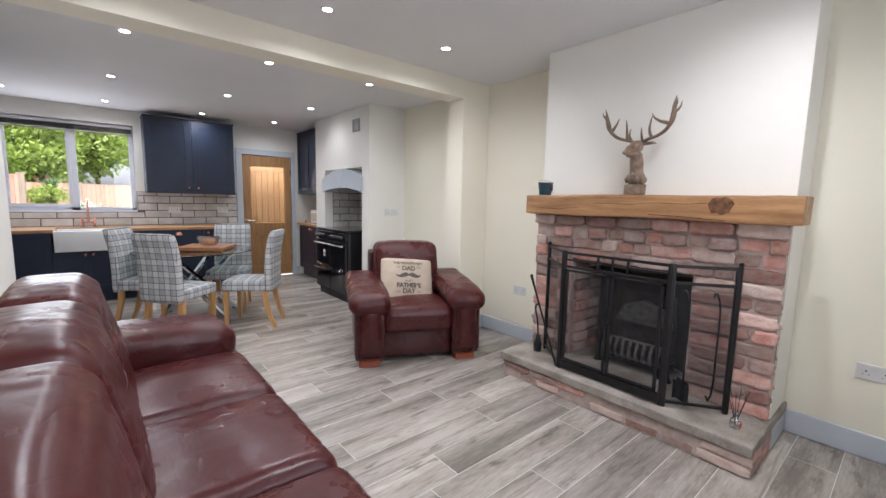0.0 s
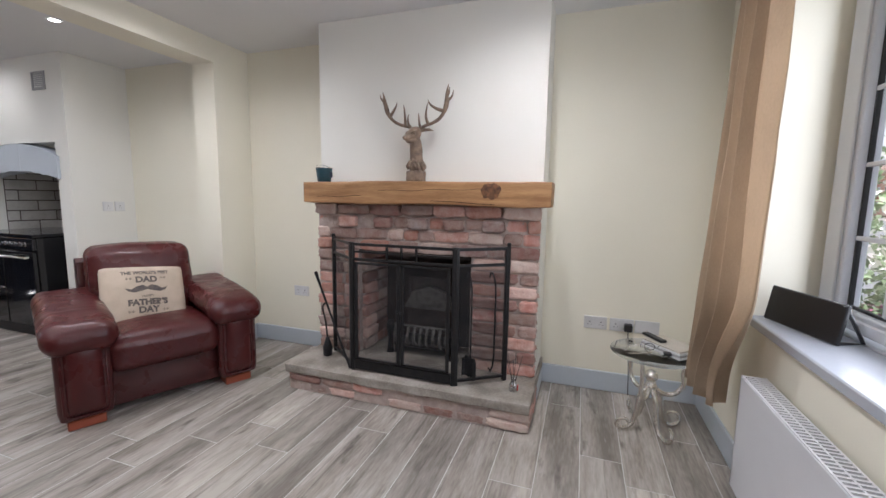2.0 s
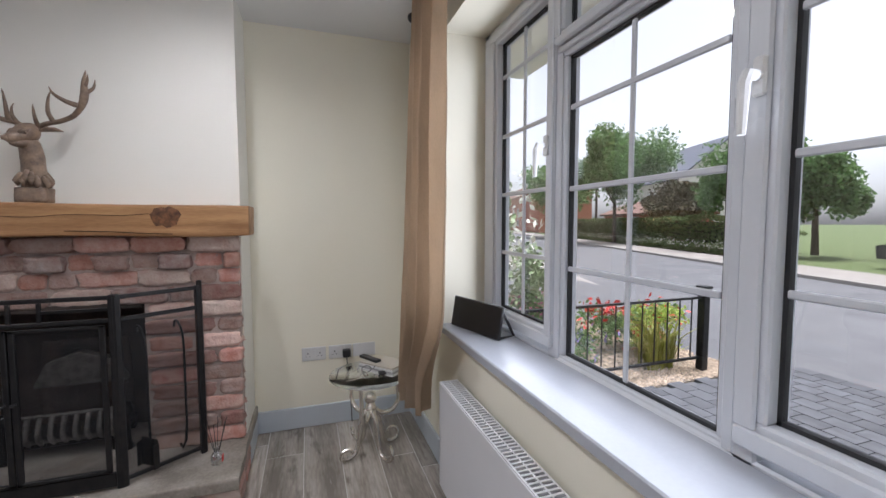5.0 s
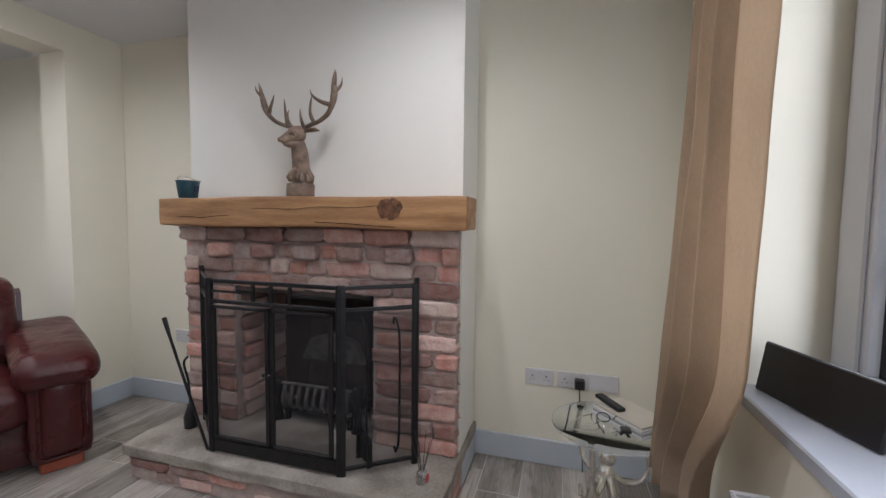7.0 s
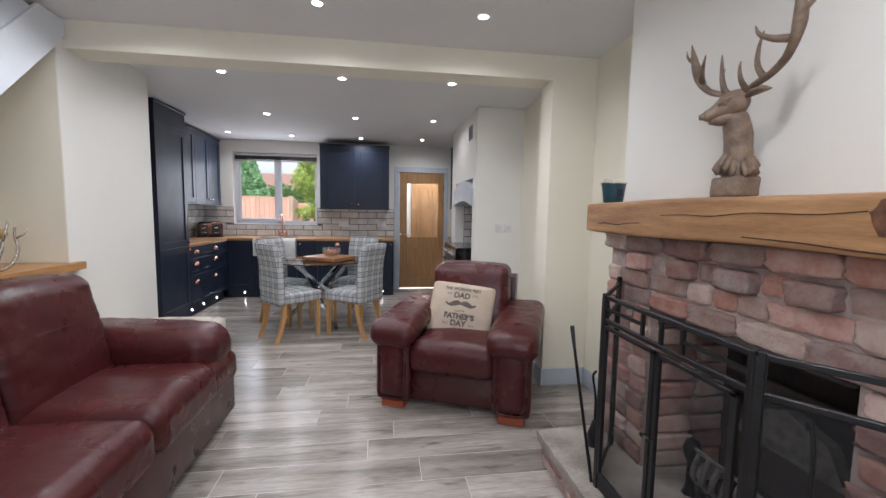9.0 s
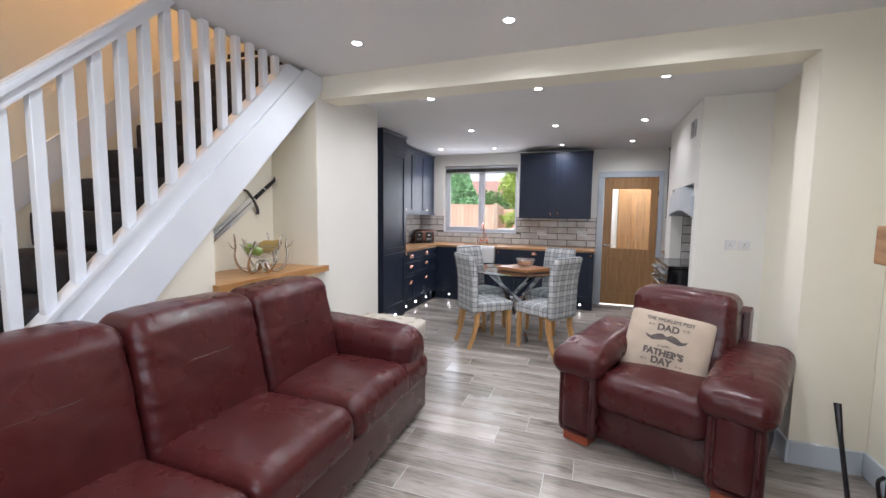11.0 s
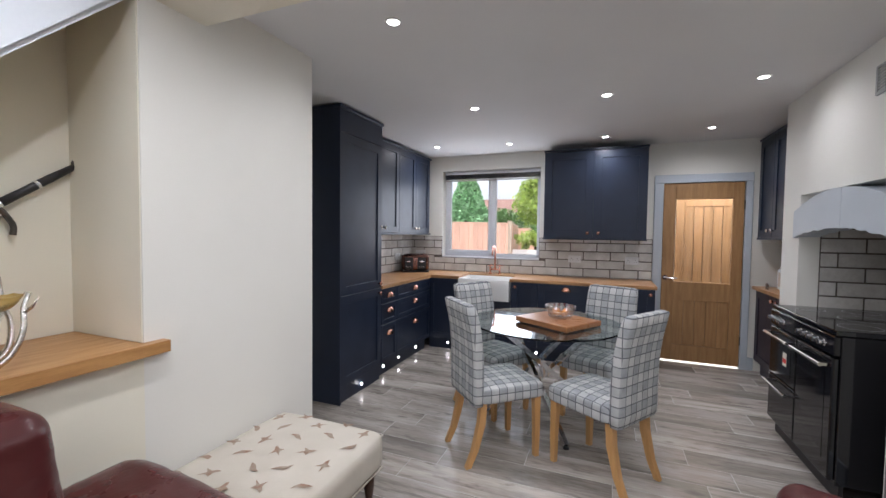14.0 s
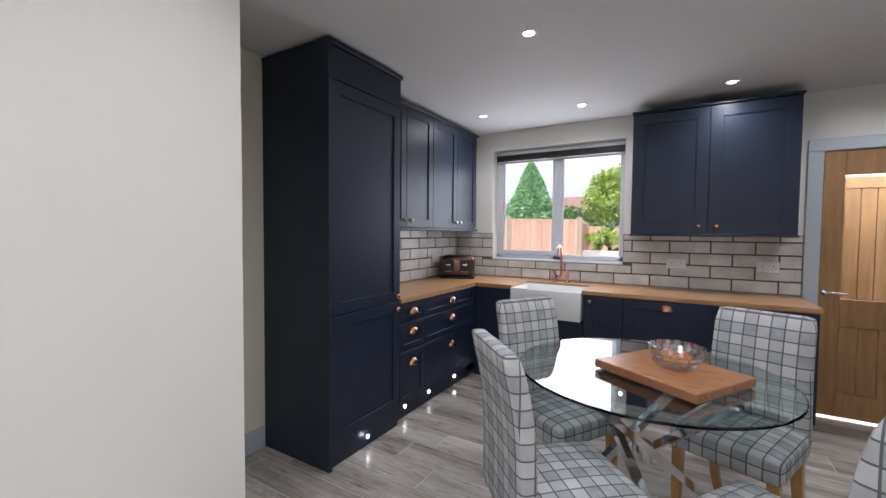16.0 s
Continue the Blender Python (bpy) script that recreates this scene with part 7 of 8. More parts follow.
# ---- outside: ground, road, gardens, houses ----
GZ = -0.22
RD = Vector((0.948, -0.318, 0))
def road_pt(s, n, z=0.0):
    """A point s metres along the road and n metres across it towards the house."""
    o = Vector((12.1, -14.2, 0))
    return o + RD * s + Vector((0.318, 0.948, 0)) * n + Vector((0, 0, z))
def band(name, n0, n1, z0, z1, material, s0=-60, s1=90):
    bm = bmn()
    q = [road_pt(s, n) for s, n in ((s0, n0), (s1, n0), (s1, n1), (s0, n1))]
    prism(bm, [(p.x, p.y) for p in q], z0, z1, "z")
    return build(name, bm, material, kind="structure")
bm = bmn()
box(bm, -300, 300, -300, 300, -0.6, GZ - 0.11)
build("ground", bm, GRASS, kind="structure")
band("road", 0.0, 6.6, -0.5, GZ - 0.10, ASPHALT)
band("kerb", -0.15, 0.0, -0.5, GZ + 0.0, KERB)
band("pavement", -2.3, -0.15, -0.5, GZ - 0.005, PAVE)
band("kerb", 6.6, 6.72, -0.5, GZ - 0.03, KERB)
band("pavement", 6.72, 8.4, -0.5, GZ - 0.03, PAVE)
slab("front_garden", (-8, 16, -6.2, -0.33, -0.5, GZ - 0.02), ASPHALT)
slab("drive", (-4, 3.72, -5.4, -0.34, -0.5, GZ - 0.006), ASPHALT)

# block paving near the window
rp = random.Random(2)
bmb = bmn(); box(bmb, -0.5, 0.5, -0.5, 0.5, -0.5, 0.5, 0.04)
bmesh.ops.recalc_face_normals(bmb, faces=bmb.faces)
PM = bpy.data.meshes.new("paving_block"); bmb.to_mesh(PM); bmb.free(); PM.materials.append(BLOCK)
drive = thing("block_drive", pose(0, 0, GZ), "charcoal block-paved drive", "paving", kind="structure")
for i in range(14):
    for j in range(16):
        ob = new("paving_block", PM)
        ob.parent = drive
        ob.location = (3.62 - 0.205 * i - 0.1 * (j % 2), -1.6 - 0.105 * 1.6 * j, 0.0)
        ob.scale = (0.198, 0.160, 0.05)

# railing
rail = thing("garden_railing", pose(0, 0, GZ), "black iron garden railing with thin bars and a square post", "railing")
bm = bmn(); box(bm, 3.86, 3.94, -3.22, -3.14, 0, 0.86, 0.006); box(bm, 3.845, 3.955, -3.235, -3.125, 0.86, 0.885, 0.006); part("post", bm, IRON, rail)
for z in (0.14, 0.755):
    bm = bmn(); box(bm, 3.885, 3.915, -3.14, -0.36, z, z + 0.022); part("rail", bm, IRON, rail)
for i in range(17):
    y = -3.02 + i * 0.156
    bm = bmn(); box(bm, 3.895, 3.905, y - 0.005, y + 0.005, 0.14, 0.757); part("bar", bm, IRON, rail)

# gravel: joined pebbles
gr = random.Random(5)
verts, faces = [], []
def pebble(x, y, z, r):
    b = len(verts)
    a = gr.random() * 6
    for dx, dy, dz in ((1, 0, 0), (0, 1, 0), (-1, 0, 0), (0, -1, 0), (0, 0, 0.7), (0, 0, -0.5)):
        c, s = math.cos(a), math.sin(a)
        verts.append((x + r * (dx * c - dy * s) * gr.uniform(0.7, 1.3), y + r * (dx * s + dy * c), z + r * dz))
    for f in ((0, 1, 4), (1, 2, 4), (2, 3, 4), (3, 0, 4), (1, 0, 5), (2, 1, 5), (3, 2, 5), (0, 3, 5)):
        faces.append(tuple(b + i for i in f))
for _ in range(7000):
    x = gr.uniform(3.72, 4.05) if gr.random() < 0.45 else gr.uniform(3.95, 6.6)
    y = gr.uniform(-3.45, -0.5)
    if gr.random() < 0.15:
        x, y = gr.uniform(3.6, 4.9), gr.uniform(-3.6, -3.2)
    pebble(x, y, GZ + 0.012, gr.uniform(0.012, 0.026))
me = bpy.data.meshes.new("gravel"); me.from_pydata(verts, [], faces)
GRV = mat("mixed_gravel", (0.45, 0.36, 0.27), (0.28, 0.22, 0.17), 0.9, island=True, vary=0.4, bump=0)
me.materials.append(GRV)
tagged(new("gravel", me), "loose golden and pink gravel in the flower bed", "gravel", kind="stuff")
slab("gravel_bed", (3.72, 7.0, -3.5, -0.34, -0.5, GZ), GRAVEL)
planter = thing("sleeper_edging", pose(4.9, -1.9, GZ, 0, 0, -12), "dark timber sleeper edging a raised flower bed", "edging")
bm = bmn(); box(bm, -0.7, 0.7, -0.06, 0.06, 0, 0.16, 0.01); part("sleeper", bm, WALNUT, planter)


# ---- plants ----
def leaf_cloud(name, centre, rad, n, size, material, parent, seed, lobes=10, shape=None, stuff=False):
    r = random.Random(seed)
    vs, fs = [], []
    L = []
    for _ in range(lobes):
        a, b, c = r.gauss(0, 0.5), r.gauss(0, 0.5), r.uniform(-0.7, 0.8)
        L.append((a, b, c, r.uniform(0.22, 0.5)))
    for i in range(n):
        if shape:
            p = shape(r)
        else:
            a, b, c, q = r.choice(L)
            d = Vector((r.gauss(0, 1), r.gauss(0, 1), r.gauss(0, 1))).normalized() * q * r.uniform(0.35, 1.15)
            p = Vector(((a + d.x) * rad[0], (b + d.y) * rad[1], (c * 0.7 + d.z) * rad[2]))
        p = Vector(centre) + p
        u = Vector((r.gauss(0, 1), r.gauss(0, 1), r.gauss(0, 1))).normalized()
        w = u.cross(Vector((r.gauss(0, 1), r.gauss(0, 1), r.gauss(0, 1)))).normalized()
        s = size * r.uniform(0.6, 1.3)
        k = len(vs)
        vs += [tuple(p - u * s), tuple(p + w * s * 0.5), tuple(p + u * s), tuple(p - w * s * 0.5)]
        fs.append((k, k + 1, k + 2, k + 3))
    me = bpy.data.meshes.new(name)
    me.from_pydata(vs, [], fs)
    me.materials.append(material)
    ob = new(name, me)
    ob.parent = parent
    return ob


def tree(m, h, rad, label, material, seed, n=9000, size=0.16, trunk=0.16):
    t = thing("tree", m, label, "tree")
    r = random.Random(seed)
    bm = bmn()
    tube(bm, [(0, 0, 0), (0.05, 0, h * 0.3), (0.0, 0.1, h * 0.6), (0, 0, h * 0.85)], [trunk, trunk * 0.75, trunk * 0.45, 0.03], 9)
    for k in range(7):
        a, z = k * 2.4, h * r.uniform(0.3, 0.6)
        tube(bm, [(0, 0, z), (rad * 0.35 * math.cos(a), rad * 0.35 * math.sin(a), z + h * 0.13), (rad * 0.7 * math.cos(a), rad * 0.7 * math.sin(a), z + h * 0.2)], [trunk * 0.4, trunk * 0.25, 0.02], 6)
    part("trunk", bm, BARK, t, smooth=True)
    leaf_cloud("crown", (0, 0, h * 0.63), (rad, rad, h * 0.38), n, size, material, t, seed, lobes=30)
    return t


tree(pose(25.8, -21.2, GZ), 8.9, 2.8, "leafy green street-side garden tree", LEAF, 3, 26000, 0.13)
tree(pose(16.3, -21.9, GZ), 6.3, 1.75, "spreading green garden tree behind the hedge", LEAF, 5, 20000, 0.12)
tree(pose(22.0, -23.5, GZ), 4.6, 1.7, "reddish-green shrub tree behind the hedge", mat("copper_foliage", (0.12, 0.075, 0.03), (0.05, 0.07, 0.025), 0.7, island=True, vary=0.3, bump=0), 8, 12000, 0.12)
tree(pose(13.2, -21.5, GZ), 4.9, 1.4, "dense dark garden tree behind the hedge", LEAF, 11, 14000, 0.12)
tree(pose(7.5, -33.0, GZ), 11.0, 2.2, "tall dark conifer-like tree by the house", CONIF, 12, 7000, 0.2)
tree(pose(38, -24.0, GZ), 8.2, 4.0, "green tree further along the road", LEAF, 15, 6000, 0.22)

hd = thing("hedge", pose(0, 0, 0), "long clipped garden hedge across the road", "hedge")
def hedge_shape(r):
    s, n, z = r.uniform(0.5, 34), r.uniform(-3.7, -2.9), r.random()
    top = 1.75 + 0.28 * noise.noise((s * 0.4, 1, 0)) - (0.75 if s < 3.0 else 0)
    if r.random() < 0.55:
        n = -2.9 + r.gauss(0, 0.06)
    else:
        z = 1 + r.gauss(0, 0.03)
    return road_pt(s, n) + Vector((0, 0, GZ + top * z))
leaf_cloud("foliage", (0, 0, 0), (1, 1, 1), 26000, 0.075, HEDGE, hd, 21, shape=hedge_shape)
# solid core in near-black green, painting the shade inside the hedge
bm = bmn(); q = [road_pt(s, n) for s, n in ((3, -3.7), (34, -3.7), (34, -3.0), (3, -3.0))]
prism(bm, [(p.x, p.y) for p in q], GZ - 0.1, GZ + 1.55, "z"); part("inner_branches", bm, mat("hedge_core_shade", (0.02, 0.028, 0.012), None, 0.95, bump=0), hd)
fl = thing("roadside_daisies", pose(0, 0, 0), "band of white daisies under the hedge across the road", "flowers")
leaf_cloud("stems", (0, 0, 0), (1, 1, 1), 9000, 0.07, HEDGE, fl, 31, shape=lambda r: road_pt(r.uniform(0.5, 30), r.uniform(-2.9, -2.35)) + Vector((0, 0, GZ + r.uniform(0, 0.5))))
leaf_cloud("petals", (0, 0, 0), (1, 1, 1), 1500, 0.05, PETALW, fl, 32, shape=lambda r: road_pt(r.uniform(0.5, 30), r.uniform(-2.8, -2.3)) + Vector((0, 0, GZ + 0.28 + abs(r.gauss(0, 0.16)))))


def plant(name, m, label, mats, rad, n, size, seed, cat="plant"):
    t = thing(name, m, label, cat)
    leaf_cloud("leaves", (0, 0, rad[2]), rad, n, size, mats[0], t, seed, lobes=14)
    if len(mats) > 1:
        leaf_cloud("flowers", (0, 0, rad[2] * 1.15), (rad[0] * 1.05, rad[1] * 1.05, rad[2]), max(60, n // 9), size * (1.1 if cat == "plant" and n > 5000 else 1.4), mats[1], t, seed + 1, lobes=14)
    return t
ROSEL = mat("rose_leaves", (0.22, 0.30, 0.13), (0.14, 0.21, 0.085), 0.6, island=True, vary=0.3, bump=0)
plant("rose_bush", pose(6.0, -1.25, GZ), "tall rose bush with large white blooms by the window", [ROSEL, PETALW], (1.0, 0.65, 1.42), 12000, 0.042, 41)
plant("rose_bush", pose(7.6, -1.6, GZ), "tall rose bush with large white blooms behind the first", [ROSEL, PETALW], (1.1, 0.7, 1.45), 9000, 0.048, 43)
plant("pink_flowers", pose(5.6, -2.25, GZ), "clump of bright pink bedding flowers", [LEAF, PETALP], (0.5, 0.4, 0.34), 1800, 0.032, 45)
plant("red_poppies", pose(4.92, -3.0, GZ), "clump of red poppies and purple salvia", [LEAF, PETALR], (0.55, 0.45, 0.32), 1800, 0.030, 47)
plant("lavender", pose(4.75, -2.2, GZ), "low lavender clump in the gravel", [LEAF, PETALV], (0.35, 0.35, 0.2), 1100, 0.022, 49)
plant("lavender", pose(4.5, -1.75, GZ), "low lavender clump beside the railing", [LEAF, PETALV], (0.28, 0.3, 0.16), 800, 0.022, 50)
plant("red_poppies", pose(4.5, -3.12, GZ), "red poppies beside the railing post", [LEAFL, PETALR], (0.35, 0.3, 0.34), 1100, 0.028, 51)
gt = thing("grass_tuft", pose(4.12, -2.80, GZ), "yellow-green grassy perennial clump with orange heads by the railing", "plant")
bm = bmn(); r5 = random.Random(6)
for _ in range(170):
    a, L = r5.uniform(0, 6.28), r5.uniform(0.3, 0.6)
    sp = r5.uniform(0.08, 0.34)
    x, y = r5.uniform(-0.12, 0.12), r5.uniform(-0.14, 0.14)
    p = [Vector((x, y, 0)), Vector((x + sp * 0.4 * math.cos(a), y + sp * 0.4 * math.sin(a), L * 0.7)), Vector((x + sp * math.cos(a), y + sp * math.sin(a), L))]
    w = Vector((-math.sin(a), math.cos(a), 0)) * 0.007
    vs = [bm.verts.new(v) for v in (p[0] - w, p[0] + w, p[1] + w, p[1] - w, p[2])]
    bm.faces.new(vs[:4]); bm.faces.new((vs[3], vs[2], vs[4]))
part("blades", bm, PETALY, gt)


# ---- houses across the road ----
def house(m, w, d, eave, ridge, walls, roof, label, gable="x", wins=(), chimney=True):
    h = thing("house", m, label, "house")
    bm = bmn()
    if gable == "x":
        prism(bm, [(-d / 2, 0), (d / 2, 0), (d / 2, eave), (0, ridge - 0.12), (-d / 2, eave)], -w / 2, w / 2)
    else:
        prism(bm, [(-w / 2, 0), (w / 2, 0), (w / 2, eave), (0, ridge - 0.12), (-w / 2, eave)], -d / 2, d / 2, "y")
    part("wall", bm, walls, h)
    half = d / 2 if gable == "x" else w / 2
    L = w / 2 if gable == "x" else d / 2
    for s in (-1, 1):
        bm = bmn()
        a, e = s * (half + 0.35), eave - 0.35 * (ridge - eave) / half
        prism(bm, [(a, e), (a, e + 0.14), (0, ridge + 0.05), (0, ridge - 0.1)], -L - 0.25, L + 0.25, "x" if gable == "x" else "y")
        part("roof", bm, roof, h)
    if chimney:
        bm = bmn(); box(bm, -L * 0.6 - 0.35, -L * 0.6 + 0.35, -0.3, 0.3, ridge - 0.4, ridge + 0.9); part("chimney", bm, walls, h)
    for (x, z, ww, hh) in wins:
        y = d / 2
        bm = bmn(); box(bm, x - ww / 2, x + ww / 2, y - 0.05, y + 0.03, z, z + hh)
        f = part("window", bm, UPVC, h)
        for k in (-1, 1):
            bm = bmn(); box(bm, x + k * ww / 4 - ww / 4 + 0.06, x + k * ww / 4 + ww / 4 - 0.06, y + 0.03, y + 0.035, z + 0.08, z + hh - 0.08); part("pane", bm, BGLASS, f)
    return h
ang = -18.5
def at_road(s, n): 
    p = road_pt(s, n); return pose(p.x, p.y, GZ, 0, 0, ang)
house(pose(32.4, -37.0, GZ, 0, 0, -18), 9.5, 9, 5.6, 9.3, RENDERW, SLATE, "white-rendered house with a grey tiled roof behind the trees", "x", chimney=False, wins=((-2, 0.9, 1.8, 1.2), (2, 0.9, 1.8, 1.2), (0, 3.2, 1.8, 1.2)))
house(at_road(75, -8), 56, 8, 6.6, 9.6, REDBRICK, REDROOF, "long red-brick terrace with a brown tiled roof along the road", "x", [(-15 + 5 * i, z, 2.0, 1.2) for i in range(7) for z in (0.9, 3.1)])
house(at_road(-3.0, -13.5), 10, 8, 4.8, 7.5, REDBRICK, SLATE, "red-brick house with white windows and a garage", "x", [(-3 + 3 * i, z, 1.8, 1.2) for i in range(3) for z in (0.9, 3.2)])
house(at_road(21, -8), 9, 5, 2.3, 3.4, REDBRICK, REDROOF, "low red-brick building behind the hedge", "x", ((-2, 0.8, 1.6, 1.2),))
hv = thing("orange_bin", at_road(19.0, -6.0), "bright orange plastic bin by the low brick building", "bin")
bm = bmn(); box(bm, -0.45, 0.45, -0.4, 0.4, 0, 2.3, 0.05); part("bin_body", bm, HIVIS, hv)
po2 = thing("telegraph_pole", at_road(22, -3.4), "tall dark timber telegraph pole", "pole")
bm = bmn(); tube(bm, [(0, 0, 0), (0, 0, 7.6)], [0.13, 0.09], 10); part("pole", bm, BARK, po2)
for i in range(3):
    bm = bmn(); q = [(t * 22 - 0, 5.0 * t, 7.2 - 0.3 * i - 2.0 * t * (1 - t)) for t in (0, .25, .5, .75, 1)]; tube(bm, q, 0.012, 4); part("cable", bm, BLACKPL, po2)
# parked car
car = thing("car", at_road(-3.2, -5.6) @ pose(0, 0, 0, 0, 0, 4), "parked dark hatchback on the drive across the road", "car")
bm = bmn()
prism(bm, [(-2.1, 0.25), (2.1, 0.25), (2.15, 0.7), (1.25, 0.88), (0.55, 1.42), (-1.3, 1.45), (-2.0, 0.95), (-2.15, 0.6)], -0.85, 0.85, "y"); part("body", bm, CARP, car)
for s in (-1, 1):
    bm = bmn(); prism(bm, [(-1.35, 0.92), (1.05, 0.90), (0.5, 1.34), (-1.2, 1.36)], s * 0.852, s * 0.862, "y"); part("side_window", bm, BGLASS, car)
    for x in (-1.3, 1.35):
        bm = bmn(); lathe(bm, [(0, -0.1), (0.32, -0.1), (0.33, 0), (0.32, 0.1), (0, 0.1)], 20, pose(x, s * 0.8, 0.32, 90)); w = part("wheel", bm, BLACKPL, car)
        bm = bmn(); lathe(bm, [(0, -0.01), (0.2, -0.01), (0.2, 0.01), (0, 0.01)], 16, pose(x, s * 0.905, 0.32, 90)); part("rim", bm, CHROME, w)
gte = thing("timber_gate", at_road(-4.8, -3.2), "dark timber five-bar gate at the pavement", "gate")
for i in range(5):
    bm = bmn(); box(bm, -1.5, 1.5, -0.03, 0.03, 0.1 + 0.22 * i, 0.19 + 0.22 * i); part("gate_bar", bm, WALNUT, gte)
for x in (-1.5, 1.5):
    bm = bmn(); box(bm, x - 0.07, x + 0.07, -0.06, 0.06, 0, 1.3); part("gate_post", bm, WALNUT, gte)
bm = bmn(); tube(bm, [(-1.4, 0, 0.12), (1.4, 0, 1.05)], 0.04, 6); part("brace", bm, WALNUT, gte)

# ---- back garden ----
slab("patio", (-6, 6, 7.9, 16.5, -0.5, -0.12), PAVE)
slab("garden_wall_white", (-1.15, 0.4, 14.7, 14.9, -0.12, 0.93), RENDERW)
def fence_run(x0, y0, x1, y1, h, n):
    f = thing("fence", pose(0, 0, 0), "orange-stained closeboard garden fence with gravel boards", "fence", "garden fences")
    a, b = Vector((x0, y0, 0)), Vector((x1, y1, 0))
    u = (b - a).normalized()
    rot = math.degrees(math.atan2(u.y, u.x))
    L = (b - a).length
    m = pose(x0, y0, -0.12, 0, 0, rot)
    k = max(1, round(L / 1.83))
    for i in range(k + 1):
        bm = bmn(); box(bm, i * L / k - 0.05, i * L / k + 0.05, -0.05, 0.05, 0, h + 0.08, m=m); part("fence_post", bm, mat_post, f)
    nb = int(L / 0.125)
    for i in range(nb):
        bm = bmn(); box(bm, i * L / nb + 0.003, (i + 1) * L / nb - 0.003, -0.02 - 0.008 * (i % 2), -0.004, 0.05, h, m=m); part("fence_board", bm, FENCE, f)
    bm = bmn(); box(bm, 0, L, -0.03, 0.03, h, h + 0.03, m=m); part("capping", bm, FENCE, f)
mat_post = mat("pale_fence_post", (0.46, 0.36, 0.27), None, 0.9)
fence_run(-3.6, 11.6, -0.80, 13.4, 1.80, 0)
fence_run(-0.80, 13.4, -1.95, 20.0, 1.80, 0)
fence_run(-1.95, 20.0, 6.0, 20.0, 1.75, 0)
cf = thing("conifer", pose(-4.07, 19.5, -0.2), "dense conical green conifer behind the fence", "tree")
bm = bmn(); tube(bm, [(0, 0, 0), (0, 0, 4.6)], [0.16, 0.03], 8); part("trunk", bm, BARK, cf)
def cone_shape(r):
    z = r.random() ** 1.3
    a = r.uniform(0, 6.28)
    R = 1.75 * (1 - z) ** 0.75 * (0.9 + 0.15 * noise.noise((a * 2, z * 6, 0))) * r.uniform(0.85, 1.02)
    return Vector((R * math.cos(a), R * math.sin(a), 0.3 + 4.1 * z))
leaf_cloud("crown", (0, 0, 0), (1, 1, 1), 14000, 0.095, CONIF, cf, 61, shape=cone_shape)
tree(pose(-1.2, 24.0, -0.2), 5.0, 1.35, "bright lime-green garden tree", LEAFL, 63, 9000, 0.11, 0.1)
tree(pose(-4.0, 27.5, -0.2), 3.3, 2.0, "mixed green shrubs beyond the fence", LEAF, 65, 7000, 0.12, 0.1)
tree(pose(0.5, 25.5, -0.2), 6.6, 1.9, "broad green garden tree", LEAFL, 66, 9000, 0.12, 0.12)
plant("shrub", pose(-0.62, 15.2, 0.75), "light green potted garden shrub", [LEAFL], (0.4, 0.4, 0.42), 1500, 0.05, 68)
plant("shrub", pose(0.1, 15.0, 0.5), "low green planting behind the white wall", [LEAF, PETALW], (0.5, 0.3, 0.3), 1500, 0.04, 69)
house(pose(-9.5, 50, -0.2), 14, 8, 3.7, 5.6, REDBRICK, REDROOF, "red-brick house with a brown roof beyond the gardens", "x")

pal = thing("palm", pose(-0.45, 15.6, -0.12), "spiky green cordyline palm by the garden fence", "plant")
bm = bmn(); tube(bm, [(0, 0, 0), (0, 0, 1.5)], [0.06, 0.045], 8); part("trunk", bm, BARK, pal)
bm = bmn(); r7 = random.Random(3)
for _ in range(90):
    a, e, L = r7.uniform(0, 6.28), r7.uniform(-0.3, 1.3), r7.uniform(0.35, 0.55)
    d = Vector((math.cos(a) * math.cos(e), math.sin(a) * math.cos(e), math.sin(e))) * L
    w = Vector((-math.sin(a), math.cos(a), 0)) * 0.018
    o = Vector((0, 0, 1.5))
    vs = [bm.verts.new(v) for v in (o - w, o + w, o + d * 0.6 + w, o + d * 0.6 - w, o + d - Vector((0, 0, 0.06)))]
    bm.faces.new(vs[:4]); bm.faces.new((vs[3], vs[2], vs[4]))
part("fronds", bm, LEAF, pal)
gp = thing("raised_planter", pose(-0.3, 15.15, -0.12), "white-faced raised garden bed", "planter")
bm = bmn(); box(bm, -0.9, 1.2, -0.24, 0.6, 0, 0.9, 0.02); part("bed", bm, PAVE, gp)

# ---- pieces: wall tiles and floor planks ----
tiles_mesh = {}
def tile_mesh(w, h):
    key = (round(w, 3), round(h, 3))
    if key not in tiles_mesh:
        bm = bmn(); box(bm, 0, w, -0.009, 0, 0, h, 0.002)
        bmesh.ops.recalc_face_normals(bm, faces=bm.faces)
        me = bpy.data.meshes.new("tile"); bm.to_mesh(me); bm.free(); me.materials.append(TILE)
        tiles_mesh[key] = me
    return tiles_mesh[key]


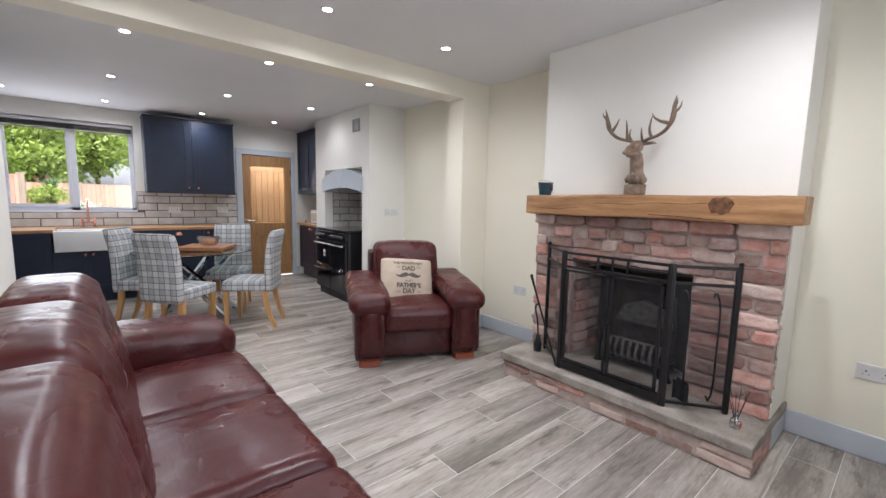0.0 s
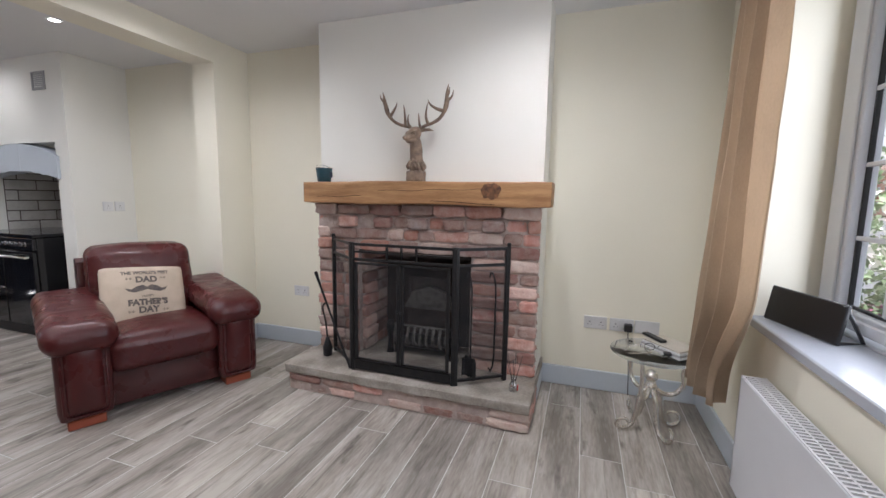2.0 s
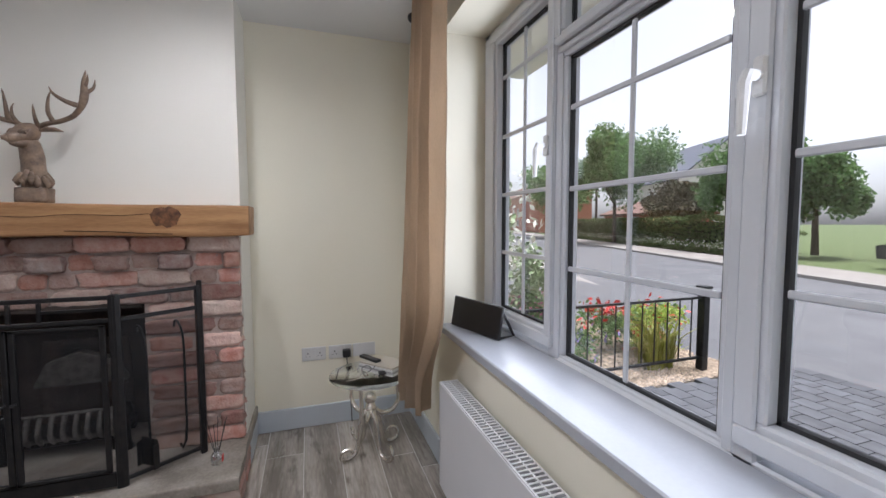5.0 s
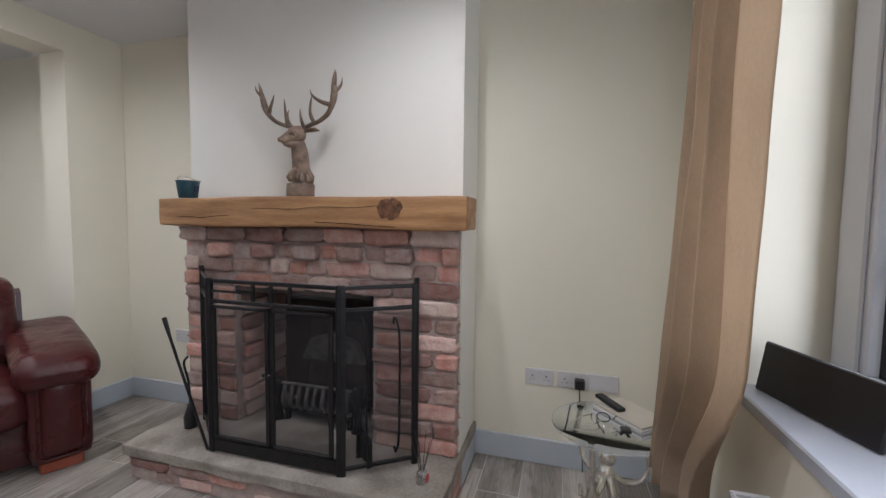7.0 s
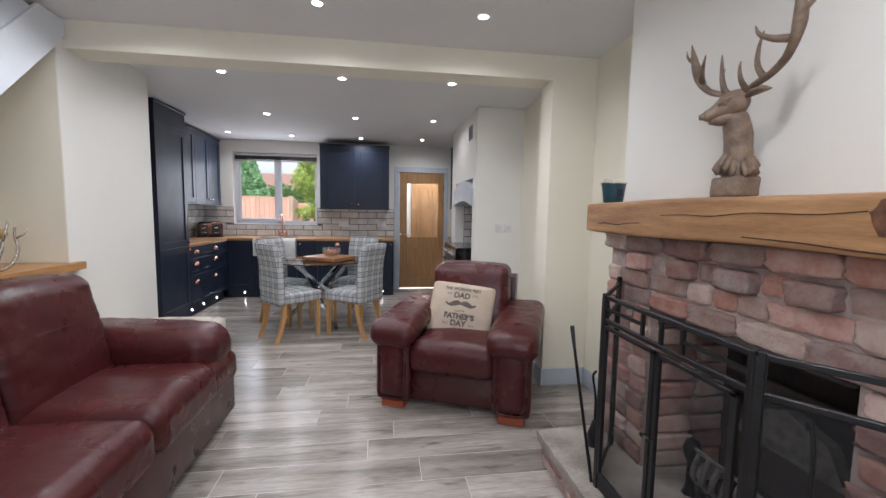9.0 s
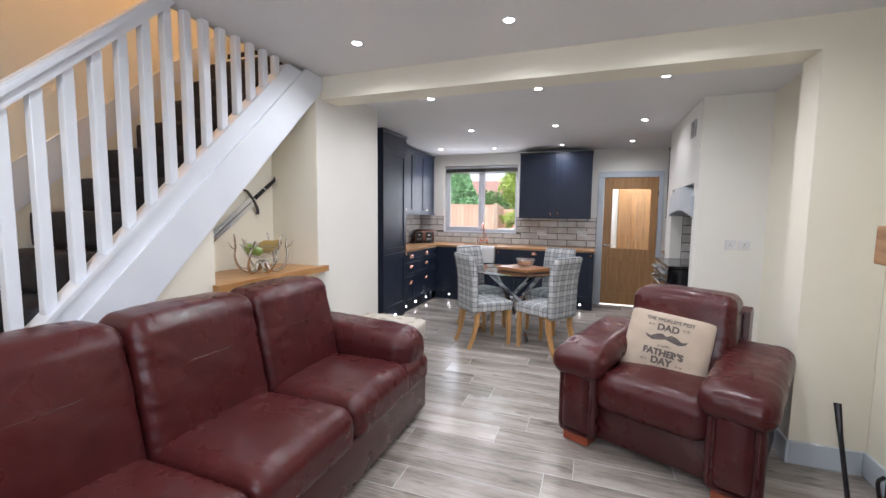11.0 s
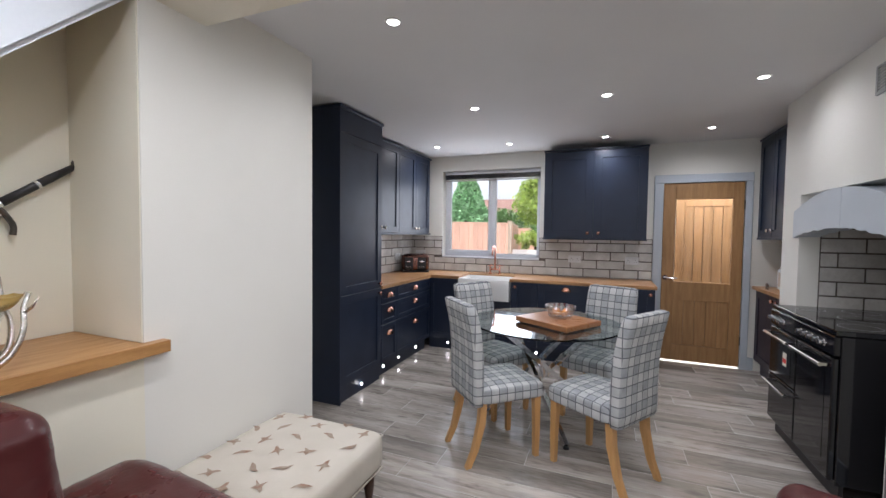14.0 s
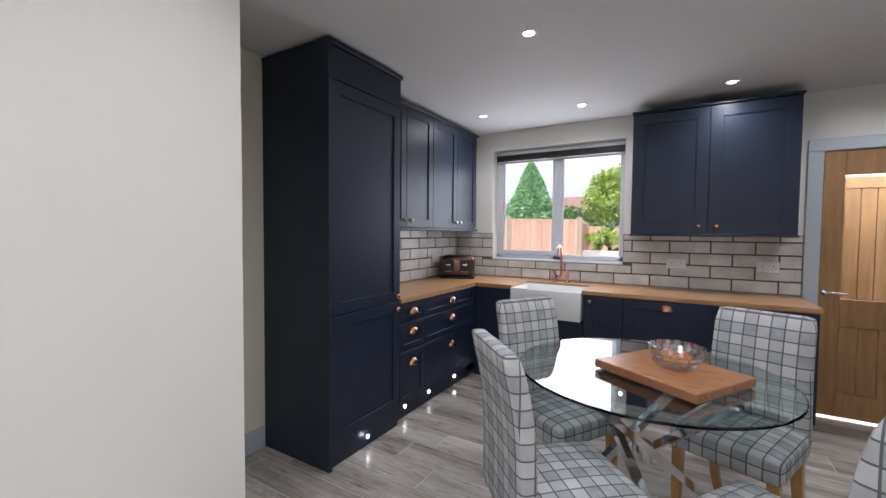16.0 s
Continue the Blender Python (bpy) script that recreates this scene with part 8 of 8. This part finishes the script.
def tiled(name, m, w, z0, z1, skip=(), phase=0.0, tw=0.30, th=0.102, g=0.011):
    """Tiles on a wall patch; local x along the wall, -y outwards."""
    bm = bmn()
    if skip:
        a, b, c, d = skip[0]
        prism(bm, [(0, z0), (w, z0), (w, z1), (b, z1), (b, c), (a, c), (a, z1), (0, z1)], -0.004, 0.0, "y")
    else:
        box(bm, 0, w, -0.004, 0.0, z0, z1)
    base = build(name, bm, TGROUT, kind="structure")
    base.matrix_world = m
    k, z = 0, z0
    while z < z1 - 0.02:
        ze = min(z + th, z1)
        x = -tw * (0.5 if k % 2 else 0) - phase
        while x < w:
            a, b = max(x, 0) , min(x + tw, w)
            if b - a > 0.03:
                segs = [(a, b, z, ze)]
                for sx0, sx1, sz0, sz1 in skip:
                    out = []
                    for (p, q, r, s) in segs:
                        if q <= sx0 or p >= sx1 or s <= sz0 + 0.005 or r >= sz1:
                            out.append((p, q, r, s))
                        else:
                            if r < sz0 - 0.02: out.append((p, q, r, sz0))
                            else:
                                if p < sx0 - 0.03: out.append((p, sx0, r, s))
                                if q > sx1 + 0.03: out.append((sx1, q, r, s))
                    segs = out
                for (p, q, r, s) in segs:
                    ob = new("tile", tile_mesh(q - p - g, s - r - g))
                    ob.parent = base
                    ob.location = (p + g / 2, -0.0035, r + g / 2)
            x += tw
        z, k = ze, k + 1
tiled("splashback_back", pose(WX, NY, 0), 3.04, 0.907, 1.372, [(0.466, 1.774, 1.087, 1.5)], 0.1)
tiled("splashback_west", pose(WX, 5.80, 0, 0, 0, 90), 1.795, 0.907, 1.405, (), 0.0)
tiled("splashback_east", pose(3.62, 7.59, 0, 0, 0, -90), 1.19, 0.907, 1.41, (), 0.12)
tiled("splashback_recess", pose(3.50, AY1, 0, 0, 0, -90), AY1 - AY0, 0.80, 1.48, (), 0.05, 0.30, 0.102)
tiled("splashback_recess_side", pose(3.06, AY1, 0), 0.44, 0.80, 1.48, (), 0.2)

pm = {}
def plank_mesh(L, w):
    key = (round(L, 3), round(w, 3))
    if key not in pm:
        bm = bmn(); box(bm, 0, L, 0, w, -0.012, 0, 0.0012)
        bmesh.ops.recalc_face_normals(bm, faces=bm.faces)
        me = bpy.data.meshes.new("floor_plank"); bm.to_mesh(me); bm.free(); me.materials.append(PLANK)
        pm[key] = me
    return pm[key]
pf = random.Random(12)
floor_ob = bpy.data.objects["floor"]
row = -4
PL, PW, GAP = 1.0, 0.20, 0.004
offs = [0.12, 0.45, 0.78, 0.28, 0.62, 0.93, 0.06]
while 0.68 + row * PW < NY:
    y0 = max(0.68 + row * PW, WY)
    y1 = min(0.68 + (row + 1) * PW, NY + 0.03)
    x = -0.9 - PL + offs[(row * 3) % 7] * PL
    if y1 - y0 > 0.03:
        while x < 3.62:
            a, b = max(x, -0.9), min(x + PL, 3.62)
            if b - a > 0.03:
                ob = new("floor_plank", plank_mesh(b - a - GAP, y1 - y0 - GAP))
                ob.parent = floor_ob
                ob.location = (a + GAP / 2, y0 + GAP / 2, 0.0)
            x += PL
    row += 1
